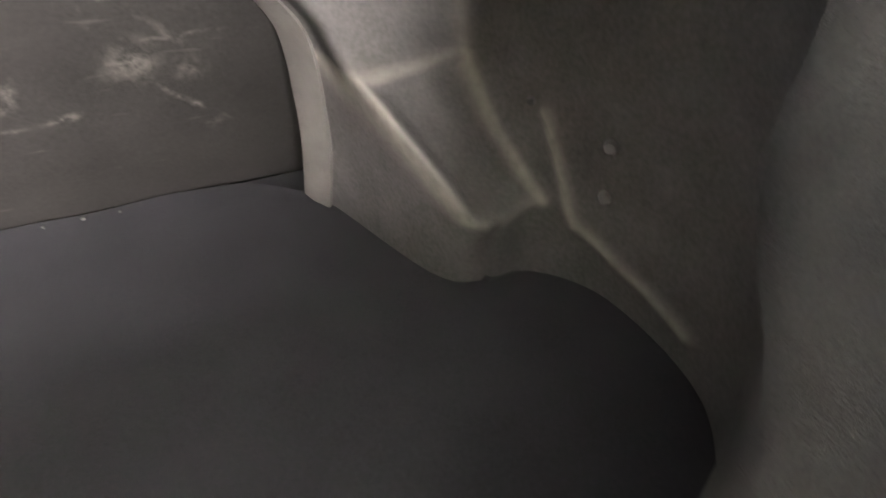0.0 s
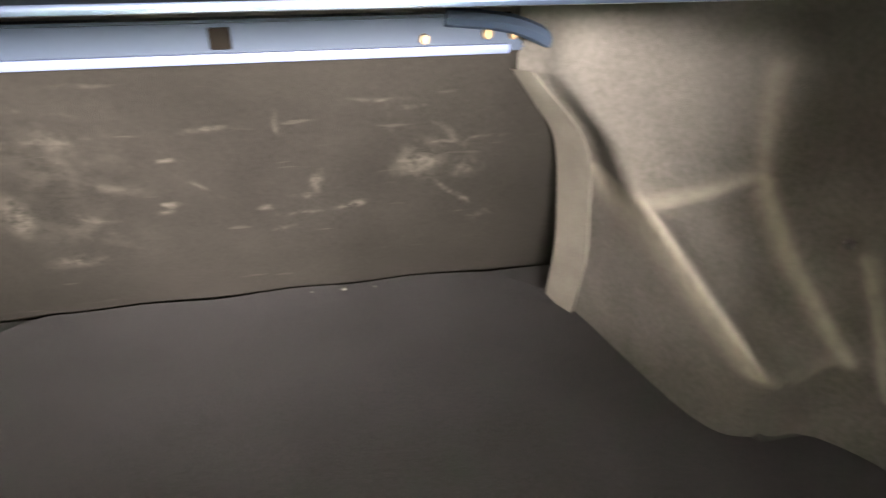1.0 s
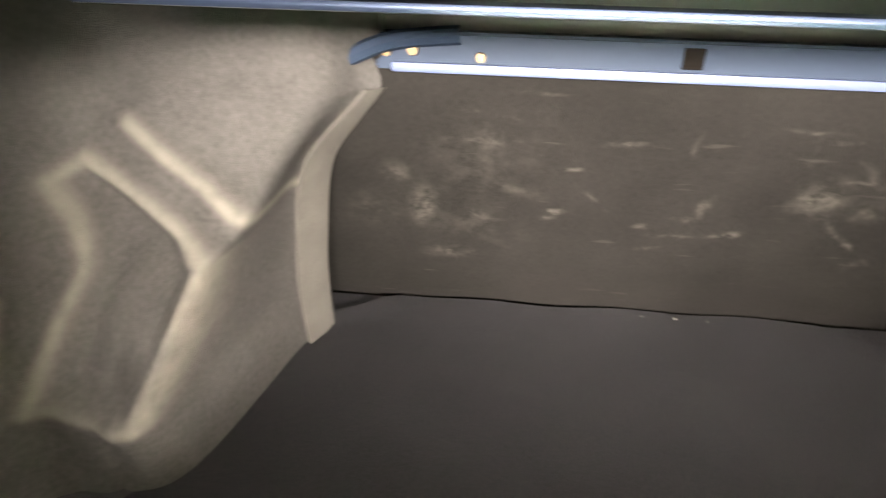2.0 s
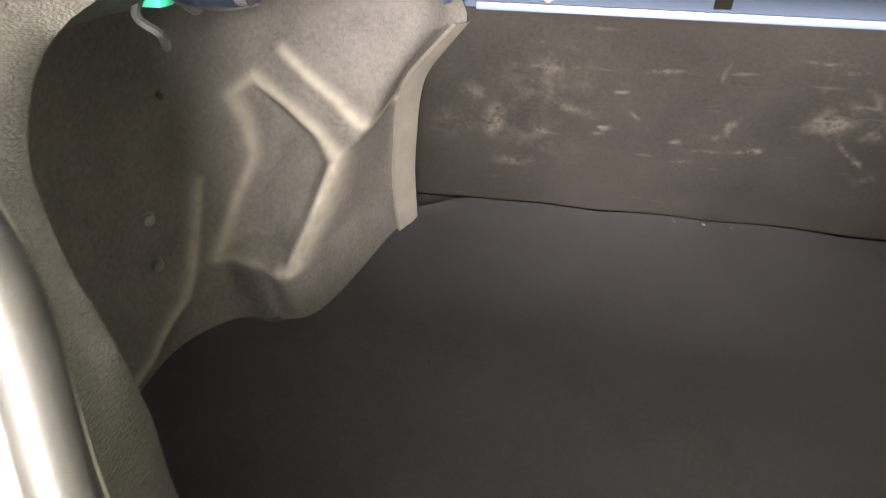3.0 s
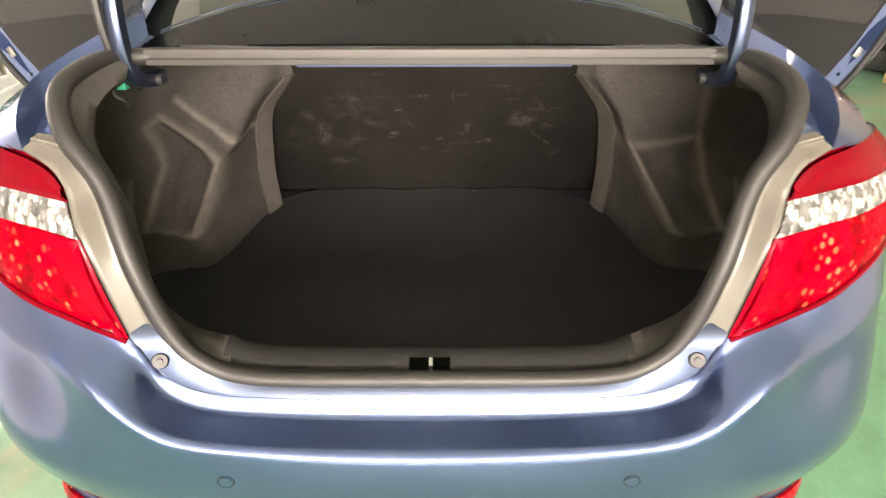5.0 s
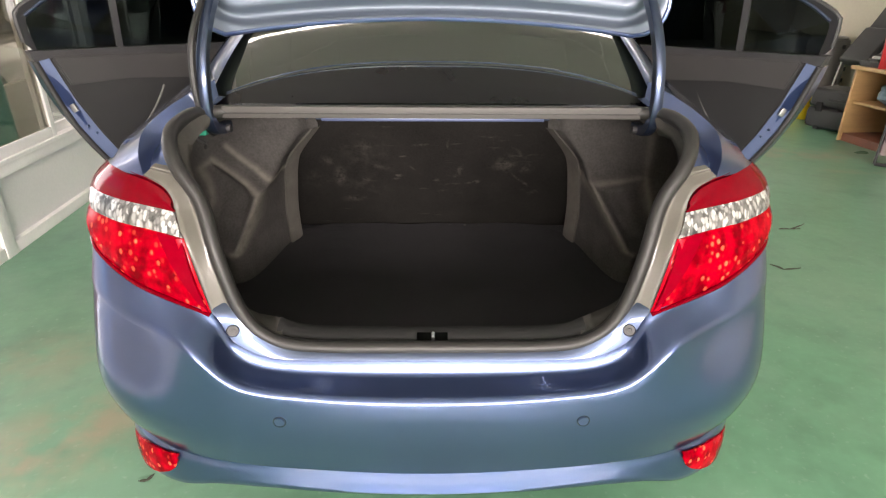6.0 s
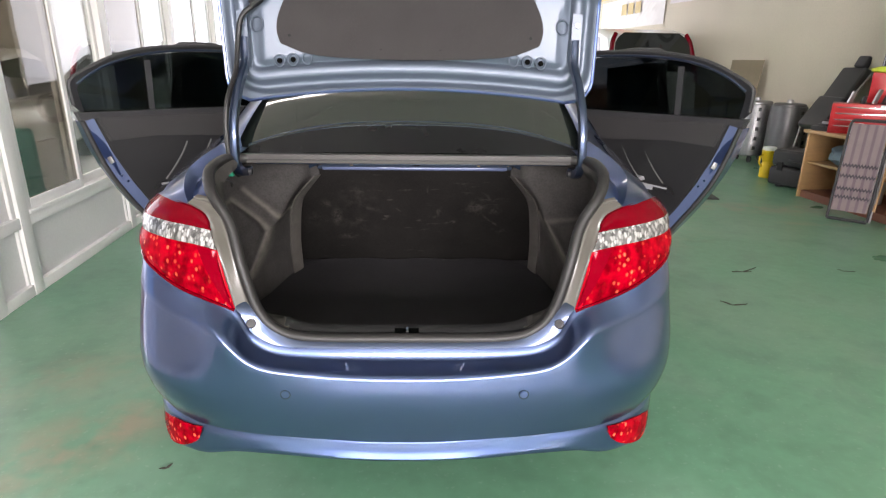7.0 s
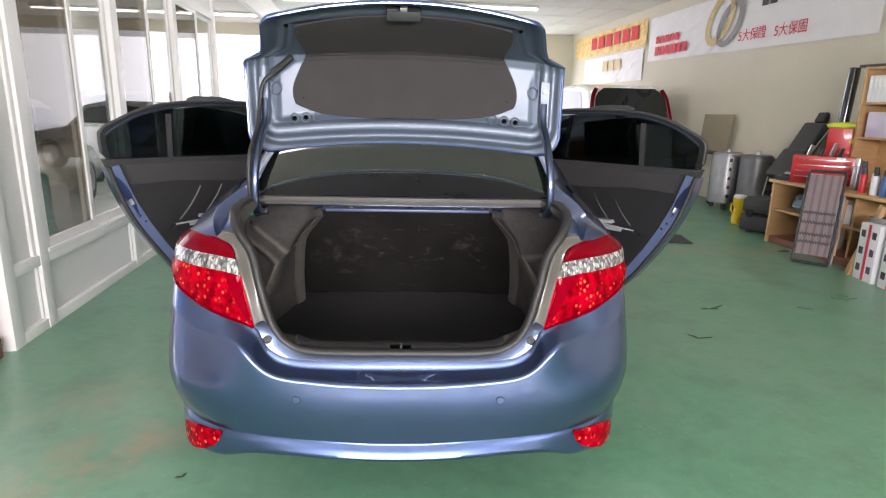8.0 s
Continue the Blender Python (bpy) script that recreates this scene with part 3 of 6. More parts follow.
# the glazed partition to the showroom
def partition():
    wall = thing("wall_partition", "white framed partition with sliding windows over solid panels", "partition", ROOM, kind="structure")
    posts = [1.83, 2.22, 3.72, 5.35, 7.1]
    for i, y in enumerate(posts):
        part("post", box(B(), X0 - 0.05, X0 + 0.035, y - 0.05, y + 0.05, 0.0, 3.2, 0.006), WHITE, wall)
    for y0, y1 in zip(posts, posts[1:]):
        a, b = y0 + 0.05, y1 - 0.05
        for z0, z1 in ((0.0, 0.07), (0.43, 0.5), (2.6, 2.7), (3.13, 3.2)):
            part("rail", box(B(), X0 - 0.05, X0 + 0.03, a, b, z0, z1, 0.005), WHITE, wall)
        part("panel", box(B(), X0 - 0.03, X0 - 0.006, a, b, 0.07, 0.43), WHITE_PANEL, wall)
        part("panel", box(B(), X0 - 0.03, X0 - 0.006, a, b, 2.7, 3.13), WHITE_PANEL, wall)
        for s in (0, 1):
            part("bead", box(B(), X0 - 0.006, X0 + 0.012, (a if not s else b - 0.02), (a + 0.02 if not s else b), 0.07, 0.43, 0.003), WHITE, wall)
    part("panel", box(B(), X0 - 0.03, X0 - 0.006, 1.88, 2.17, 0.5, 2.6), WHITE_PANEL, wall)
    part("bead", box(B(), X0 - 0.006, X0 + 0.014, 2.13, 2.17, 0.5, 2.6, 0.004), WHITE, wall)
    part("lintel", box(B(), X0 - 0.06, X0 + 0.04, 1.78, Y1, 3.2, CEIL, 0), WHITE_PANEL, wall)
    part("header", box(B(), X0 - 0.06, X0 + 0.04, Y0, 1.78, 2.75, CEIL), WHITE_PANEL, wall)
    return posts


posts = partition()


def sliding_window(y0, y1, number):
    w = thing("window_%d" % number, "sliding window with white aluminium frames and tinted glass", "window", ROOM, "partition windows", kind="structure")
    mid = (y0 + y1) / 2
    z0, z1 = 0.5, 2.6
    part("sill", box(B(), X0 - 0.05, X0 + 0.045, y0, y1, z0, z0 + 0.022, 0.004), WHITE, w)
    for k, (a, b) in enumerate(((y0, mid + 0.03), (mid - 0.03, y1))):
        x = X0 + (0.012 if k == 0 else -0.025)
        f = part("window_frame", box(B(), x - 0.015, x + 0.015, a, a + 0.05, z0 + 0.022, z1, 0.004), WHITE, w)
        part("window_frame", box(B(), x - 0.015, x + 0.015, b - 0.05, b, z0 + 0.022, z1, 0.004), WHITE, w)
        part("window_frame", box(B(), x - 0.015, x + 0.015, a + 0.05, b - 0.05, z0 + 0.022, z0 + 0.085, 0.004), WHITE, w)
        part("window_frame", box(B(), x - 0.015, x + 0.015, a + 0.05, b - 0.05, z1 - 0.05, z1, 0.004), WHITE, w)
        p = part("pane", box(B(), x - 0.003, x + 0.003, a + 0.05, b - 0.05, z0 + 0.085, z1 - 0.05), TINT_GLASS if k == 0 else CLEAR_GLASS, w, "tinted pane" if k == 0 else "clear pane")
        p.visible_shadow = False


for i, (a, b) in enumerate(zip(posts[1:], posts[2:])):
    sliding_window(a + 0.05, b - 0.05, i + 1)

# ---- the car with its boot and doors open ----
car = thing("car", "blue metallic sedan with boot lid and doors wide open", "car")


# bumper: rows of height, each a rounded plan curve
def plan(th, w, y0, yc, n):
    s, c = math.sin(th), math.cos(th)
    return w * s ** (2 / n), y0 + (yc - y0) * (1 - max(c, 0.0) ** (2 / 2.0))


LIP_X = [0, .08, .16, .236, .384, .49, .546, .585, .615, .66, .72, .78, .83]
LIP_Z = [.294, .2953, .2993, .305, .321, .325, .318, .303, .298, .297, .291, .287, .300]
FOLD_X = [0, .08, .15, .32, .38, .454, .53, .62, .72, .84]
FOLD_Z = [.357, .3581, .361, .377, .383, .390, .395, .403, .410, .414]
BUMPER = [  # height above the lip, above the fold, plain height at the middle and corner, depth at the middle and further out, half width, squareness
    (-.022, None, None, 0.130, 0.120, 0.760, 5.4), (-.004, None, None, 0.022, 0.020, 0.834, 5.3), (0.004, None, None, 0.012, 0.010, 0.840, 5.2),
    (0.016, None, None, 0.004, 0.008, 0.842, 5.1), (None, -.026, None, 0.0122, 0.0125, 0.841, 5.1), (None, -.004, None, 0.0172, 0.0185, 0.836, 5.0),
    (None, 0.008, None, 0.0182, 0.0165, 0.840, 5.2), (None, None, (0.465, 0.495), 0.000, 0.005, 0.858, 6.6), (None, None, (0.530, 0.595), -.006, -.002, 0.865, 7.0)]


SEAM = [(0, .083, .6275), (.25, .084, .6285), (.38, .0865, .639), (.45, .089, .68), (.490, .098, .748), (.575, .118, .773), (.68, .150, .810), (.79, .232, .860), (.838, .36, .883)]
SEAM = [tuple(p) for p in spline(SEAM, 160)]
CREASE_X = [0, .07, .15, .217, .353, .406, .446, .469, .492, .52, .59, .70, .85]
CREASE_Z = [.5845, .5852, .5882, .593, .608, .618, .637, .662, .692, .722, .757, .785, .80]


def bumper_height(r, x):
    if r[0] is not None:
        return float(np.mean(np.interp(np.abs(np.linspace(x - 0.035, x + 0.035, 9)), LIP_X, LIP_Z))) + r[0]
    if r[1] is not None:
        return float(np.mean(np.interp(np.abs(np.linspace(x - 0.05, x + 0.05, 9)), FOLD_X, FOLD_Z))) + r[1]
    return r[2][0] + (r[2][1] - r[2][0]) * smooth(0.30, 0.80, x)


def even_turns(sq, n):
    """Turns of the plan curve that spread its points evenly over the width."""
    return [math.asin(min(1.0, math.sin(p) ** (sq / 2))) for p in np.linspace(0, math.pi / 2, n)]


def bumper_row(r, n=90):
    half = []
    for th in even_turns(r[6], n):
        x, y = plan(th, r[5], r[4], 0.42, r[6])
        y += (r[3] - r[4]) * (1 - smooth(0.12, 0.50, x))
        # the side stands higher than the corner
        half.append((x, y, bumper_height(r, x) + (0.055 * smooth(0.795, 0.832, x) if r[2] is None else 0)))
    zs = half[-1][2]
    half += [(r[5] + 0.004, 0.55, zs), (r[5] + 0.006, 0.66, zs)]
    return half


def crease_row(y0, w, sq, n=90):
    half = []
    for th in even_turns(sq, n):
        x, y = plan(th, w, y0, 0.42, sq)
        half.append((x, y, float(np.mean(np.interp(np.abs(np.linspace(x - 0.03, x + 0.03, 13)), CREASE_X, CREASE_Z)))))
    zs = half[-1][2]
    return half + [(w + 0.004, 0.55, zs), (w + 0.006, 0.66, zs)]


def seam_row(like):
    out = []
    for x, y, z in like:
        if x < 0.836:
            q = x * 0.99
            out.append(tuple(float(np.interp(q, [s_[0] for s_ in SEAM], [s_[k] for s_ in SEAM])) if k else q for k in range(3)))
        else:
            t = min(1.0, max(0.0, (y - 0.28) / 0.36))
            out.append((0.832 + 0.020 * t, 0.34 + 0.30 * t, 0.880 + 0.016 * t))
    return out


def mirrored(half):
    return [(-x, y, z) for x, y, z in half[:0:-1]] + half


lower = [bumper_row(r) for r in BUMPER]
ledge = crease_row(-0.0035, 0.857, 6.2)
seam = seam_row(ledge)
crest = []
for p, q, b in zip(ledge, seam, lower[-1]):
    # towards the corner the ledge runs out into the plain side
    w = smooth(0.47, 0.67, p[0])
    crest.append(tuple(p[k] * (1 - w) + (0.3 * b[k] + 0.7 * q[k] - (0.012 if k == 1 else 0)) * w for k in range(3)))
for _ in range(2):
    crest = crest[:1] + [tuple((a[k] + b[k] + c[k]) / 3 for k in range(3)) for a, b, c in zip(crest, crest[1:], crest[2:])] + crest[-1:]
under = [(x, y - 0.001, z - 0.011) for x, y, z in crest]
upper = []
for f in (0.15, 0.26, 0.4, 0.55, 0.7, 0.82, 0.88, 0.92, 0.96):
    # a level shelf with a step below the sill in the middle, plain towards the corner
    drop = 0.017 * min(f / 0.82, 1.0) * (1 - smooth(0.84, 1.0, f))
    upper.append([tuple(np.array(p) * (1 - f) + np.array(q) * f + np.array((0, 0.004 * math.sin(f * math.pi), -drop)) * (1 - smooth(0.42, 0.58, p[0]))) for p, q in zip(crest, seam)])
# rounded crest between the rear face and the ledge
rounding = [[tuple((1 - k) ** 2 * np.array(a) + 2 * k * (1 - k) * np.array(c) + k * k * np.array(b)) for a, c, b in zip(under, crest, upper[0])] for k in (0.15, 0.32, 0.5, 0.68, 0.85)]
bm = B()


def between(rows, per):
    """Smooth rows through the given ones, column by column."""
    cols = [spline_even([r[j] for r in rows], per) for j in range(len(rows[0]))]
    return [[tuple(c[k]) for c in cols] for k in range(len(cols[0]))]


sheet(bm, [mirrored(r) for r in lower[:3] + between(lower[3:] + [under], 5) + rounding + upper + [seam, [(x * 0.995, y + 0.006, z - 0.006) for x, y, z in seam]]])
bumper = part("rear_bumper", thicken(bm, 0.003), PAINT, car, "blue painted bumper with a ledge", 50)


def bumper_y(x, z_row):
    r = BUMPER[z_row]
    th = math.asin(min(1, (abs(x) / r[5]) ** (r[6] / 2)))
    return plan(th, r[5], r[4], 0.42, r[6])[1]


for s in (-1, 1):
    y = bumper_y(0.337, 8) - 0.0045
    part("parking_sensor", rod(B(), (s * 0.337, y + 0.01, 0.536), (s * 0.337, y - 0.003, 0.536), 0.0115, 0.011, 20), PAINT, bumper)
    ring = B()
    tube(ring, [(s * 0.337 + 0.0135 * math.cos(a), y - 0.001, 0.536 + 0.0135 * math.sin(a)) for a in np.linspace(0, 2 * math.pi, 20, endpoint=False)], 0.0016, 6, True)
    part("sensor_ring", ring, INNER_PAINT, bumper)
    # low reflectors at the corners
    rows = []
    for k in np.linspace(0, 1, 8):
        row = []
        for t in np.linspace(0, 1, 14):
            x = 0.608 + 0.190 * t
            zlo = float(np.interp(t, [0, 0.08, 0.2, 0.4, 0.7, 1], [0.378, 0.346, 0.326, 0.304, 0.281, 0.270]))
            zhi = float(np.interp(t, [0, 0.5, 0.8, 1], [0.394, 0.389, 0.372, 0.346]))
            z = zlo + (zhi - zlo) * k
            row.append((s * x, bumper_y(x, 4) - 0.016 + 0.006 * (2 * k - 1) ** 2 + 0.004 * (2 * t - 1) ** 4, z))
        rows.append(row)
    bm = B()
    sheet(bm, rows)
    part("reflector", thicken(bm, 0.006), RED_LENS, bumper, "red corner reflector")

# painted sill between bumper and boot seal
sill_in = [(0, .098, .648), (.22, .099, .649), (.33, .102, .658), (.395, .108, .69), (.435, .116, .74), (.440, .134, .760)]
sill_out = [(0, .083, .6275), (.25, .084, .6285), (.38, .0865, .639), (.45, .089, .68), (.488, .098, .748), (.482, .118, .764)]


def both(pts, n):
    c = spline(pts, n)
    return [(-p[0], p[1], p[2]) for p in c[:0:-1]] + [tuple(p) for p in c]


bm = B()
a, b = np.array(both(sill_in, 30)), np.array(both(sill_out, 30))
sheet(bm, [a + (0, 0.02, -0.004), a, a * 0.5 + b * 0.5 + (0, -0.002, 0.003), b, b + (0, 0.004, -0.012)])
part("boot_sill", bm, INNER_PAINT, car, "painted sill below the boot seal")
for s in (-1, 1):
    d = Vector((-0.3 * s, -0.85, 0.43)).normalized()
    p = Vector((s * 0.449, 0.100, 0.7055))
    st = part("bump_stop", rod(B(), p, p + d * 0.012, 0.0155, 0.012, 20), STOP_RUBBER, car, "round rubber bump stop")
    part("stop_core", rod(B(), p + d * 0.011, p + d * 0.0145, 0.006, 0.005, 12), STOP_RUBBER, st)

# boot opening outline and its seal
OPEN = [(0, .115, .656), (.28, .117, .658), (.378, .123, .683), (.430, .130, .745), (.468, .146, .87), (.503, .19, .985),
        (.556, .222, 1.06), (.585, .29, 1.112), (.582, .40, 1.130), (.555, .47, 1.126), (.45, .492, 1.124), (0, .497, 1.124)]


def ring_of(pts, n):
    c = spline(pts, n)
    return [tuple(p) for p in c] + [(-p[0], p[1], p[2]) for p in c[-2:0:-1]]


bm = B()
tube(bm, [(x * 1.012, y - 0.004, z - 0.004 + 0.006 * (z - 0.87)) for x, y, z in ring_of(OPEN, 70)], 0.0165, 12, True)
part("boot_seal", bm, GASKET, car, "grey rubber seal round the boot opening")
bm = B()
tube(bm, [(x, y - 0.006 if y < 0.45 else y, z - 0.012) for x, y, z in ring_of(OPEN, 70)], 0.007, 8, True)
part("seal_lip", bm, RUBBER, car)

# tail lamps: four curves from the inner end round to the side
LAMP = dict(
    low=[(.491, .098, .750), (.575, .118, .775), (.68, .150, .812), (.79, .232, .862), (.838, .36, .885), (.85, .55, .895)],
    bar_low=[(.533, .124, .921), (.60, .142, .932), (.70, .180, .940), (.795, .258, .944), (.838, .37, .942), (.848, .55, .935)],
    bar_high=[(.556, .160, .968), (.61, .170, .977), (.70, .202, .985), (.79, .275, .988), (.832, .38, .985), (.842, .55, .968)],
    top=[(.563, .169, .990), (.580, .177, 1.012), (.615, .191, 1.027), (.67, .215, 1.038), (.745, .285, 1.043), (.80, .40, 1.022), (.825, .55, .985)])


def lamp_rows(a, b, n, bulge, s, inset=0.0):
    A, C = spline(LAMP[a], 30), spline(LAMP[b], 30)
    rows = []
    for k in np.linspace(0, 1, n):
        q = A * (1 - k) + C * k
        out = np.stack([q[:, 0] * 0.4, q[:, 1] - 0.75, 0 * q[:, 0]], 1)
        out /= np.linalg.norm(out, axis=1)[:, None]
        q = q + out * (bulge * 4 * k * (1 - k) - inset)
        rows.append([(s * p[0], p[1], p[2]) for p in q])
    return rows


for s in (-1, 1):
    lamp = part("tail_lamp", (lambda b: (sheet(b, lamp_rows("low", "top", 14, -0.006, s, 0.012)), b)[1])(B()), RED_PLAIN, car, "red and clear tail lamp cluster")
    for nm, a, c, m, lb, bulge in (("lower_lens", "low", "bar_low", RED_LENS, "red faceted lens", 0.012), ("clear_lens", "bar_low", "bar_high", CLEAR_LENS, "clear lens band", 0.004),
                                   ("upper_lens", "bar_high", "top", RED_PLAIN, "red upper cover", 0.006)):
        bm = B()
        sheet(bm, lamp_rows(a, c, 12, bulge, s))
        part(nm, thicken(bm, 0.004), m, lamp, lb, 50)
    # plain red rim along the inner and lower edges
    bm = B()
    inner = spline([LAMP["low"][0], (.513, .108, .84), LAMP["bar_low"][0]], 20)
    rows = [[(s * (p[0] + o), p[1] - h, p[2]) for p in inner] for o, h in ((-0.002, 0.0), (0.002, 0.003), (0.014, 0.004), (0.018, 0.0))]
    sheet(bm, rows)
    part("lens_rim", bm, RED_RIM, lamp, "bright red rim")
    # plain wedge beside the rim, narrowing downwards
    bm = B()
    wedge = []
    for k, row in zip(np.linspace(0, 1, 12), lamp_rows("low", "bar_low", 12, 0.012, s, -0.0025)):
        row = np.array(row)
        wedge.append([tuple(float(np.interp(u * (0.4 + 2.6 * k), range(len(row)), row[:, j])) for j in range(3)) for u in np.linspace(0, 1, 5)])
    sheet(bm, wedge)
    part("lens_wedge", thicken(bm, 0.002), RED_WEDGE, lamp, "plain dark red wedge", 50)
    bm = B()
    tube(bm, [(s * p[0], p[1] - 0.004, p[2]) for p in spline(LAMP["low"], 30)[:24]], 0.005, 8)
    part("lens_rim", bm, RED_PLAIN, lamp)

# pale body strip between lamp and seal
for s in (-1, 1):
    bm = B()
    a = spline([(.490, .099, .747), (.512, .112, .84), (.530, .126, .92), (.553, .163, .97), (.557, .168, .995), (.578, .180, 1.020), (.632, .205, 1.036)], 26)
    c = spline([(.436, .120, .738), (.452, .132, .82), (.474, .150, .885), (.506, .187, .962), (.524, .202, 1.006), (.552, .214, 1.040), (.612, .218, 1.055)], 26)
    rows = [[(s * (p[0] * (1 - k) + q[0] * k), p[1] * (1 - k) + q[1] * k + d, p[2] * (1 - k) + q[2] * k) for p, q in zip(a, c)]
            for k, d in ((-0.16, 0.010), (0, 0.005), (0.12, 0.005), (0.42, 0.010), (0.55, 0.0085), (0.8, -0.002), (0.92, -0.003), (1.08, 0.010))]
    sheet(bm, rows)
    part("lamp_panel", bm, PRIMER, car, "beige body panel between lamp and boot seal")

# rear quarter panels: gutter, shoulder, side and pillar
GUTTER = [  # seal side, gutter floor, gutter edge, shoulder crest, outer turn
    [(.560, .236, 1.052), (.572, .242, 1.074), (.596, .29, 1.112), (.594, .40, 1.128), (.575, .50, 1.128), (.565, .60, 1.14)],
    [(.612, .214, 1.022), (.632, .25, 1.045), (.645, .33, 1.072), (.637, .44, 1.09), (.62, .55, 1.105), (.60, .64, 1.135)],
    [(.634, .212, 1.032), (.655, .25, 1.072), (.672, .33, 1.108), (.664, .44, 1.134), (.645, .56, 1.155), (.615, .67, 1.175)],
    [(.69, .228, 1.038), (.715, .262, 1.047), (.745, .36, 1.068), (.738, .50, 1.100), (.715, .66, 1.14), (.68, .82, 1.19)],
    [(.745, .285, 1.041), (.78, .345, 1.033), (.81, .45, 1.012), (.812, .60, 1.03), (.80, .78, 1.06), (.79, .98, 1.09)]]
for s in (-1, 1):
    q = part("quarter_panel", (lambda b: (sheet(b, [[(s * p[0], p[1], p[2]) for p in spline(c, 24)] for c in GUTTER]), b)[1])(B()), PAINT, car, "blue rear quarter panel", 40)
    # side with wheel arch
    rows = []
    ys = np.linspace(0.50, 1.62, 40)
    for k in np.linspace(0, 1, 14):
        row = []
        for y in ys:
            top = 0.975 + 0.05 * smooth(0.5, 1.4, y)
            d = abs(y - 1.0)
            low = 0.30 + math.sqrt(max(0.0, 0.345 ** 2 - d * d)) if d < 0.345 else 0.24
            if y < 0.62:
                low = 0.62
            z = low + (top - low) * k
            row.append((s * (0.842 - 0.10 * max(0, z - 0.8) ** 1.5 - 0.05 * max(0, 0.5 - z) + 0.01 * smooth(0.5, 0.9, y)), y, z))
        rows.append(row)
    bm = B()
    sheet(bm, rows)
    part("body_side", bm, PAINT, car, "", 40)
    # pillar from the quarter panel up to the roof
    bm = B()
    lo = [(.612, .62, 1.142), (.64, .70, 1.17), (.72, .82, 1.15), (.80, .98, 1.09), (.80, 1.30, 1.03)]
    hi = [(.548, 1.38, 1.425), (.57, 1.41, 1.430), (.595, 1.46, 1.415), (.605, 1.52, 1.395), (.61, 1.66, 1.39)]
    A, C = spline(lo, 14), spline(hi, 14)
    sheet(bm, [[(s * p[0], p[1], p[2]) for p in (A * (1 - k) + C * k + np.array([0.03, 0, 0.02]) * 4 * k * (1 - k) * 0.6)] for k in np.linspace(0, 1, 12)])
    part("rear_pillar", bm, PAINT, car, "", 60)

# roof, screens, bonnet, front
bm = B()
sheet(bm, [[(x, y, z - 0.055 * (abs(x) / 0.58) ** 2.4) for x in np.linspace(-w, w, 17)] for y, w, z in
           ((1.33, .53, 1.445), (1.5, .57, 1.468), (1.9, .60, 1.48), (2.3, .60, 1.478), (2.7, .575, 1.45), (2.85, .56, 1.425))])
part("roof", thicken(bm, 0.02), PAINT, car, "", 40)
SCREEN_Y, SCREEN_W, SCREEN_Z = (.555, .70, .90, 1.10, 1.31), (.625, .645, .645, .63, .59), (1.128, 1.202, 1.293, 1.368, 1.428)


def on_screen(u, run, out=0.0):
    """A point of the rear window, run metres forward of its lower edge."""
    w, z = (float(np.interp(SCREEN_Y[0] + run, SCREEN_Y, q)) for q in (SCREEN_W, SCREEN_Z))
    return (u * w, SCREEN_Y[0] + run + 0.08 * abs(u) ** 2.2 - 0.42 * out, z - 0.03 * abs(u) ** 3 + 0.9 * out)


def band_height(u):
    return 0.03 + 0.12 * (1 - abs(u) ** 2.4)


bm = B()
sheet(bm, [[on_screen(u, run) for u in np.linspace(-1, 1, 41)] for run in np.linspace(0, 0.755, 24)])
screen = part("rear_window", thicken(bm, 0.004), SCREEN_GLASS, car, "dark tinted rear window", 60)
# dark area drawn on the glass for the open lid's reflection
bm = B()
sheet(bm, [[on_screen(u, band_height(u) * k, 0.005) for u in np.linspace(-0.97, 0.97, 61)] for k in np.linspace(0, 1, 12)])
part("window_band", bm, mat("mirrored_lid_dark", (0.008, 0.008, 0.009), 0.3, 0, 0.1, 6, 60, spec=0.25), screen, "dark band standing for the lid lining mirrored in the rear window", 60)
# thin arcs stand in for the lid rim mirrored in the glass
for k, rr in ((1.0, 0.0012), (1.16, 0.002)):
    bm = B()
    tube(bm, [on_screen(u, band_height(u) * k, 0.005) for u in np.linspace(-0.93, 0.93, 61)], rr, 6)
    part("mirrored_rim_line", bm, INNER_PAINT, screen)
bm = B()
sheet(bm, [[(x * w, y - 0.16 * abs(x) ** 2.2, z) for x in np.linspace(-1, 1, 21)] for y, w, z in ((2.84, .55, 1.425), (3.1, .61, 1.27), (3.45, .68, 1.02))])
part("windscreen", thicken(bm, 0.005), BLACK_GLASS, car, "windscreen", 60)
bm = B()
sheet(bm, [[(x * w, y - 0.2 * abs(x) ** 2.5, z - d * abs(x) ** 3) for x in np.linspace(-1, 1, 21)] for y, w, z, d in
           ((3.44, .70, 1.02, .06), (3.7, .73, .97, .08), (4.0, .72, .90, .1), (4.25, .66, .80, .1), (4.37, .60, .70, .05), (4.41, .58, .45, .02), (4.38, .56, .22, .0))])
part("bonnet", bm, PAINT, car, "", 40)
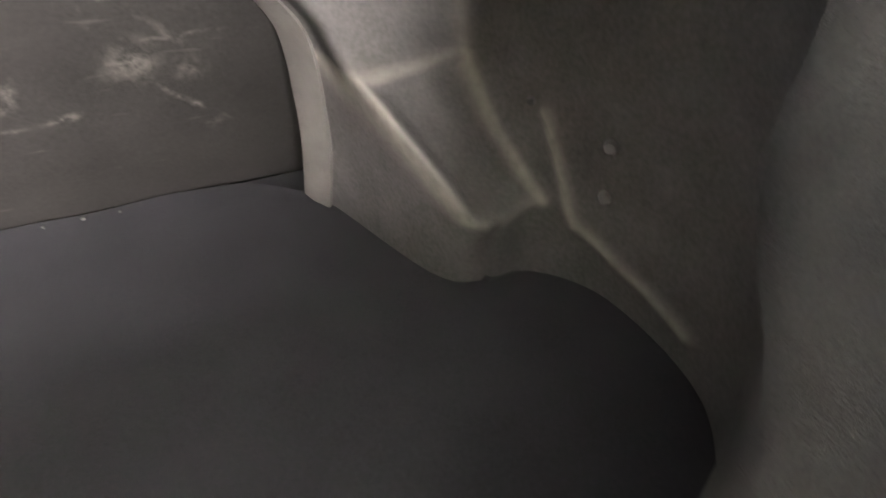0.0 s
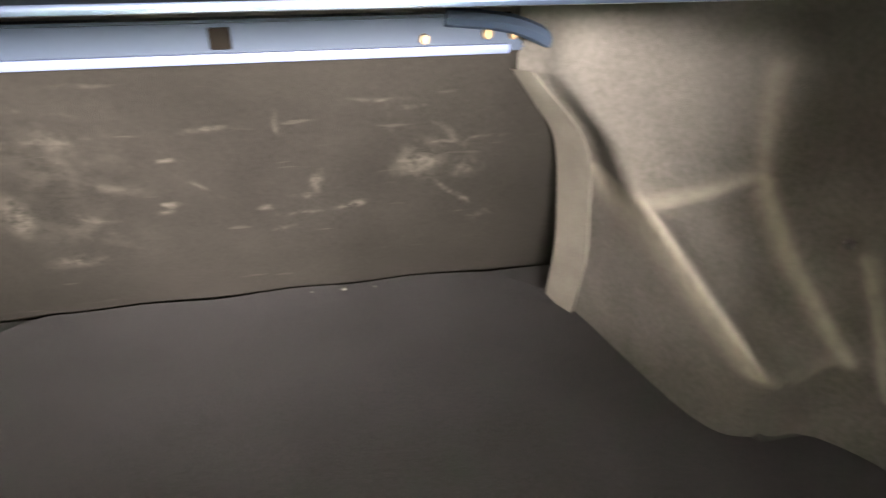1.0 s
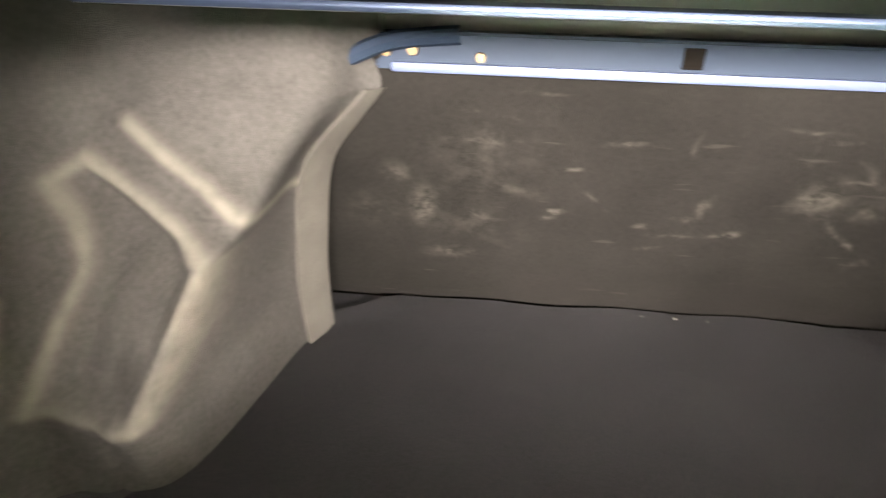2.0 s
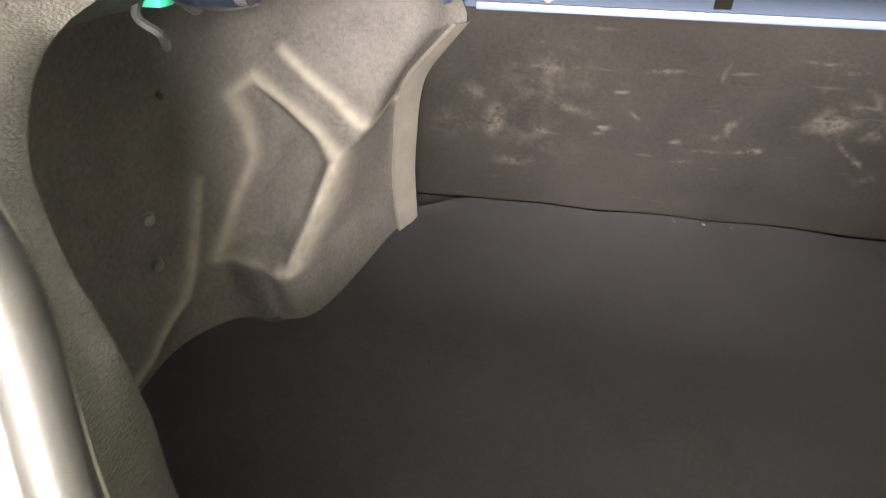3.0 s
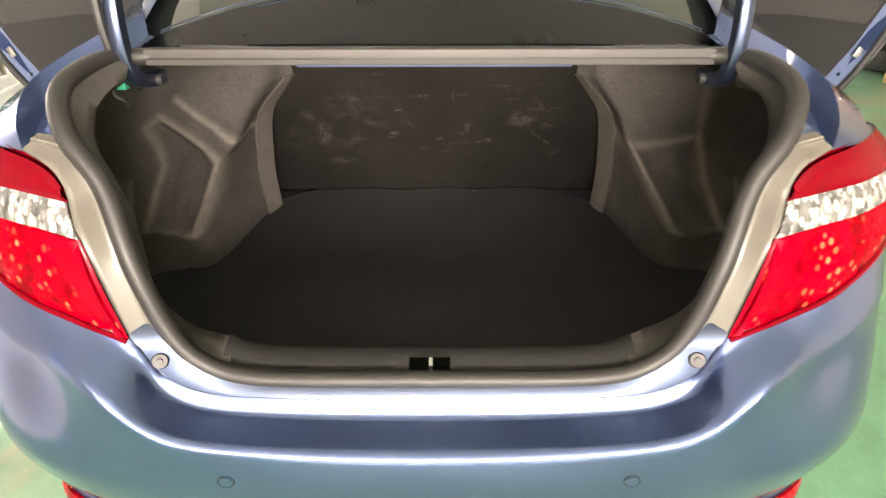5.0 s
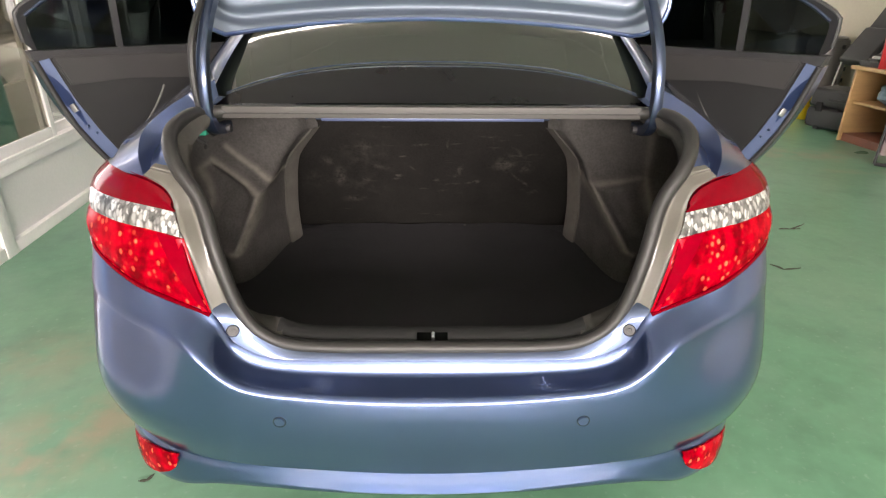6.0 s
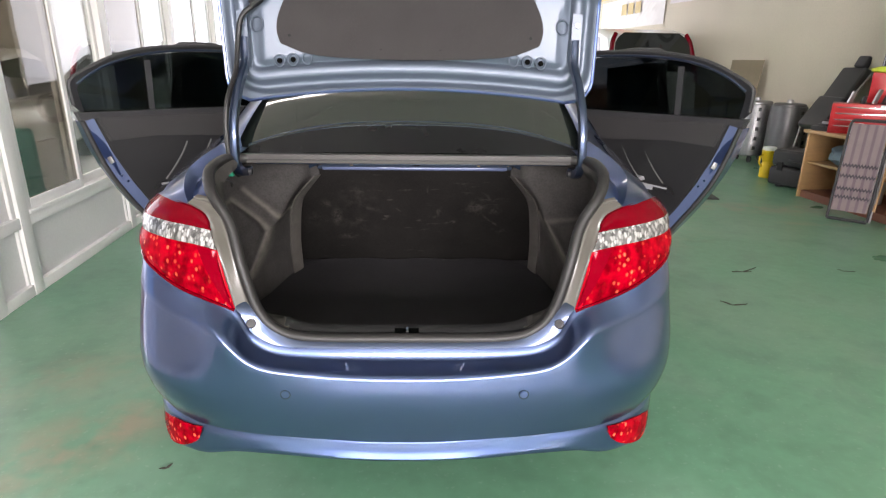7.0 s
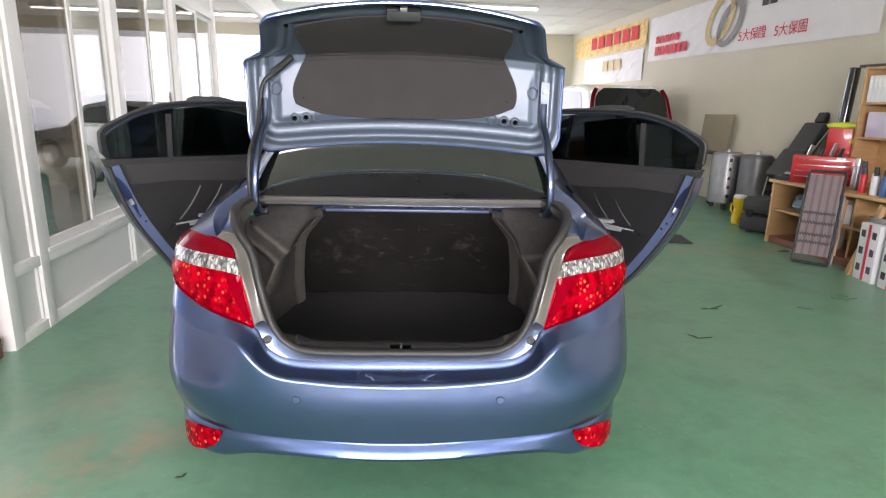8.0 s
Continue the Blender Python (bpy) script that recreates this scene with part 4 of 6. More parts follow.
for s in (-1, 1):
    rows = []
    ys = np.linspace(2.95, 4.25, 40)
    for k in np.linspace(0, 1, 10):
        row = []
        for y in ys:
            d = abs(y - 3.55)
            low = 0.30 + math.sqrt(max(0.0, 0.345 ** 2 - d * d)) if d < 0.345 else 0.24
            top = 0.97 - 0.2 * smooth(3.4, 4.3, y)
            row.append((s * (0.85 - 0.26 * smooth(3.6, 4.35, y) ** 2 - 0.10 * k ** 4), y, low + (top - low) * k))
        rows.append(row)
    bm = B()
    sheet(bm, rows)
    part("front_wing", bm, PAINT, car, "", 40)
    part("side_sill", box(B(), s * 0.79 - 0.05, s * 0.79 + 0.05, 1.3, 3.25, 0.2, 0.36, 0.02), PAINT, car)
    part("centre_pillar", prism(B(), [(2.22, .36), (2.42, .36), (2.36, 1.0), (2.30, 1.42), (2.22, 1.42), (2.20, 1.0)], (s * 0.70, s * 0.76), 0), DARK_PLASTIC, car)
    part("roof_rail", tube(B(), [(s * .60, 1.5, 1.40), (s * .625, 1.9, 1.425), (s * .625, 2.4, 1.42), (s * .60, 2.85, 1.38), (s * .66, 3.15, 1.18), (s * .72, 3.42, 1.0)], 0.035, 10), PAINT, car)
part("underbody", box(B(), -0.66, 0.66, 0.36, 4.2, 0.2, 0.245), BLACK, car)
part("cabin_floor", box(B(), -0.72, 0.72, 1.62, 3.6, 0.25, 0.30), DARK_PLASTIC, car)


def car_seat(x0, x1, y):
    seat = part("seat_cushion", box(B(), x0, x1, y, y + 0.5, 0.34, 0.56, 0.05, seg=3), TRIM, car)
    m = pose((x0 + x1) / 2, y - 0.02, 0.5, 16, 0, 0)
    part("seat_backrest", box(B(), -(x1 - x0) / 2, (x1 - x0) / 2, -0.09, 0.06, 0.0, 0.62, 0.05, m, 3), TRIM, seat)
    part("headrest", box(B(), -0.12, 0.12, -0.07, 0.03, 0.64, 0.80, 0.04, m, 3), TRIM, seat)


car_seat(-0.66, -0.14, 2.35)
car_seat(0.14, 0.66, 2.35)
part("rear_bench", box(B(), -0.64, 0.64, 1.50, 1.98, 0.32, 0.58, 0.05, seg=3), TRIM, car)
part("dashboard", box(B(), -0.66, 0.66, 3.1, 3.4, 0.6, 0.98, 0.06, seg=3), TRIM, car)
bm = B()
tube(bm, [(-0.36 + 0.18 * math.cos(a), 2.98 + 0.07 * math.sin(a), 0.88 + 0.17 * math.sin(a)) for a in np.linspace(0, 2 * math.pi, 24, endpoint=False)], 0.016, 8, True)
part("steering_wheel", bm, DARK_PLASTIC, car)

for s in (-1, 1):
    for y in (1.0, 3.55):
        w = part("wheel", rod(B(), (s * 0.695, y, 0.30), (s * 0.80, y, 0.30), 0.2, sides=32), DARK_PLASTIC, car)
        bm = B()
        prof = [(0.692, 0.205), (0.688, 0.285), (0.70, 0.30), (0.81, 0.30), (0.83, 0.285), (0.825, 0.205)]
        sheet(bm, [[(s * x, y + r * math.cos(a), 0.30 + r * math.sin(a)) for a in np.linspace(0, 2 * math.pi, 40, endpoint=False)] for x, r in prof], True)
        part("tyre", bm, TYRE, w, "", 30)
        bm = B()
        for k in range(10):
            a = k * math.pi / 5
            box(bm, -0.012, 0.012, -0.022, 0.022, 0.03, 0.205, 0.006, pose(s * 0.81, y, 0.30) @ Matrix.Rotation(a, 4, "X"))
        part("rim", bm, RIM, w)

# ---- boot interior ----
part("boot_carpet", prism(B(), [(-.38, .20), (.38, .20), (.66, .235), (.83, .39), (.875, .60), (.875, 1.326), (-.875, 1.326), (-.875, .60), (-.83, .39), (-.66, .235)], (0.452, 0.474), 2),
     MAT_FELT, car, "dark grey felt boot floor mat")
# black sheet added below the mat so its gaps read as shade
part("gap_shade_sheet", box(B(), -0.79, 0.79, 0.36, 1.46, 0.432, 0.450), BLACK, car)
# loose, slightly wavy front flap of the mat against the seat
bm = B()
rows = []
for k in np.linspace(0, 1, 8):
    row = []
    for x in np.linspace(-0.548, 0.548, 70):
        y = 1.12 + 0.206 * k - 0.085 * smooth(0.40, 0.548, abs(x)) ** 1.5 * k - 0.03 * smooth(0.50, 0.548, x) * k + 0.003 * math.sin(9 * x) * k
        row.append((x, y, 0.4715 + 0.009 * k * k + 0.0025 * math.sin(23 * x + 1.0) * k * k))
    rows.append(row)
sheet(bm, rows)
part("carpet_edge", thicken(bm, 0.004), MAT_FELT, car)

bm = B()
box(bm, -0.68, 0.68, -0.0, 0.10, 0.0, 0.60, 0.012, pose(0, 1.349, 0.455, 24.7, 0, 0))
part("seat_back", bm, SEAT_FELT, car, "felt covered seat back with pale scuffs")

PANEL = [  # height, then plan points from the seat edge round to the boot opening
    (0.465, (0.553, 1.175), (0.579, 1.125), (.630, .83), (.70, .765), (.785, .745), (.84, .62), (.79, .40), (.62, .245)),
    (0.605, (0.551, 1.145), (0.579, 1.09), (.652, .763), (.71, .752), (.785, .750), (.836, .64), (.80, .41), (.62, .25)),
    (0.700, (0.545, 1.14), (0.573, 1.085), (.606, .85), (.69, .835), (.775, .835), (.83, .68), (.81, .43), (.63, .255)),
    (0.790, (0.534, 1.135), (0.563, 1.08), (.557, .945), (.66, .930), (.757, .930), (.822, .73), (.81, .45), (.64, .265)),
    (0.850, (0.509, 1.128), (0.538, 1.082), (.545, .985), (.65, .965), (.765, .955), (.81, .74), (.81, .47), (.645, .275)),
    (0.945, (0.425, 1.118), (0.452, 1.085), (.495, 1.03), (.63, 1.005), (.77, .985), (.805, .76), (.80, .5), (.65, .30)),
    (1.060, (0.425, 1.108), (0.452, 1.08), (.495, 1.045), (.63, 1.03), (.77, 1.0), (.79, .76), (.77, .5), (.63, .36))]
WELTS = {  # ribs in x and z with their height and paleness
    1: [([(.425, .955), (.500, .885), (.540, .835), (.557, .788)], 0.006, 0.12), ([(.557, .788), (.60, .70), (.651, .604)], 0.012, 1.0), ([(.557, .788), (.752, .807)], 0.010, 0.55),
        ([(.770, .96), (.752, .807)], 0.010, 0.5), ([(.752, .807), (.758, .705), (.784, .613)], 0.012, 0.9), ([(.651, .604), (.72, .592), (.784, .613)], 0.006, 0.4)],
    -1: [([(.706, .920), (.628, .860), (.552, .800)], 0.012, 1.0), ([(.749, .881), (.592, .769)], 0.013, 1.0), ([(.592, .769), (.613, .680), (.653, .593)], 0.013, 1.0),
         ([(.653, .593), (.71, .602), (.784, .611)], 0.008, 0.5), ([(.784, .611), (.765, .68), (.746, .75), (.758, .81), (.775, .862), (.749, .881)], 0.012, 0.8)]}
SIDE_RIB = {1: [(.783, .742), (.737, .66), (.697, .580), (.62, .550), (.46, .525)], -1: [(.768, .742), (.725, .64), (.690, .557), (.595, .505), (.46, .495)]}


def seg_dist(p, a, b):
    ax, ay, bx, by = *a, *b
    t = max(0, min(1, ((p[0] - ax) * (bx - ax) + (p[1] - ay) * (by - ay)) / ((bx - ax) ** 2 + (by - ay) ** 2)))
    return math.hypot(p[0] - ax - t * (bx - ax), p[1] - ay - t * (by - ay))


def inside(p, poly):
    hit = False
    for (x0, y0), (x1, y1) in zip(poly, poly[1:] + poly[:1]):
        if (y0 > p[1]) != (y1 > p[1]) and p[0] < (x1 - x0) * (p[1] - y0) / (y1 - y0) + x0:
            hit = not hit
    return hit


LEFT = {0.700: {3: (.615, .80), 4: (.69, .79), 5: (.775, .80)}, 0.790: {3: (.568, .905), 4: (.66, .880), 5: (.757, .872)},
        0.850: {3: (.543, .955), 4: (.645, .915), 5: (.765, .880)}, 0.945: {3: (.502, 1.005), 4: (.63, .950), 5: (.77, .93)}}
STEP = (0.766, (0.537, 1.136), (0.566, 1.081), (.592, .862), (.67, .856), (.757, .862), (.822, .72), (.81, .45), (.64, .265))
PANELS = {1: PANEL, -1: sorted([tuple(LEFT.get(r[0], {}).get(k, v) for k, v in enumerate(r)) for r in PANEL] + [STEP])}
POCKET = {1: [(.557, .788), (.757, .803), (.786, .613), (.653, .604)], -1: [(.749, .881), (.592, .769), (.613, .68), (.653, .593), (.784, .611), (.746, .75), (.775, .862)]}
LIP_EDGE = {-1: [(.36, .188, .685), (.40, .205, .684), (.437, .213, .690), (.475, .217, .728), (.502, .234, .772), (.503, .237, .834), (.496, .226, .898), (.497, .221, .94), (.508, .224, .978), (.545, .262, 1.03), (.562, .33, 1.075), (.555, .43, 1.10)],
            1: [(.36, .188, .685), (.40, .203, .695), (.437, .204, .715), (.474, .207, .752), (.518, .245, .805), (.545, .282, .845), (.557, .302, .885), (.561, .309, .931), (.575, .312, .965), (.592, .325, 1.02), (.592, .37, 1.07), (.565, .43, 1.10)]}
for s in (-1, 1):
    levels = [(r[0], spline_even(r[1:], 18)) for r in PANELS[s]]
    zs = np.linspace(PANEL[0][0], PANEL[-1][0], 130)
    rows, wear_and_gleam = [], []
    for z in zs:
        row = []
        for j in range(len(levels[0][1])):
            x = float(np.interp(z, [l[0] for l in levels], [l[1][j][0] for l in levels]))
            y = float(np.interp(z, [l[0] for l in levels], [l[1][j][1] for l in levels]))
            d = rib_tint = 0.0
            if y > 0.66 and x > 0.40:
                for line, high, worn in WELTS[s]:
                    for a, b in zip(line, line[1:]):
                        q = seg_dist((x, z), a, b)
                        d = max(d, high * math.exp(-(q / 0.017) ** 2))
                        rib_tint = max(rib_tint, worn * math.exp(-(q / 0.0095) ** 2))
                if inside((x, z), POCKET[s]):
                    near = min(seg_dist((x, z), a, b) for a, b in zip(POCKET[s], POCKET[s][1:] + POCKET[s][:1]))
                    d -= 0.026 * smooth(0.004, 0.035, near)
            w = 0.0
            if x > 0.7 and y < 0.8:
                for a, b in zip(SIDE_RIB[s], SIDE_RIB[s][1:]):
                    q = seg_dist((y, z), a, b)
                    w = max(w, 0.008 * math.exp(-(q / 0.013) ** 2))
                    rib_tint = max(rib_tint, 0.9 * math.exp(-(q / 0.009) ** 2))
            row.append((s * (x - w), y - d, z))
            wear_and_gleam.append(rib_tint)
        rows.append(row)
    bm = B()
    sheet(bm, rows)
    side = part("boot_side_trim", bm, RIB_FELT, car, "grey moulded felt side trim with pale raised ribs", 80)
    # paleness of the ribs: rubbed felt plus caught light, in the colour
    side.data.attributes.new("wear_and_gleam", "FLOAT", "POINT").data.foreach_set("value", wear_and_gleam)
    # turned edge strip beside the seat
    edge = [spline([(r[0], *r[1]) for r in PANEL[:6]], 40), spline([(r[0], *r[2]) for r in PANEL[:6]], 40)]
    bm = B()
    sheet(bm, [[(s * (p[1] - 0.012), p[2] + 0.03, p[0]) for p in edge[0]], [(s * (p[1] - 0.004), p[2] - 0.002, p[0]) for p in edge[0]], [(s * (p[1] + 0.001), p[2] - 0.013, p[0]) for p in edge[0]],
               [(s * (p[1] * 0.35 + q[1] * 0.65 - 0.004), p[2] * 0.35 + q[2] * 0.65 - 0.013, p[0]) for p, q in zip(*edge)], [(s * (p[1] * 0.25 + q[1] * 0.75 + 0.002), p[2] * 0.25 + q[2] * 0.75, p[0]) for p, q in zip(*edge)]])
    # the light on this turned strip is put into its paler felt
    part("trim_edge", bm, FELT_LIT, side, "", 60)
    for y, z, x in ((0.662, 0.725, 0.829), (0.658, 0.645, 0.832)):
        clip = B()
        rod(clip, (s * (x + 0.004), y + 0.003, z), (s * (x - 0.008), y - 0.004, z), 0.012, 0.008, 14)
        part("trim_clip", clip, CLIP_PLASTIC, side, "pale round trim clip")
    for x, y, z in ((.8075, .728, .957 if s > 0 else .894), (.798, .81, .753)):
        part("trim_plug", rod(B(), (s * (x + 0.004), y + 0.003, z), (s * (x - 0.003), y - 0.002, z), 0.0065, 0.0055, 12), DARK_PLASTIC, side, "small dark plug")
    # felt lip inside the seal
    bm = B()
    a = spline([(.345, .120, .670)] + OPEN[2:10], 50)
    c = spline(LIP_EDGE[s], 50)
    e = spline([(.40, .215, .60), (.55, .26, .70), (.625, .30, .84), (.635, .33, .94), (.64, .34, 1.02), (.635, .38, 1.05), (.62, .44, 1.06), (.60, .50, 1.06)], 50)
    rows = []
    for k, (f, g) in ((0, (a, None)), (0.35, (a, c)), (0.7, (a, c)), (1, (c, None)), (1.5, (c, e)), (2, (e, None))):
        if g is None:
            q = f
        else:
            w = k % 1
            q = f * (1 - w) + g * w + (np.array([0.0, -0.006, 0.0]) if k < 1 else 0)
        jitter = [(0.005 if 0.3 < k < 1.2 else 0.002) * noise.noise(Vector((p[2] * 40, k * 3, s * 5))) for p in q]
        rows.append([(s * (p[0] + j), p[1] + j, p[2]) for p, j in zip(q, jitter)])
    sheet(bm, rows)
    lip = part("opening_lip", bm, LIP_FELT, car, "grey felt lip inside the boot seal", 80)
    d = Vector((-0.55 * s, -0.72, 0.42)).normalized()
    p = Vector((s * 0.455, 0.1585, 0.757))
    part("lip_clip", rod(B(), p - d * 0.006, p + d * 0.006, 0.009, 0.0065, 14), GREY_PLASTIC, lip, "round clip in the felt lip")

# pale lint caught along the far edge of the mat
def lint(x, y, z, size, seed):
    bm = B()
    bmesh.ops.create_icosphere(bm, subdivisions=2, radius=size)
    for v in bm.verts:
        v.co *= 1 + 0.6 * noise.noise(v.co * 400 + Vector((seed, 0, 0)))
        v.co.z *= 0.6
    single("lint", bm, PALE_LINT, "small pale flake of lint on the felt mat", "lint", pose(x, y, z), "lint flakes")


PALE_LINT = mat("pale_lint", (0.10, 0.097, 0.09), 0.95, 0, 0.2, 90, 400, spec=0.05)
for x, y, z, size, seed in ((0.136, 1.302, 0.4825, 0.0045, 1), (0.07, 1.304, 0.482, 0.003, 2), (0.20, 1.300, 0.482, 0.003, 3)):
    lint(x, y, z, size, seed)

# sill trim with the striker recess
bm = B()
prof = [(0.122, 0.652), (0.134, 0.662), (0.150, 0.668), (0.170, 0.671), (0.182, 0.666), (0.190, 0.645), (0.196, 0.58), (0.20, 0.46)]
xs = list(np.linspace(-0.364, 0.364, 41))
brim = spline(OPEN[:5], 80)
rows = []
for k, (y, z) in enumerate(prof):
    rows.append([(x, y + (float(np.interp(abs(x), brim[:, 0], brim[:, 1])) - 0.115) + 0.012 * smooth(0.30, 0.42, abs(x)), z + (float(np.interp(abs(x), brim[:, 0], brim[:, 2])) - 0.656) * (1 if k < 6 else 0.3)) for x in xs])
vs = [[bm.verts.new(p) for p in r] for r in rows]
for i in range(len(rows) - 1):
    for j in range(40):
        if i < 2 and 18 <= j <= 21:
            continue
        bm.faces.new((vs[i][j], vs[i][j + 1], vs[i + 1][j + 1], vs[i + 1][j]))
sill = part("sill_trim", bm, GREY_PLASTIC, car, "grey plastic sill trim", 40)
part("striker_well", box(B(), -0.041, 0.041, 0.124, 0.152, 0.60, 0.645), BLACK, sill)
bm = B()
tube(bm, [(0.002, 0.125, 0.652), (0.002, 0.128, 0.668), (0.002, 0.140, 0.672), (0.002, 0.150, 0.668), (0.002, 0.152, 0.652)], 0.0048, 8)
part("lock_striker", bm, CHROME, sill, "steel lock striker loop")

# parcel shelf underside and cross beam
beam = prism(B(), [(-.43, .984), (-.40, 1.006), (-.31, 1.027), (.31, 1.027), (.40, 1.006), (.43, .984), (.43, .975), (-.43, .975)], (1.095, 1.15), 1)
bmesh.ops.bevel(beam, geom=beam.edges[:], offset=0.004, segments=2, affect="EDGES")
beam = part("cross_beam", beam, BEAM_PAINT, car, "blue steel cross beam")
for x, z, r, m in ((-.412, .998, .007, BRASS), (-.375, 1.002, .009, BRASS), (-.28, .995, .008, BRASS), (.28, .995, .008, BRASS), (.372, 1.0, .009, BRASS), (.41, .997, .007, BRASS)):
    part("beam_bolt", rod(B(), (x, 1.097, z), (x, 1.088, z), r, r * 0.8, 12), m, beam)
part("beam_slot", box(B(), -0.008, 0.020, 1.0925, 1.0965, 0.990, 1.018, 0.003), mat("brown_slot", (0.006, 0.0045, 0.0035), 0.8, 0, 0.2, 20, 200, spec=0.1), beam, "dark slot in the beam")
for s in (-1, 1):
    bm = B()
    tube(bm, [tuple(p) for p in spline([(s * .31, 1.092, 1.024), (s * .40, 1.088, 1.014), (s * .455, 1.082, .994), (s * .485, 1.078, .972), (s * .50, 1.076, .952)], 20)], 0.013, 8)
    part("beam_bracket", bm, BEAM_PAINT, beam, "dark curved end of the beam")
# paler blue carries the light on the beam's lower edge
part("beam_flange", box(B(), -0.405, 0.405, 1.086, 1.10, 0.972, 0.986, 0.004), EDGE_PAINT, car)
part("shelf_front", box(B(), -0.60, 0.60, 1.15, 1.17, 1.0, 1.09, 0.002), SHELF_STEEL, car, "pale ribbed steel behind the beam")
part("shelf_panel", box(B(), -0.60, 0.60, 0.60, 1.17, 1.092, 1.108, 0.004), SHELF_STEEL, car, "parcel shelf seen from below")
for x in (-.57, -.525, -.48, -.435, -.39, -.345, .345, .39, .435, .48, .525, .57):
    part("shelf_rib", box(B(), x - 0.010, x + 0.010, 0.64, 1.15, 1.082, 1.093, 0.003), SHELF_STEEL, car)
    part("shelf_rib", box(B(), x - 0.010, x + 0.010, 1.140, 1.151, 1.02, 1.083, 0.003), SHELF_STEEL, car)
part("header_pan", box(B(), -0.575, 0.575, 0.69, 0.79, 1.0655, 1.0735, 0.003), INNER_PAINT, car)
part("rear_header", box(B(), -0.575, 0.575, 0.485, 0.60, 1.1065, 1.1185, 0.004), GASKET, car, "ledge below the rear window")
part("header_trim", box(B(), -0.535, 0.535, 0.4665, 0.4775, 1.108, 1.137, 0.003), HEADER, car, "flat grey strip below the rear window")
part("header_trim", box(B(), -0.53, 0.53, 0.4645, 0.4675, 1.119, 1.122, 0.001), GASKET, car)
part("header_face", box(B(), -0.56, 0.56, 0.5, 0.58, 1.112, 1.126, 0.003), PAINT, car)

# ---- boot lid, standing open ----
LV = [0.0, 0.02, 0.05, 0.10, 0.46, 0.52, 0.57, 0.62, 0.70, 1.0]
LZ = [1.3352, 1.3475, 1.3660, 1.4018, 1.6601, 1.6929, 1.7104, 1.7247, 1.7483, 1.8272]
LY = [0.6150, 0.6180, 0.6220, 0.6232, 0.6320, 0.6220, 0.5980, 0.5680, 0.5070, 0.3050]
LW = [0.5412, 0.5761, 0.6006, 0.6170, 0.6211, 0.6211, 0.5801, 0.5433, 0.5227, 0.4694]
LA = [0.040, 0.0402, 0.0405, 0.041, 0.042, 0.043, 0.044, 0.045, 0.047, 0.056]


def lid_point(u, v, out=0.0):
    """A point of the lid's inner side, out metres towards the boot's rear."""
    y, z, w, a = (float(np.interp(v, LV, q)) for q in (LY, LZ, LW, LA))
    if v > 0.93:
        w -= 0.022 * ((v - 0.93) / 0.07) ** 2
    e = 0.02
    dy = float(np.interp(min(v + e, 1), LV, LY) - np.interp(max(v - e, 0), LV, LY))
    dz = float(np.interp(min(v + e, 1), LV, LZ) - np.interp(max(v - e, 0), LV, LZ))
    k = math.hypot(dy, dz)
    x = u * w
    return Vector((x, y + 0.02 * (1 - u * u) * (1 - v) - out * dz / k, z - a * u * u + out * dy / k))


def edge_distance(u, v):
    """Distance to the lid's rim, rounded in the corners."""
    w = float(np.interp(v, LV, LW))
    a, b, c = (1 - abs(u)) * w, v * 0.62, (1 - v) * 0.62
    r = 0.11
    e = min(a, c)
    if a < r and b < r:
        return min(e, r - math.hypot(r - a, r - b))
    return min(e, b)


def lid_relief(u, v):
    w = float(np.interp(v, LV, LW))
    e = edge_distance(u, v)
    up = smooth(0.45, 0.6, v)
    d = 0.016 - 0.020 * smooth(0.008, 0.030 + 0.02 * up, e)
    d += 0.017 * smooth(0.036 + 0.012 * up, 0.056 + 0.03 * up, e)
    # groove between the rim and the inner panel, deepest along the sides and below
    d -= (0.017 - 0.008 * up) * math.exp(-((e - 0.092) / 0.011) ** 2)
    d -= 0.006 * smooth(0.09, 0.12, e)
    # channel beside the hinge plate
    d -= 0.008 * math.exp(-((abs(u) * w - 0.508) / 0.007) ** 2) * smooth(0.13, 0.17, v) * (1 - smooth(0.36, 0.44, v))
    return d


us, vs_ = np.linspace(-1, 1, 141), np.linspace(0, 1, 90)
bm = B()
inner = [[lid_point(u, v, lid_relief(u, v)) for u in us] for v in vs_]
def lid_back(u, v):
    w = float(np.interp(v, LV, LW))
    e = min((1 - abs(u)) * w, v * 0.62, (1 - v) * 0.62)
    return 0.004 - 0.044 * smooth(0.0, 0.09, e)


outer = [[lid_point(u, v, lid_back(u, v)) for u in us] for v in vs_]
sheet(bm, inner)
lid = part("boot_lid", bm, LID_PAINT, car, "blue boot lid standing open, inner side", 50)
bm = B()
sheet(bm, outer)
ei = inner[0] + [r[-1] for r in inner[1:]] + inner[-1][::-1][1:] + [r[0] for r in inner[::-1][1:-1]]
eo = outer[0] + [r[-1] for r in outer[1:]] + outer[-1][::-1][1:] + [r[0] for r in outer[::-1][1:-1]]
sheet(bm, [ei, eo], True)
part("lid_skin", bm, PAINT, lid, "outer skin of the lid", 40)
bm = B()
tube(bm, [p + Vector((0, -0.002, 0)) for p in ei[::3]], 0.0055, 8, True)
part("lid_hem", bm, PAINT, lid)


def liner_half(v):
    return sum(float(np.interp(v + o, LINER_V, LINER_W)) for o in np.linspace(-0.035, 0.035, 9)) / 9


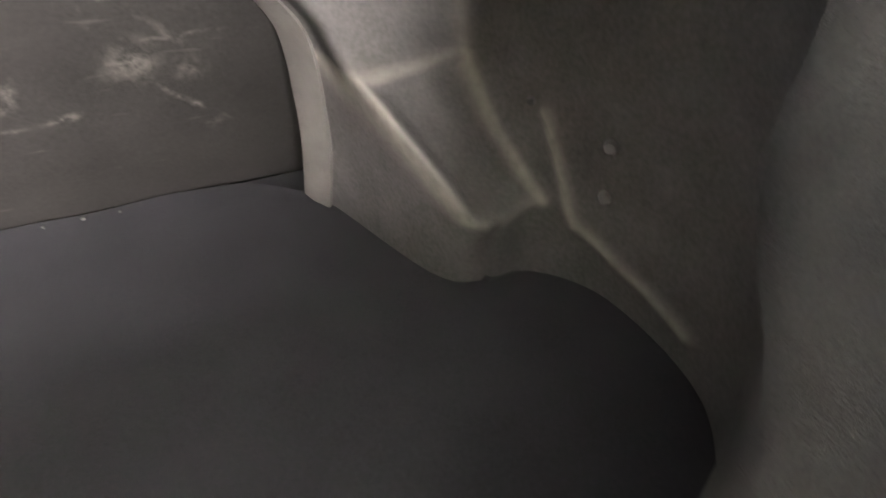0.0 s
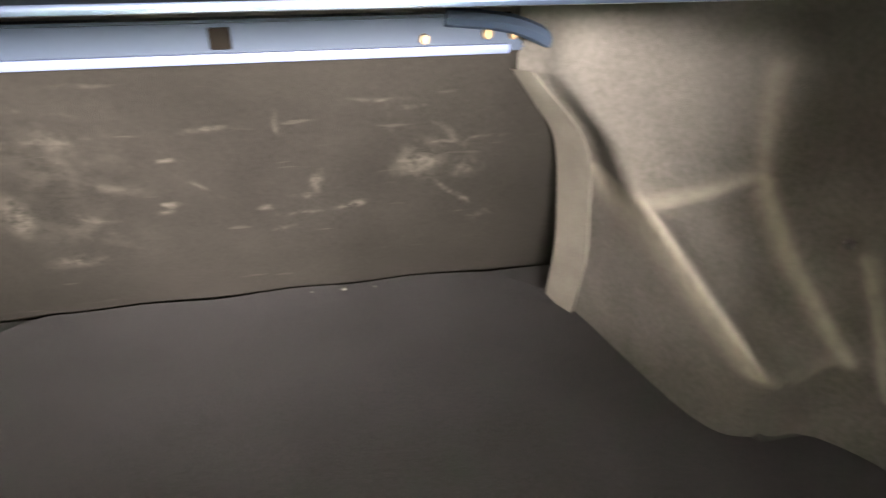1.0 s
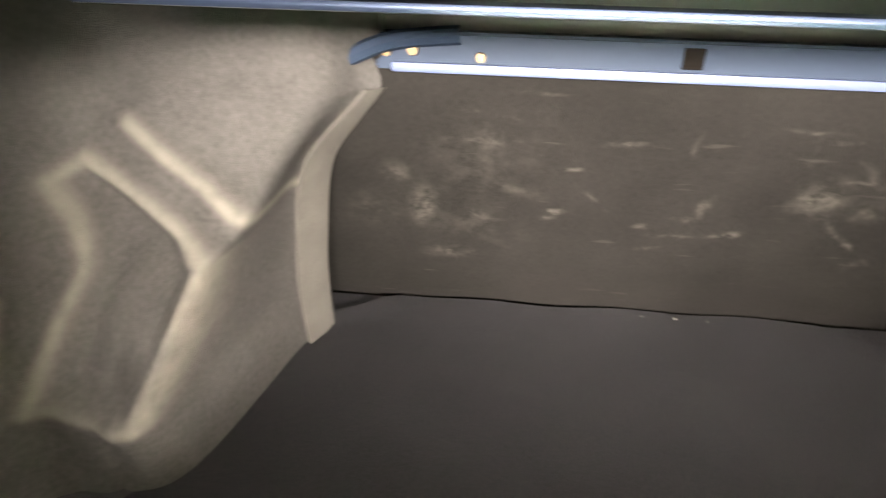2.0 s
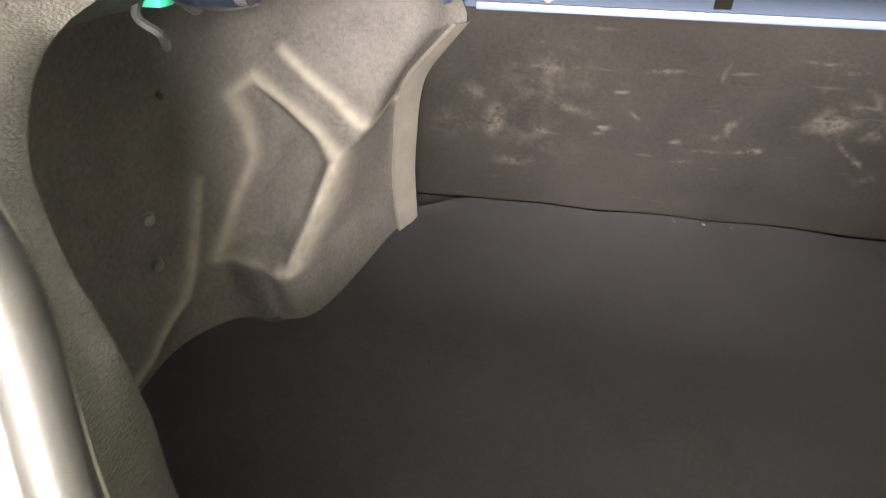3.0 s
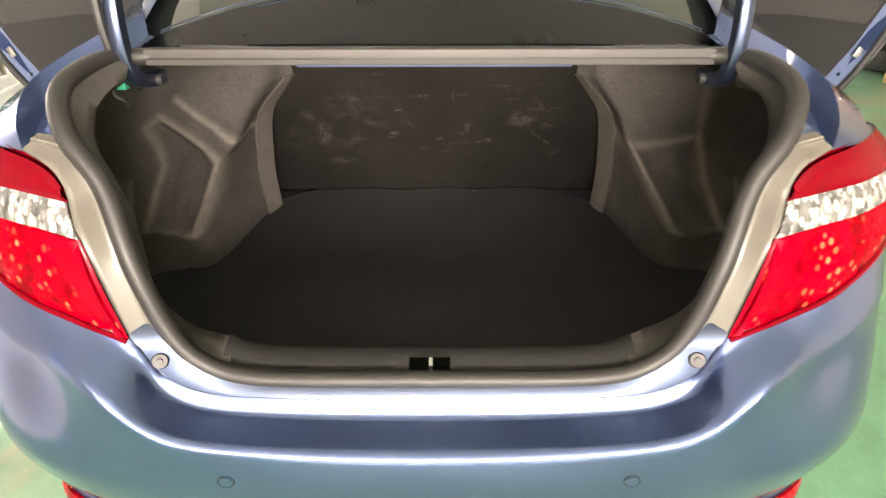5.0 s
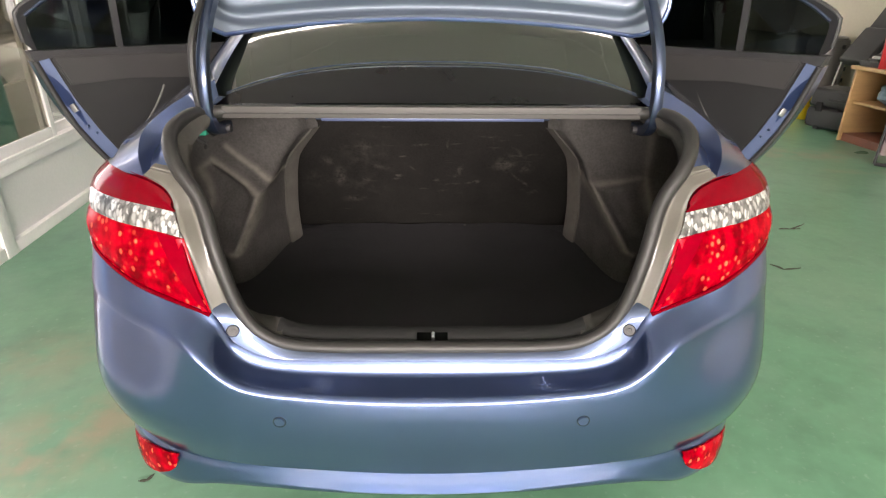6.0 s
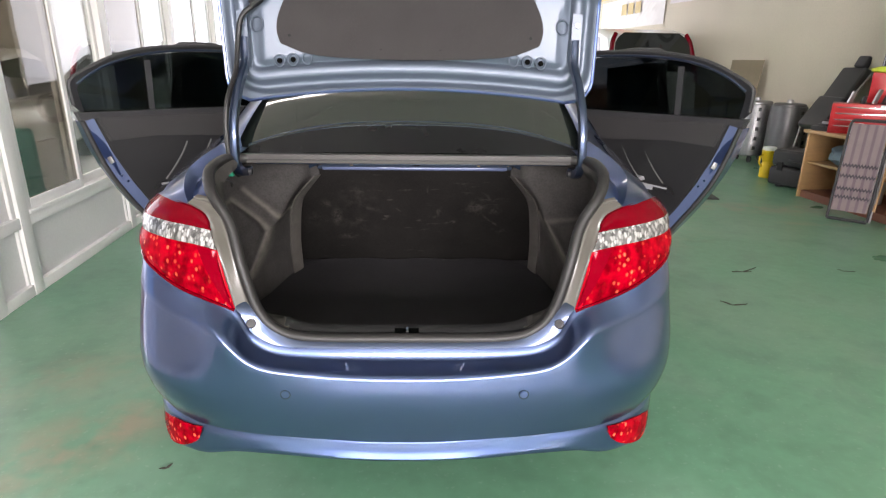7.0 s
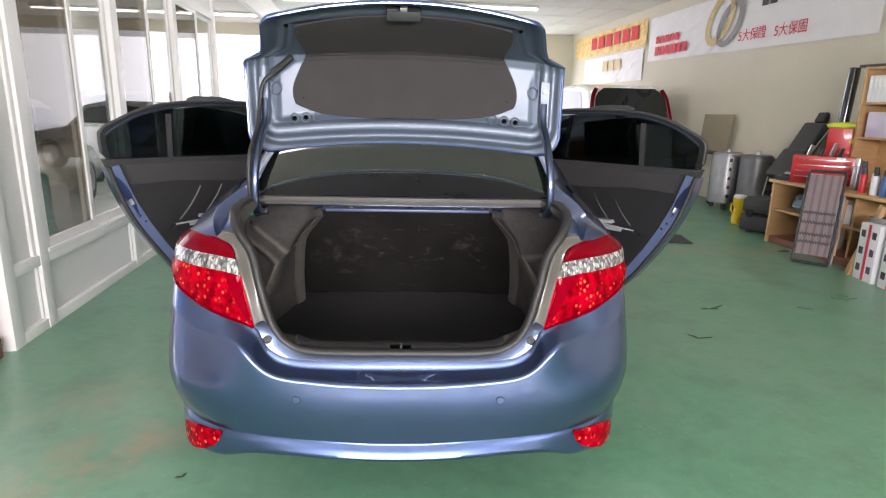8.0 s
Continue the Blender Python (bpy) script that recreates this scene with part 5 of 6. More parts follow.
LINER_V, LINER_W = ([0.13, 0.20, 0.26, 0.32, 0.38, 0.44, 0.50, 0.56, 0.62, 0.70, 0.80, 0.90], [0.24, 0.405, 0.428, 0.432, 0.418, 0.394, 0.378, 0.371, 0.370, 0.378, 0.382, 0.36])


rows = []
for k in np.linspace(0, 1, 60):
    row = []
    for u in np.linspace(-1, 1, 61):
        v = 0.145 + (0.05 * abs(u) ** 2 + 0.045 * abs(u) ** 9) * (1 - k) + (0.905 - 0.145) * k - 0.03 * abs(u) ** 3 * k
        w = float(np.interp(v, LV, LW))
        half = 1.025 * liner_half(max(v, 0.22))
        d = 0.018 + 0.004 * (1 - max(abs(2 * k - 1), abs(u)) ** 8) - 0.004 * math.exp(-((v - 0.475) / 0.005) ** 2) - 0.004 * math.exp(-((v - 0.565) / 0.005) ** 2) + 0.002 * smooth(0.47, 0.48, v)
        row.append(lid_point(u * half / w, v, d))
    rows.append(row)
bm = B()
sheet(bm, rows)
part("lid_liner", thicken(bm, 0.006), LINER, lid, "dark felt lining of the lid", 50)
for x, v in ((-0.40, 0.27), (0.40, 0.27), (-0.10, 0.195), (0.10, 0.195), (-0.26, 0.50), (0.28, 0.66)):
    w = float(np.interp(v, LV, LW))
    p, q = lid_point(x / w, v, 0.02), lid_point(x / w, v, 0.0265)
    part("liner_clip", rod(B(), p, q, 0.0075, 0.005, 12), GREY_PLASTIC, lid, "pale clip")


def on_lid(x, v, out):
    return lid_point(1.025 * x / float(np.interp(v, LV, LW)), v, out)


for s in (-1, 1):
    for x in (0.430, 0.386):
        bm = B()
        ringp = []
        for a in np.linspace(0, 2 * math.pi, 22, endpoint=False):
            ringp.append(on_lid(s * x + 0.016 * math.cos(a), 0.165 + 0.026 * math.sin(a), 0.0125))
        tube(bm, ringp, 0.0035, 8, True)
        part("lid_boss", bm, LID_PAINT, lid)
        part("hole", rod(B(), on_lid(s * x, 0.165, 0.0105), on_lid(s * x, 0.165, 0.012), 0.009, 0.009, 16), BLACK, lid, "round hole")
    bm = B()
    tube(bm, [on_lid(s * (0.340 + 0.016 * math.cos(a)), 0.165 + 0.026 * math.sin(a), 0.0125) for a in np.linspace(0, 2 * math.pi, 22, endpoint=False)], 0.003, 8, True)
    part("lid_boss", bm, LID_PAINT, lid)
    bm = B()
    tube(bm, [on_lid(s * (0.495 + 0.02 * math.cos(a)), 0.335 + 0.032 * math.sin(a), 0.0125) for a in np.linspace(0, 2 * math.pi, 22, endpoint=False)], 0.003, 8, True)
    part("lid_boss", bm, LID_PAINT, lid)
    part("hole", rod(B(), on_lid(s * 0.40, 0.86, 0.008), on_lid(s * 0.40, 0.86, 0.0125), 0.008, 0.008, 14), BLACK, lid, "round hole")
    # hinge plate with bolts
    bm = B()
    sheet(bm, [[on_lid(s * (0.540 + o), v, h) for v in np.linspace(0.14, 0.40, 12)] for o, h in ((-0.018, 0.006), (-0.016, 0.018), (0.016, 0.018), (0.018, 0.006))])
    plate = part("hinge_plate", thicken(bm, 0.002), LID_PAINT, lid)
    for v in (0.19, 0.35):
        part("bolt", rod(B(), on_lid(s * 0.54, v, 0.017), on_lid(s * 0.54, v, 0.027), 0.009, 0.008, 6), STEEL, plate)
    # gooseneck arm
    bm = B()
    arm = spline([(s * .560, .57, 1.066), (s * .562, .505, 1.072), (s * .563, .462, 1.095), (s * .563, .450, 1.16), (s * .560, .468, 1.26), (s * .554, .525, 1.35), (s * .548, .592, 1.42), (s * .550, .615, 1.50)], 40)
    rows = []
    for i, p in enumerate(arm):
        d = Vector(arm[min(i + 1, 39)] - arm[max(i - 1, 0)]).normalized()
        n_ = Vector((1, 0, 0)).cross(d).normalized()
        c = Vector(p)
        rows.append([c + Vector((1, 0, 0)) * a + n_ * b for a, b in ((-.012, -.012), (-.008, -.015), (.008, -.015), (.012, -.012), (.012, .012), (.008, .015), (-.008, .015), (-.012, .012))])
    vv = sheet(bm, rows, True)
    bm.faces.new(vv[0])
    bm.faces.new(vv[-1])
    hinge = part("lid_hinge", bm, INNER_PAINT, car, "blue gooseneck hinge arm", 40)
    part("hinge_pivot", rod(B(), (s * .538, .53, 1.068), (s * .58, .53, 1.068), 0.011, sides=16), DARK_PLASTIC, hinge)

# lock in the middle of the lid's edge
m = Matrix.Translation(on_lid(0, 0.91, 0.02)) @ pose(0, 0, 0, -60, 0, 0)
lock = part("lid_lock", box(B(), -0.058, 0.058, -0.024, 0.01, -0.035, 0.03, 0.006, m), DARK_PLASTIC, lid, "dark grey lock unit")
part("lock_jaw", box(B(), -0.012, 0.012, -0.034, -0.02, -0.03, 0.012, 0.003, m), STEEL, lock)
part("lock_cover", box(B(), -0.04, 0.04, -0.032, -0.02, 0.006, 0.026, 0.004, m), DARK_PLASTIC, lock)
part("lock_cover", box(B(), -0.056, -0.02, -0.030, -0.02, -0.03, -0.008, 0.004, m), DARK_PLASTIC, lock)

# wiring loom up the hinge
loom = B()
tube(loom, [tuple(p) for p in spline([(-.575, .50, 1.06), (-.578, .452, 1.10), (-.580, .436, 1.20), (-.575, .455, 1.30), (-.565, .545, 1.40), (-.562, .588, 1.50), (-.543, .595, 1.568), (-.482, .60, 1.614), (-.436, .595, 1.66)], 60)], 0.0085, 8)
loom_ob = part("wiring_loom", loom, CABLE, car, "black taped wiring loom")
bm = B()
tube(bm, [tuple(p) for p in spline([(-.512, .59, 1.599), (-.474, .592, 1.626), (-.436, .59, 1.657)], 12)], 0.013, 8)
part("loom_sleeve", bm, CABLE, loom_ob)
part("plug", box(B(), -.60, -.578, .455, .475, 1.065, 1.10, 0.003), GREEN_PLUG, loom_ob, "small green plug")
bm = B()
tube(bm, [tuple(p) for p in spline([(-.59, .46, 1.085), (-.60, .45, 1.06), (-.585, .455, 1.045), (-.592, .47, 1.03)], 14)], 0.004, 6)
part("wire", bm, CABLE, loom_ob)


# ---- doors, all open ----
def door(name, label, side, hinge, angle, length, rear):
    """A door drawn in its own plane: a from the hinge, z up, t towards its outer face."""
    hx, hy = hinge
    d = pose(0, 0, 0, 0, 0, angle) @ Vector((0, -1, 0))
    along = Vector((d.x * side, d.y, 0))
    out = Vector((-along.y * side, along.x * side, 0)) * side
    # the outer face looks forward and away from the car
    if out.y < 0:
        out = -out

    def at(a, z, t):
        lean = 0.10 * max(0.0, z - 1.0)            # the window frame leans inwards
        return Vector((side * hx, hy, 0)) + along * a + out * (t - lean) + Vector((0, 0, z))

    L = length
    if rear:
        low = [(0.0, .30), (0.30, .27), (0.60, .28), (0.71, .34), (0.82, .45), (0.925, .60), (1.012, .74), (1.080, .88), (1.125, 1.0), (1.155, 1.12)]
        top = [(1.165, 1.20), (1.172, 1.30), (1.15, 1.335), (1.06, 1.385), (0.95, 1.435), (0.80, 1.470), (0.60, 1.487), (0.35, 1.487), (0.14, 1.470), (0.06, 1.44), (0.03, 1.25), (0.0, 1.05)]
        win = [(0.07, 1.145), (1.125, 1.155), (1.140, 1.295), (1.06, 1.352), (0.95, 1.403), (0.80, 1.441), (0.60, 1.459), (0.35, 1.459), (0.11, 1.445)]
        rail = [(0.0, 1.04), (1.13, 1.07), (1.165, 1.165), (0.02, 1.155)]
    else:
        low = [(0.0, .30), (0.4, .27), (0.8, .27), (1.02, .30)]
        top = [(1.06, .60), (1.07, 1.05), (1.03, 1.30), (1.0, 1.50), (0.90, 1.522), (0.70, 1.51), (0.50, 1.42), (0.25, 1.25), (0.08, 1.08), (0.0, 1.02)]
        win = [(0.18, 1.10), (1.0, 1.12), (0.955, 1.42), (0.88, 1.44), (0.70, 1.432), (0.52, 1.375), (0.30, 1.23)]
        rail = [(0.0, 1.0), (1.07, 1.02), (1.06, 1.125), (0.05, 1.10)]

    def plate(outline, t0, t1, bevel=0.0):
        bm = B()
        va = [bm.verts.new(at(a, z, t0)) for a, z in outline]
        vb = [bm.verts.new(at(a, z, t1)) for a, z in outline]
        bm.faces.new(va)
        bm.faces.new(vb)
        for i in range(len(va)):
            j = (i + 1) % len(va)
            bm.faces.new((va[i], va[j], vb[j], vb[i]))
        bmesh.ops.recalc_face_normals(bm, faces=bm.faces[:])
        if bevel:
            bmesh.ops.bevel(bm, geom=[e for e in bm.edges if len(e.link_faces) == 2 and any(len(f.verts) > 4 for f in e.link_faces)], offset=bevel, segments=2, affect="EDGES")
        return bm

    def strip(pa, pb, t0, t1):
        """A closed band between two outlines of equal length, from depth t0 to t1."""
        bm = B()
        rows = [[at(*p, t0) for p in pa], [at(*p, t0) for p in pb], [at(*p, t1) for p in pb], [at(*p, t1) for p in pa]]
        rows.append(rows[0])
        sheet(bm, rows)
        return bm

    body = low + ([(1.145, 1.12), (0.0, 1.09)] if rear else [(1.07, 1.10), (0.0, 1.03)])
    shell = part(name, plate(body, 0.0, 0.13, 0.015), PAINT, car, label, 40)
    # window frame, all round
    frame_out = [(p[0], max(p[1], 1.06)) for p in spline(top, 50)]
    w2 = spline([win[1]] + win[2:] + [win[0]], 50)
    part("window_frame", strip([tuple(p) for p in frame_out], [tuple(p) for p in w2], 0.03, 0.085), FRAME_BLACK, shell, "black window frame")
    bm = B()
    tube(bm, [at(p[0], p[1], 0.028) for p in spline([(q[0] + 0.002, q[1] + 0.007) for q in win[2:]], 40)], 0.0065, 8)
    part("frame_trim", bm, INNER_PAINT, shell, "blue edge of the frame")
    bm = B()
    tube(bm, [at(p[0], p[1], 0.045) for p in spline(top[:-1], 40)], 0.011, 8)
    part("door_seal", bm, RUBBER, shell, "black rubber door seal")
    part("belt_rail", plate(rail, 0.008, 0.085), DARK_PLASTIC, shell)
    # glass
    split = 0.80 if rear else 0.3
    g = [tuple(p) for p in w2]
    part("window_glass", plate(win, 0.054, 0.059), CAR_GLASS, shell, "smoked window glass")
    if rear:
        bm = B()
        sheet(bm, [[at(split + o, z, t) for z in (1.10, 1.25, 1.415)] for o, t in ((-0.014, 0.05), (-0.014, 0.036), (0.014, 0.036), (0.014, 0.05))])
        part("window_divider", bm, DARK_PLASTIC, shell)
    # inner card in layers
    if rear:
        card = [(0.04, .33), (0.60, .33), (0.70, .40), (0.79, .52), (0.885, .66), (0.965, .80), (1.035, .95), (1.10, 1.135), (0.05, 1.115)]
        upper = [(0.05, 1.0), (0.40, 1.0), (0.80, 1.03), (1.045, 1.02), (1.09, 1.13), (1.08, 1.145), (0.05, 1.125)]
    else:
        card = [(0.04, .33), (0.98, .33), (1.02, .60), (1.02, 1.10), (0.05, 1.06)]
        upper = [(0.05, .98), (1.0, 1.0), (1.01, 1.12), (0.05, 1.08)]
    cardo = part("door_card", plate(card, -0.022, 0.002, 0.006), TRIM, shell, "dark grey door card", 40)
    part("card_top", plate(upper, -0.040, -0.018, 0.008), TRIM_LIGHT, cardo, "lighter grey top of the door card", 40)
    if rear:
        for a in (0.44, 0.60, 0.735):
            bm = B()
            tube(bm, [at(a - 0.08 + 0.09 * k + 0.05 * k * k, 0.985 - 0.195 * k, -0.027) for k in np.linspace(0, 1, 8)], 0.005, 6)
            part("card_seam", bm, SEAM_THREAD, cardo, "pale stitched seam")
    rest = [(0.12, .78), (0.50, .79), (0.84, .775), (0.87, .74), (0.50, .72), (0.12, .71)]
    arm = part("armrest", plate(rest, -0.075, -0.02, 0.012), TRIM, cardo, "", 40)
    pull = [(0.52, .803), (0.60, .814), (0.68, .815), (0.69, .797), (0.62, .792), (0.52, .788)]
    part("pull_handle", plate(pull, -0.085, -0.03, 0.004), SATIN, arm, "silver grab handle")
    part("armrest_trim", tube(B(), [at(*q, -0.077) for q in ((0.14, .782), (0.34, .79), (0.60, .789), (0.84, .774))], 0.005, 6), SATIN, arm, "thin silver strip")
    part("switch_panel", plate([(0.62, .778), (0.76, .776), (0.76, .755), (0.62, .757)], -0.079, -0.07, 0.002), SATIN, arm, "pale window switch")
    # bare painted edge with the lock
    if rear:
        e0 = spline([(0.69, .41), (0.785, .53), (0.875, .665), (0.955, .80), (1.025, .94), (1.10, 1.135)], 16)
        e1 = spline([(0.71, .34), (0.82, .45), (0.925, .60), (1.012, .74), (1.080, .88), (1.155, 1.12)], 16)
        bm = B()
        sheet(bm, [[at(p[0], p[1], -0.012) for p in e0], [at(p[0] * 0.6 + q[0] * 0.4, p[1] * 0.6 + q[1] * 0.4, -0.006) for p, q in zip(e0, e1)], [at(p[0], p[1], -0.001) for p in e1]])
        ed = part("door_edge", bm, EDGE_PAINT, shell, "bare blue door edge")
        part("door_lock", box(B(), -0.012, 0.012, -0.006, 0.006, -0.018, 0.018, 0.003, Matrix.Translation(at(1.05, 0.92, -0.012)) @ pose(0, 0, 0, 0, 25 * side, 0)), STEEL, ed, "steel door lock")
        for a, z in ((0.985, 0.80), (1.012, 0.835)):
            part("screw", rod(B(), at(a, z, -0.006), at(a, z, -0.013), 0.008, 0.006, 12), CHROME, ed)
        bm = B()
        tube(bm, [at(p[0] - 0.004, p[1] + 0.004, -0.004) for p in e1], 0.0125, 8)
        part("door_seal", bm, RUBBER, shell)
    bm = box(B(), -0.09, 0.09, -0.02, 0.02, -0.015, 0.015, 0.01, Matrix.Translation(at(L * 0.86, 0.90 if not rear else 0.97, 0.15)) @ pose(0, 0, 0, 0, 0, math.degrees(math.atan2(along.y, along.x))))
    part("door_handle", bm, PAINT, shell)
    return shell


door("rear_door", "open rear door, dark inner card facing the back", 1, (.84, 2.33), 43.9, 1.15, True)
door("rear_door", "open rear door, dark inner card facing the back", -1, (.84, 2.33), 46.5, 1.15, True)
door("front_door", "open front door", 1, (.84, 3.35), 66, 1.06, False)
door("front_door", "open front door", -1, (.84, 3.35), 68, 1.06, False)

# ---- things along the cream wall ----
def at_room(x, y, z=0.0, turn=0.0, rx=0.0, ry=0.0):
    return ROOM @ pose(x, y, z, rx, ry, turn)


def letters(text, size, m, material, parent, name="lettering"):
    cu = bpy.data.curves.new(name, "FONT")
    cu.body, cu.size, cu.extrude = text, size, 0.0015
    tmp = bpy.data.objects.new(name, cu)
    scene.collection.objects.link(tmp)
    me = bpy.data.meshes.new_from_object(tmp.evaluated_get(bpy.context.evaluated_depsgraph_get()))
    bpy.data.objects.remove(tmp)
    me.materials.append(material)
    ob = new(name, me)
    ob.parent = parent
    ob.matrix_local = m
    return ob


def cloth(y0, y1, z0, z1, sag, seed):
    bm = B()
    rows = []
    for k in np.linspace(0, 1, 26):
        row = []
        for t in np.linspace(0, 1, 130):
            y = y0 + (y1 - y0) * t
            lo, hi = z0(t), z1(t)
            x = -0.012 - 0.014 * (0.5 + 0.5 * math.sin(t * 17 + seed + 2 * k)) * (0.3 + k) - sag * k * (1 - k)
            # slanting creases
            x += 0.02 * min(0.0, noise.noise(Vector((t * 26 + 9 * k, k * 2.2 - t * 5, seed)))) + 0.010 * min(0.0, noise.noise(Vector((t * 60 - 16 * k, k * 3, seed + 3))))
            row.append((x, y, hi + (lo - hi) * k))
        rows.append(row)
    sheet(bm, rows)
    return bm


WALL = ROOM @ pose(X1, 0, 0)
banner = single("wall_banner", cloth(10.9, 4.9, lambda t: 2.57 - 0.10 * t, lambda t: 3.45 + 0.02 * t, 0.01, 0.0), BANNER_W, "white printed cloth banner hung high on the wall", "banner", WALL)
face = -0.05


def print_bar(parent, y0, y1, z0, z1, material):
    part("print_bar", box(B(), face - 0.002, face, min(y0, y1), max(y0, y1), z0, z1), material, parent)


for i in range(5):
    print_bar(banner, 10.55 - i * 0.20, 10.41 - i * 0.20, 2.90, 3.04, RED_INK)
for i in range(6):
    print_bar(banner, 10.55 - i * 0.22, 10.39 - i * 0.22, 2.66, 2.84, RED_INK)
for cy, cz, ry, rz in ((8.25, 3.08, 0.42, 0.40), (7.95, 2.98, 0.36, 0.34)):
    bm = B()
    rows = [[(face - 0.001, cy + ry * k * math.cos(a), cz + rz * k * math.sin(a) - 0.15 * math.cos(a)) for a in np.linspace(0, 2 * math.pi, 40, endpoint=False)] for k in (0.66, 1.0)]
    sheet(bm, rows, True)
    part("printed_ring", bm, GOLD_INK if cy > 8.1 else GREY_INK, banner, "printed gold ring")
letters("5大保證", 0.2, pose(face - 0.002, 7.66, 2.66, 90, 0, -90), RED_INK, banner)
letters("5大保固", 0.2, pose(face - 0.002, 6.78, 2.64, 90, 0, -90), RED_INK, banner)
for i in range(2):
    print_bar(banner, 7.15 - i * 0.2, 7.0 - i * 0.2, 3.12, 3.28, DARK_INK)
for z in (3.34, 3.41):
    print_bar(banner, 6.6, 5.2, z, z + 0.02, RED_INK)

banner2 = single("wall_banner", cloth(15.6, 11.05, lambda t: 2.95 - 0.02 * t, lambda t: 3.52 - 0.02 * t, 0.02, 2.0), BANNER_Y, "yellow printed cloth banner on the wall", "banner", WALL)
for i in range(6):
    print_bar(banner2, 14.3 - i * 0.5, 13.95 - i * 0.5, 3.1, 3.4, RED_INK)
banner3 = single("wall_banner", cloth(14.8, 11.15, lambda t: 2.2, lambda t: 2.88, 0.02, 4.0), BANNER_W, "white cloth banner below the yellow one", "banner", WALL)
for i in range(3):
    print_bar(banner3, 13.4 - i * 0.4, 13.1 - i * 0.4, 2.5, 2.75, GOLD_INK)

single("leaning_board", box(B(), -0.01, 0.01, -0.42, 0.42, 0, 0.62, 0.004), CARD, "brown board leaning against the wall", "board", at_room(5.86, 7.85, 0.86, 0, 0, 5))
rack = thing("wooden_stand", "low dark stand carrying the brown board", "stand", at_room(5.78, 7.85))
part("top", box(B(), -0.18, 0.2, -0.5, 0.5, 0.82, 0.86, 0.006), DARK_PLASTIC, rack)
for sx in (-0.15, 0.17):
    for sy in (-0.45, 0.45):
        part("leg", box(B(), sx - 0.02, sx + 0.02, sy - 0.02, sy + 0.02, 0, 0.82, 0.003), DARK_PLASTIC, rack)


def canister(x, y, turn, label, material):
    c = thing("steel_canister", label, "canister", at_room(x, y, 0, turn) @ Matrix.Diagonal((0.9, 0.9, 1, 1)), "steel canisters")
    bm = B()
    prof = [(0.0, 0.10), (0.25, 0.10), (0.262, 0.12), (0.262, 0.84), (0.255, 0.86), (0.235, 0.865), (0.235, 0.885), (0.20, 0.90), (0.0, 0.905)]
    sheet(bm, [[(r * math.cos(a), r * math.sin(a), z) for a in np.linspace(0, 2 * math.pi, 28, endpoint=False)] for r, z in prof[1:-1]], True)
    sheet(bm, [[(0.02 * math.cos(a), 0.02 * math.sin(a), 0.905) for a in np.linspace(0, 2 * math.pi, 28, endpoint=False)], [(0.2 * math.cos(a), 0.2 * math.sin(a), 0.90) for a in np.linspace(0, 2 * math.pi, 28, endpoint=False)]], True)
    body = part("body", bm, material, c, "", 30)
    part("knob", rod(B(), (0, 0, 0.90), (0, 0, 0.95), 0.05, 0.04, 18), STEEL, body)
    for k in range(5):
        for turned in (-70, -112):
            part("clamp", box(B(), 0.255, 0.285, -0.02, 0.02, 0.2 + 0.14 * k, 0.25 + 0.14 * k, 0.005, pose(0, 0, 0, 0, 0, turned)), DARK_PLASTIC, c, "black clamp")
    for k in range(3):
        a = k * 2.1
        part("castor", rod(B(), (0.2 * math.cos(a) - 0.015, 0.2 * math.sin(a), 0.05), (0.2 * math.cos(a) + 0.015, 0.2 * math.sin(a), 0.05), 0.05, sides=14), DARK_PLASTIC, c)
        part("castor_fork", rod(B(), (0.2 * math.cos(a), 0.2 * math.sin(a), 0.05), (0.2 * math.cos(a), 0.2 * math.sin(a), 0.11), 0.014, sides=8), STEEL, c)
    return c


canister(5.58, 6.92, 0, "polished steel canister on castors with black clamps", mat("satin_steel", (0.33, 0.33, 0.335), 0.42, 0.85, 0.25, 8, 60, rough_vary=0.15))
canister(5.70, 6.37, 30, "darker steel canister on castors with black clamps", mat("dull_steel", (0.16, 0.16, 0.165), 0.4, 0.8, 0.2, 8, 100))

bottle = thing("yellow_container", "yellow plastic container with a white lid on the floor", "container", at_room(4.99, 5.62))
bm = B()
sheet(bm, [[(r * math.cos(a), r * math.sin(a), z) for a in np.linspace(0, 2 * math.pi, 20, endpoint=False)] for r, z in ((0.07, 0.0), (0.08, 0.012), (0.08, 0.16), (0.065, 0.19), (0.065, 0.22), (0.082, 0.25), (0.085, 0.36), (0.0, 0.361))], True)
part("body", bm, YELLOW, bottle)
part("lid", rod(B(), (0, 0, 0.36), (0, 0, 0.40), 0.088, 0.08, 20), WHITE_PLASTIC, bottle, "white lid")
bm = B()
tube(bm, [(-0.078, 0.0, 0.30), (-0.13, -0.02, 0.28), (-0.135, -0.02, 0.20), (-0.08, 0.0, 0.15)], 0.012, 8)
part("handle", bm, YELLOW, bottle)

case = thing("tool_case", "bulky dark grey plastic tool case on the floor", "case", at_room(5.03, 4.94, 0, 20))
part("lower_shell", box(B(), -0.22, 0.22, -0.34, 0.34, 0.02, 0.24, 0.05, seg=3), DARK_PLASTIC, case)
part("upper_shell", box(B(), -0.215, 0.215, -0.335, 0.335, 0.246, 0.45, 0.06, seg=3), DARK_PLASTIC, case)
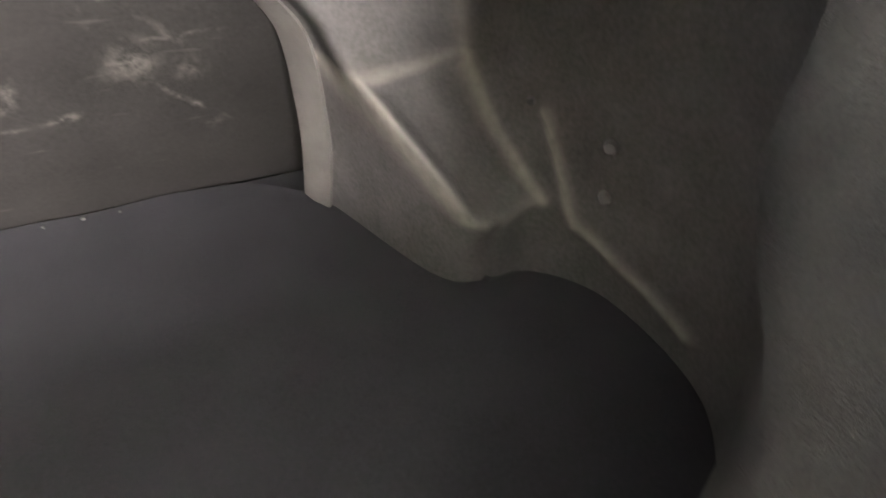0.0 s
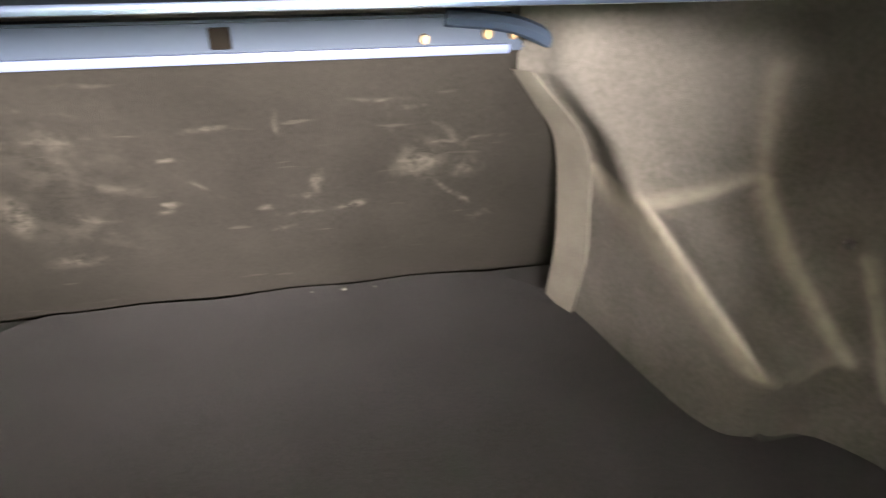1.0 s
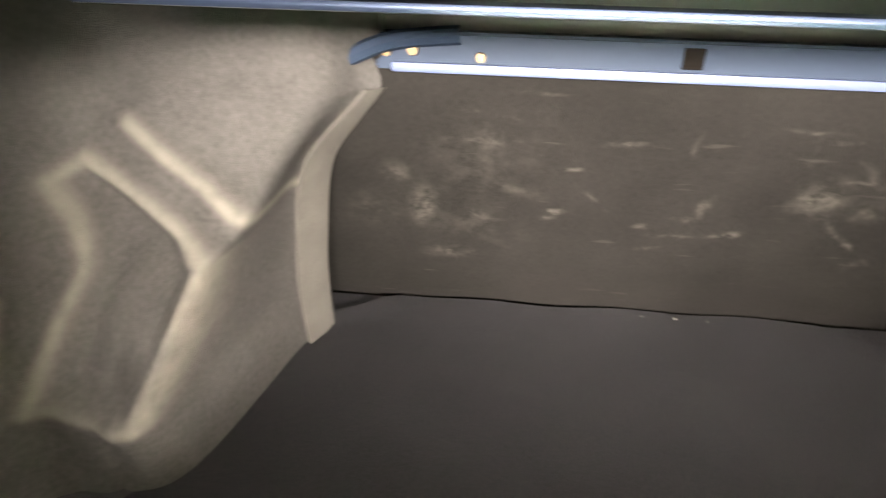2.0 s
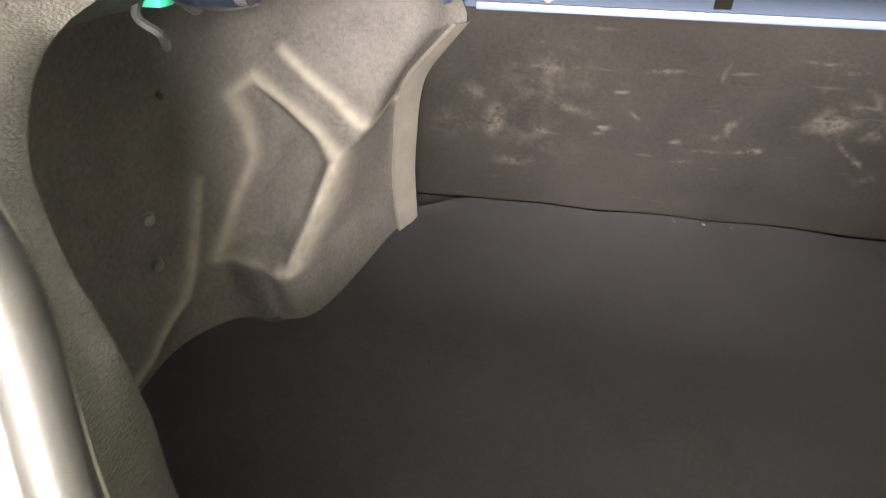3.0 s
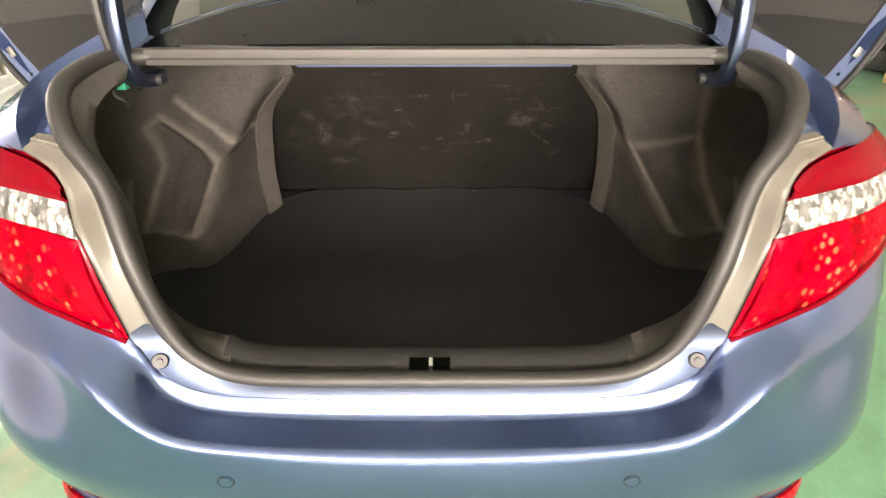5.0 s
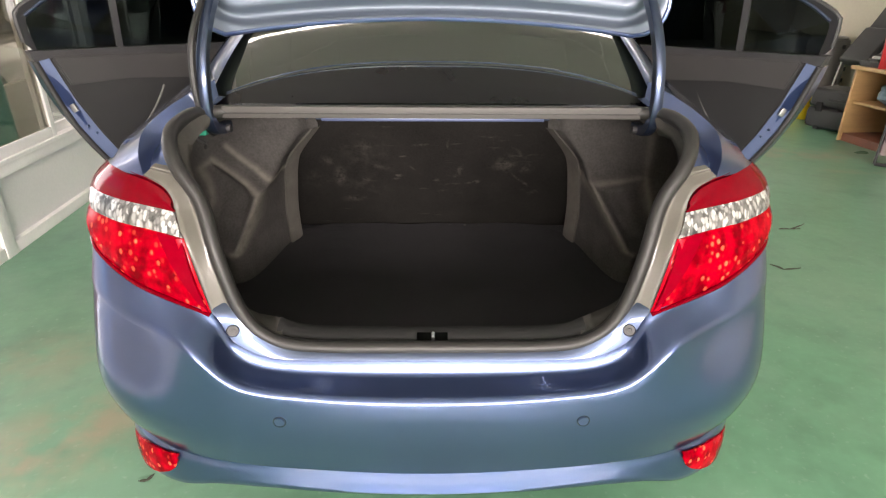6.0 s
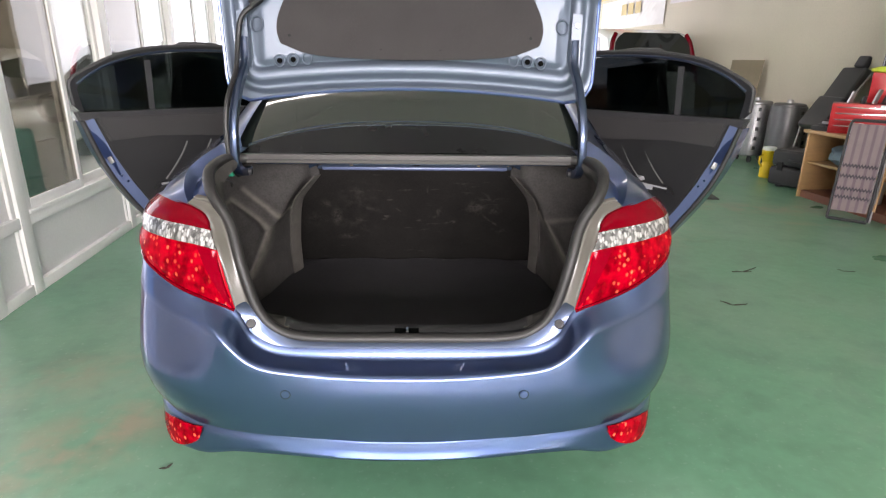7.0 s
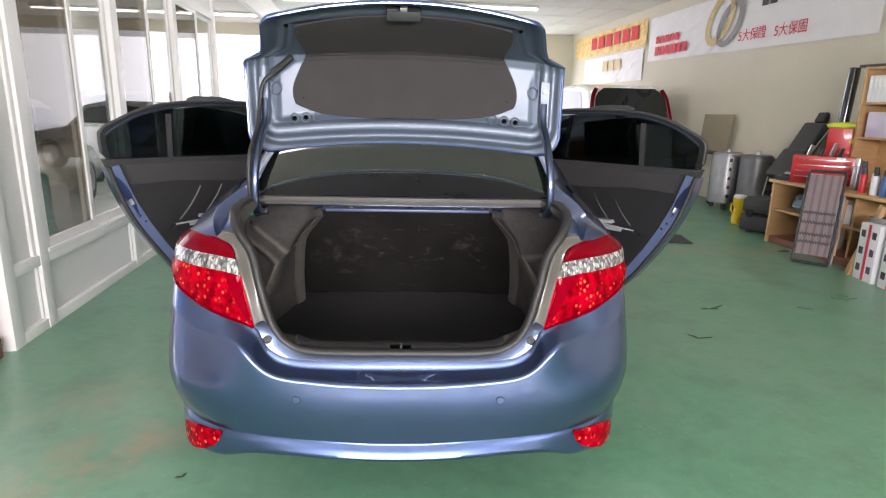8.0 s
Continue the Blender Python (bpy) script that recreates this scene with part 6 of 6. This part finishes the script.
for y in (-0.2, 0.2):
    part("latch", box(B(), -0.235, -0.215, y - 0.035, y + 0.035, 0.2, 0.30, 0.005), GREY_PLASTIC, case)
    part("foot", box(B(), -0.2, 0.2, y - 0.03, y + 0.03, 0, 0.03, 0.005), DARK_PLASTIC, case)
part("handle", tube(B(), [(-0.22, -0.1, 0.34), (-0.26, -0.09, 0.34), (-0.26, 0.09, 0.34), (-0.22, 0.1, 0.34)], 0.012, 8), DARK_PLASTIC, case)

desk = thing("work_desk", "long light wood work desk, cluttered", "desk", at_room(0, 0))
part("tabletop", box(B(), 4.60, 5.5, 2.2, 4.58, 0.715, 0.75, 0.006), WOOD, desk)
part("end_panel", box(B(), 4.64, 5.46, 4.52, 4.55, 0.0, 0.715, 0.003), WOOD, desk)
part("end_panel", box(B(), 4.64, 5.46, 2.25, 2.28, 0.0, 0.715, 0.003), WOOD, desk)
part("divider", box(B(), 4.72, 5.46, 3.40, 3.43, 0.08, 0.715, 0.003), WOOD, desk)
part("lower_shelf", box(B(), 4.68, 5.46, 2.28, 4.52, 0.38, 0.405, 0.003), WOOD, desk)
part("plinth", box(B(), 4.67, 5.46, 2.28, 4.52, 0.0, 0.08, 0.003), WOOD_RED, desk, "reddish base board")
part("back_panel", box(B(), 5.46, 5.48, 2.25, 4.55, 0.0, 0.715), WOOD, desk)

bag = B()
bmesh.ops.create_icosphere(bag, subdivisions=3, radius=1.0)
for v in bag.verts:
    q = 1 + 0.25 * noise.noise(v.co * 2.3)
    v.co = Vector((v.co.x * 0.17 * q, v.co.y * 0.24 * q, max(-0.1, v.co.z * 0.12 * q)))
single("plastic_bag", bag, BLUE_CLOTH, "crumpled blue-grey plastic bag on the desk shelf", "bag", at_room(4.88, 4.15, 0.505))
single("carton", box(B(), -0.14, 0.14, -0.16, 0.16, 0, 0.20, 0.006), PAPER, "white paper carton on the desk shelf", "carton", at_room(4.90, 3.68, 0.405, 6))
single("carton", box(B(), -0.12, 0.12, -0.1, 0.1, 0, 0.26, 0.006), PAPER, "white paper carton below the desk shelf", "carton", at_room(4.90, 3.9, 0.08, -8))

chest = thing("tool_chest", "red steel tool chest with drawers and its lid open", "tool chest", at_room(4.93, 4.18, 0.75, -40))
part("body", box(B(), -0.29, 0.29, -0.15, 0.15, 0.0, 0.30, 0.006), RED_BOX, chest)
for k in range(4):
    d = part("drawer", box(B(), -0.265, 0.265, -0.158, -0.149, 0.03 + 0.062 * k, 0.085 + 0.062 * k, 0.003), RED_BOX, chest)
    part("drawer_pull", box(B(), -0.25, 0.25, -0.168, -0.156, 0.073 + 0.062 * k, 0.083 + 0.062 * k, 0.002), CHROME, d)
part("lid", box(B(), 0.0, 0.29, 0.12, 0.15, 0.302, 0.62, 0.008), RED_BOX, chest)
part("badge", box(B(), 0.12, 0.2, -0.156, -0.149, 0.272, 0.298, 0.001), PAPER, chest, "pale badge")
part("lid_badge", rod(B(), (0.23, 0.12, 0.47), (0.23, 0.115, 0.47), 0.025, sides=16), YELLOW, chest)
for x, h in ((-0.15, 0.12), (-0.04, 0.08), (0.06, 0.15), (0.14, 0.1)):
    tool = single("hand_tool", box(B(), -0.02, 0.02, -0.015, 0.015, 0.0, h, 0.008), STEEL if h > 0.1 else DARK_PLASTIC, "hand tool lying in the open chest", "tool", at_room(4.93 + x * 0.77, 4.18 - x * 0.64, 1.05, 20 * x, 8, 12))
cl = B()
bmesh.ops.create_icosphere(cl, subdivisions=3, radius=1.0)
for v in cl.verts:
    q = 1 + 0.3 * noise.noise(v.co * 2 + Vector((4, 0, 0)))
    v.co = Vector((v.co.x * 0.17 * q, v.co.y * 0.07 * q, v.co.z * 0.035 * q))
single("cleaning_cloth", cl, GREEN_CLOTH, "lime green cloth thrown over the chest lid", "cloth", at_room(5.125, 4.18, 1.385, -40))

cup = thing("paper_roll", "white roll of tape standing on the desk", "roll", at_room(4.70, 3.98, 0.75))
part("roll", rod(B(), (0, 0, 0), (0, 0, 0.12), 0.062, sides=24), WHITE_PLASTIC, cup)
part("core", rod(B(), (0, 0, 0.1195), (0, 0, 0.1215), 0.03, sides=18), CARD, cup)
tray = thing("parts_tray", "metal tray of black small parts on the desk", "tray", at_room(4.82, 4.44, 0.75, 10))
part("tray", box(B(), -0.18, 0.18, -0.10, 0.10, 0, 0.05, 0.006), DARK_PLASTIC, tray)
for k in range(7):
    part("small_part", box(B(), -0.15 + 0.045 * k, -0.12 + 0.045 * k, -0.06, 0.05, 0.045, 0.075 + 0.02 * (k % 3), 0.006), STEEL if k % 2 else DARK_PLASTIC, tray)

# dark padded seat folded up behind the desk
seat = thing("padded_seat", "black padded folding seat leaning against the wall", "seat", at_room(5.56, 5.55, 0.53, 0, 0, 0) @ Matrix.Scale(0.73, 4))
part("cushion", box(B(), -0.10, 0.10, -0.30, 0.30, 0.0, 0.62, 0.06, pose(-0.15, 0, 0.15, 0, 34, 0), 3), DARK_PLASTIC, seat)
part("backrest", box(B(), -0.09, 0.09, -0.27, 0.27, 0.0, 0.85, 0.06, pose(0.08, 0, 0.42, 0, 30, 0), 3), DARK_PLASTIC, seat)
for y in (-0.31, 0.31):
    part("side_tube", tube(B(), [(-0.25, y, -0.725), (-0.12, y, 0.2), (0.12, y, 0.55), (0.55, y, 1.18)], 0.014, 8), STEEL, seat)
part("headrest", box(B(), -0.06, 0.06, -0.12, 0.12, 0.0, 0.2, 0.04, pose(0.53, 0, 1.18, 0, 26, 0), 3), DARK_PLASTIC, seat)

roll = thing("film_roll", "glossy black roll of film standing upright on the desk", "roll", at_room(5.30, 4.46, 0.75, 0, 0, 3))
part("roll", rod(B(), (0, 0, 0), (0, 0, 1.27), 0.06, 0.058, 28), mat("black_film", (0.008, 0.008, 0.009), 0.18, 0, 0.1, 8, 60, coat=0.6), roll)
part("core", rod(B(), (0, 0, 1.27), (0, 0, 1.276), 0.03, sides=16), CARD, roll)

case2 = thing("bookcase", "light wood open bookcase standing on the desk", "bookcase", at_room(5.15, 2.4, 0.75))
part("side_panel", box(B(), 0, 0.30, 1.64, 1.67, 0, 1.25, 0.003), WOOD, case2)
part("side_panel", box(B(), 0, 0.30, 0.0, 0.03, 0, 1.25, 0.003), WOOD, case2)
for z in (0.0, 0.50, 0.86, 1.22):
    part("shelf", box(B(), 0.0, 0.30, 0.03, 1.64, z, z + 0.025, 0.003), WOOD, case2)
part("back_panel", box(B(), 0.29, 0.30, 0.03, 1.64, 0.025, 1.22), WOOD, case2)
first = None
for k in range(14):
    m = at_room(5.16, 3.98 - 0.055 * k, 1.635, 0, 0, 0)
    if first is None:
        first = thing("ring_binder", "pale paper binder standing in the bookcase", "binder", m, "binders in the bookcase")
        part("spine", box(B(), 0.0, 0.2, -0.025, 0.025, 0, 0.27, 0.004), PAPER, first)
        part("spine_label", box(B(), -0.002, 0.0, -0.018, 0.018, 0.15, 0.23), WHITE_PLASTIC, first)
    else:
        copy_thing(first, m)
single("storage_box", box(B(), 0.0, 0.22, -0.16, 0.16, 0, 0.26, 0.012), LILAC, "translucent lilac plastic box on the shelf", "box", at_room(5.17, 3.80, 1.275))
single("storage_box", box(B(), 0.0, 0.22, -0.14, 0.14, 0, 0.20, 0.012), PAPER, "white box on the shelf", "box", at_room(5.17, 3.42, 1.275))
single("crate", box(B(), 0.0, 0.22, -0.15, 0.15, 0, 0.24, 0.01), RED_BOX, "red box on top of the bookcase", "box", at_room(5.18, 3.72, 1.995))
single("folder", box(B(), 0, 0.24, -0.17, 0.17, 0, 0.03, 0.004), DARK_PLASTIC, "black folder lying on the bookcase", "folder", at_room(5.17, 3.98, 1.995, 12))


def spray_can(x, y, h, r, material, label):
    c = thing("spray_can", label, "can", at_room(x, y, 0.75), "cans on the desk")
    bm = B()
    sheet(bm, [[(q * math.cos(a), q * math.sin(a), z) for a in np.linspace(0, 2 * math.pi, 20, endpoint=False)] for q, z in ((r * .94, 0), (r, 0.01), (r, h * .7), (r * .8, h * .76), (r * .45, h * .8), (0.002, h * .805))], True)
    part("body", bm, material, c)
    part("cap", rod(B(), (0, 0, h * .74), (0, 0, h), r * .72, r * .62, 18), DARK_PLASTIC if material is not STEEL else STEEL, c)
    return c


for x, y, h, r, m, lb in ((4.86, 3.62, .32, .042, STEEL, "steel thermos bottle with a dark cap"), (4.86, 3.54, .30, .035, mat("purple_can", (0.1, 0.07, 0.2), .4), "purple spray can with black cap"),
                          (4.76, 3.42, .24, .034, RED_BOX, "red spray can with black cap"), (4.80, 3.33, .26, .033, WHITE_PLASTIC, "white spray can with dark cap"),
                          (4.73, 3.25, .24, .033, PAPER, "pale spray can with dark cap"), (4.86, 3.22, .32, .05, WHITE_PLASTIC, "white bottle with dark cap"),
                          (4.72, 3.13, .25, .036, mat("blue_can", (0.05, 0.12, 0.3), .4), "blue spray can with black cap"), (4.68, 2.95, .22, .036, STEEL, "bare metal can on the desk")):
    spray_can(x, y, h, r, m, lb)

# folding lounger leaning on the desk
ch = thing("folding_lounger", "folded lounger with dark tube frame and striped fabric", "folding chair", at_room(4.36, 3.46, 0.0, 42, 0, 12) @ Matrix.Diagonal((1, 0.8, 1, 1)))
for y in (-0.2, 0.2):
    part("side_tube", tube(B(), [tuple(p) for p in spline([(0.0, y, 0.02), (0.0, y, 0.5), (0.02, y, 0.93), (0.03, y * 0.9, 0.96)], 16)], 0.015, 8), DARK_PLASTIC, ch)
part("cross_tube", tube(B(), [(0.0, -0.2, 0.02), (0.0, 0.2, 0.02)], 0.015, 8), DARK_PLASTIC, ch)
part("cross_tube", tube(B(), [(0.03, -0.18, 0.96), (0.03, 0.18, 0.96)], 0.015, 8), DARK_PLASTIC, ch)
bm = B()
sheet(bm, [[(-0.012 + 0.02 * math.sin(4.5 * z) * (1 - abs(t)), 0.18 * t, z) for t in np.linspace(-1, 1, 9)] for z in np.linspace(0.10, 0.92, 20)])
part("fabric", thicken(bm, 0.004), STRIPES, ch, "brown and purple striped fabric")
for z in (0.22, 0.30, 0.42, 0.52):
    bm = B()
    sheet(bm, [[(-0.0175 + 0.02 * math.sin(4.5 * z) * (1 - abs(t)), 0.175 * t, z + 0.012 * (-1) ** k + o) for k, t in enumerate(np.linspace(-1, 1, 23))] for o in (0, 0.022)])
    part("pattern_band", thicken(bm, 0.002), DARK_INK, ch, "dark zigzag band")
for y in (-0.215, 0.215):
    part("leg", tube(B(), [(0.10, y, 0.02), (0.13, y, 0.40), (0.10, y, 0.75)], 0.013, 8), STEEL, ch)
part("arm_slat", box(B(), 0.06, 0.10, -0.245, -0.215, 0.15, 0.75, 0.006, pose(0, 0, 0, 0, 12, 0)), WOOD, ch)
plank = single("wooden_plank", box(B(), -0.02, 0.02, -0.04, 0.04, 0, 0.72, 0.004), WOOD, "light wooden plank leaning against the desk", "plank", at_room(4.50, 3.12, 0, -20, 12, 10))


def striped_carton(x, y, turn, label):
    c = thing("product_carton", label, "carton", at_room(x, y, 0, turn), "cartons by the desk")
    part("carton", box(B(), 0.0, 0.34, 0.0, 0.27, 0.0, 0.53, 0.004), PAPER, c)
    part("stripe", box(B(), -0.003, 0.0, 0.115, 0.15, 0.005, 0.525), RED_INK, c, "red stripe")
    part("stripe", box(B(), 0.15, 0.19, -0.003, 0.0, 0.005, 0.525), RED_INK, c, "red stripe")
    for k in range(3):
        for yy in (0.03, 0.185):
            part("picture_square", box(B(), -0.003, 0.0, yy, yy + 0.055, 0.08 + 0.16 * k, 0.145 + 0.16 * k), DARK_INK, c, "black printed square")
    part("top_flap", box(B(), 0.02, 0.32, 0.01, 0.13, 0.53, 0.534), PAPER, c)
    return c


striped_carton(4.42, 2.78, -12, "white carton with red stripe and black squares")
striped_carton(4.38, 2.46, -12, "white carton with red stripe and black squares")
striped_carton(4.40, 2.12, -8, "white carton with red stripe and black squares")
single("steel_bowl", rod(B(), (0, 0, 0), (0, 0, 0.05), 0.09, 0.11, 24), STEEL, "shallow steel bowl on the cartons", "bowl", at_room(4.58, 2.93, 0.535))

single("door_mat", box(B(), -0.34, 0.36, -0.24, 0.24, 0.0, 0.012, 0.003), RUBBER, "flat dark rubber mat on the green floor", "mat", at_room(3.34, 4.72, 0, -12))


def scrap(x, y, turn, size, blades):
    """A flattened dry twig of thin curled blades."""
    bm = B()
    for a, l, w in blades:
        rows = []
        for k in np.linspace(0, 1, 7):
            half = w * math.sin(math.pi * min(1, 0.08 + 0.92 * k)) ** 0.7 * (1 - 0.5 * k)
            bend = a + 0.15 * k
            cx, cy = l * k * math.cos(bend), l * k * math.sin(bend)
            rows.append([(size * (cx - o * half * math.sin(bend)), size * (cy + o * half * math.cos(bend)), 0.003 + size * 0.012 * abs(o) * k) for o in (-1, -0.3, 0.4, 1)])
        sheet(bm, rows)
    single("dead_leaf", thicken(bm, 0.002), DRY_LEAF, "small dark dried leaf scrap on the green floor", "leaf", at_room(x, y, 0.001, turn))


DRY_LEAF = mat("dry_leaf", (0.05, 0.05, 0.035), 0.8, 0, 0.35, 30, 200)
scrap(2.52, 2.22, 10, 0.8, ((2.9, 0.10, 0.016), (0.1, 0.20, 0.010), (-0.5, 0.08, 0.007)))
scrap(2.10, 1.66, -20, 0.62, ((2.4, 0.12, 0.02), (0.2, 0.16, 0.016)))
scrap(3.28, 2.18, -40, 0.5, ((0.2, 0.15, 0.012), (2.8, 0.08, 0.01)))
scrap(-0.86, 0.42, 40, 0.25, ((0.2, 0.12, 0.03), (2.4, 0.1, 0.03)))
scrap(3.0, 4.35, -10, 0.8, ((0.1, 0.16, 0.03), (2.9, 0.1, 0.02)))


# ---- other cars ----
def parked_car(paint, label, m, tall=1.5, lamps="wide"):
    c = thing("parked_car", label, "car", m)
    hw = 0.86
    cw = 0.79 if lamps == "tall" else 0.72

    def loft(outline, w, bevel):
        bm = prism(B(), outline, (-w, w), 0)
        bmesh.ops.recalc_face_normals(bm, faces=bm.faces[:])
        bmesh.ops.bevel(bm, geom=[e for e in bm.edges if abs(e.verts[0].co.x - e.verts[1].co.x) < 1e-5], offset=bevel, segments=3, affect="EDGES", profile=0.5)
        return bm

    belt = tall * 0.62
    body = part("body", loft([(0.05, .30), (0.0, .45), (0.02, .7), (0.06, belt), (0.5, belt + .02), (3.1, belt), (3.9, belt - .12), (4.3, belt - .3), (4.36, .42), (4.25, .25), (0.2, .25)], hw, 0.07), paint, c)
    hip = 0.10 if tall > 1.6 else 0.5
    part("cabin", loft([(hip, belt - .02), (hip + .18 + (0.35 if tall < 1.6 else 0.05), tall - .12), (hip + .75, tall), (2.1, tall), (2.55, tall - .08), (3.25, belt - .02)], cw, 0.09), paint, c)
    a, b = (hip + .01, belt + .03), (hip + .17 + (0.35 if tall < 1.6 else 0.05), tall - .14)
    bm = B()
    for k0, k1 in zip(np.linspace(0, 1, 9)[:-1], np.linspace(0, 1, 9)[1:]):
        # rounded towards the roof
        rows = []
        for k in (k0, k1):
            w = (cw - 0.05) + (-0.06) * k - 0.16 * max(0.0, (k - 0.6) / 0.4) ** 3
            rows.append([(x * w, a[0] + (b[0] - a[0]) * k - 0.014 - 0.012 * (1 - x * x), a[1] + (b[1] - a[1] + 0.06) * k) for x in np.linspace(-1, 1, 9)])
        sheet(bm, rows)
    bmesh.ops.remove_doubles(bm, verts=bm.verts[:], dist=1e-4)
    part("rear_window", thicken(bm, 0.004), BLACK_GLASS, c, "dark rear window")
    for s in (-1, 1):
        bm = prism(B(), [(hip + .45, belt + .04), (hip + .62, tall - .14), (1.7, tall - .1), (1.72, belt + .04)], (s * (cw + 0.002), s * (cw + 0.008)), 0)
        part("side_window", bm, BLACK_GLASS, c)
        bm = prism(B(), [(1.8, belt + .04), (1.8, tall - .1), (2.45, tall - .15), (3.0, belt + .04)], (s * (cw + 0.002), s * (cw + 0.008)), 0)
        part("side_window", bm, BLACK_GLASS, c)
        if lamps == "tall":
            part("tail_lamp", tube(B(), [tuple(p) for p in spline([(s * 0.66, hip + 0.235, tall - 0.10), (s * 0.735, hip + 0.17, tall - 0.25), (s * 0.785, hip + 0.06, belt + 0.18), (s * 0.805, 0.055, belt - 0.15)], 16)], 0.04, 10), RED_PLAIN, c, "tall red tail lamp")
        else:
            part("tail_lamp", box(B(), s * 0.66 - 0.16, s * 0.66 + 0.16, -0.015, 0.08, belt - 0.22, belt - 0.06, 0.02), RED_PLAIN, c, "red tail lamp")
        part("head_lamp", box(B(), s * 0.62 - 0.14, s * 0.62 + 0.14, 4.22, 4.33, .58, .70, 0.02), CLEAR_LENS, c)
        for y in (0.85, 3.5):
            w = part("wheel", rod(B(), (s * 0.70, y, 0.32), (s * 0.868, y, 0.32), 0.32, sides=32), TYRE, c)
            part("rim", rod(B(), (s * 0.86, y, 0.32), (s * 0.878, y, 0.32), 0.21, 0.19, 24), RIM, w)
    part("rear_bumper", box(B(), -0.84, 0.84, -0.07, 0.06, .33, .58, 0.03), paint, c)
    part("plate_recess", box(B(), -0.26, 0.26, -0.012, 0.03, .66, .80, 0.004), DARK_PLASTIC, c)
    return c


parked_car(WHITE_PAINT, "white estate car with tall red tail lamps", at_room(4.80, 8.75, 0, 2), 2.0, "tall")
parked_car(SILVER_PAINT, "silver off-road car parked in the showroom", at_room(-4.3, 9.2, 0, 10), 1.68, "tall")
parked_car(SILVER_PAINT, "grey silver car parked in the showroom", at_room(-4.5, 4.2, 0, 12), 1.5)
parked_car(SILVER_PAINT, "silver car parked near the entrance", at_room(-0.9, 12.2, 0, -75), 1.5)
parked_car(WHITE_PAINT, "white car parked by the showroom entrance", at_room(-4.6, 12.6, 0, 8), 1.6, "tall")

low = thing("low_barrier", "low white barrier in the showroom", "barrier", at_room(-3.4, 4.1))
part("board", box(B(), -0.03, 0.03, -0.9, 0.9, 0.05, 0.62, 0.01), WHITE, low)
for y in (-0.8, 0.8):
    part("foot", box(B(), -0.2, 0.2, y - 0.03, y + 0.03, 0.0, 0.05, 0.008), WHITE, low)
sofa = thing("armchair", "teal upholstered armchair behind the glass", "armchair", at_room(-3.05, 3.35, 0, 30))
part("seat", box(B(), -0.32, 0.32, -0.3, 0.3, 0.22, 0.45, 0.06, seg=3), TEAL, sofa)
part("backrest", box(B(), -0.32, 0.32, 0.2, 0.34, 0.35, 0.86, 0.06, seg=3), TEAL, sofa)
for x in (-0.28, 0.28):
    for y in (-0.26, 0.26):
        part("leg", rod(B(), (x, y, 0), (x, y, 0.24), 0.018, sides=10), DARK_PLASTIC, sofa)

stand = thing("wooden_box", "reddish brown wooden box by the partition", "box", at_room(-2.36, 1.45))
part("box", box(B(), -0.2, 0.12, -0.25, 0.25, 0.0, 0.12, 0.006), WOOD_RED, stand)
part("board", box(B(), -0.18, 0.10, -0.25, 0.22, 0.12, 0.5, 0.006), WOOD_RED, stand)
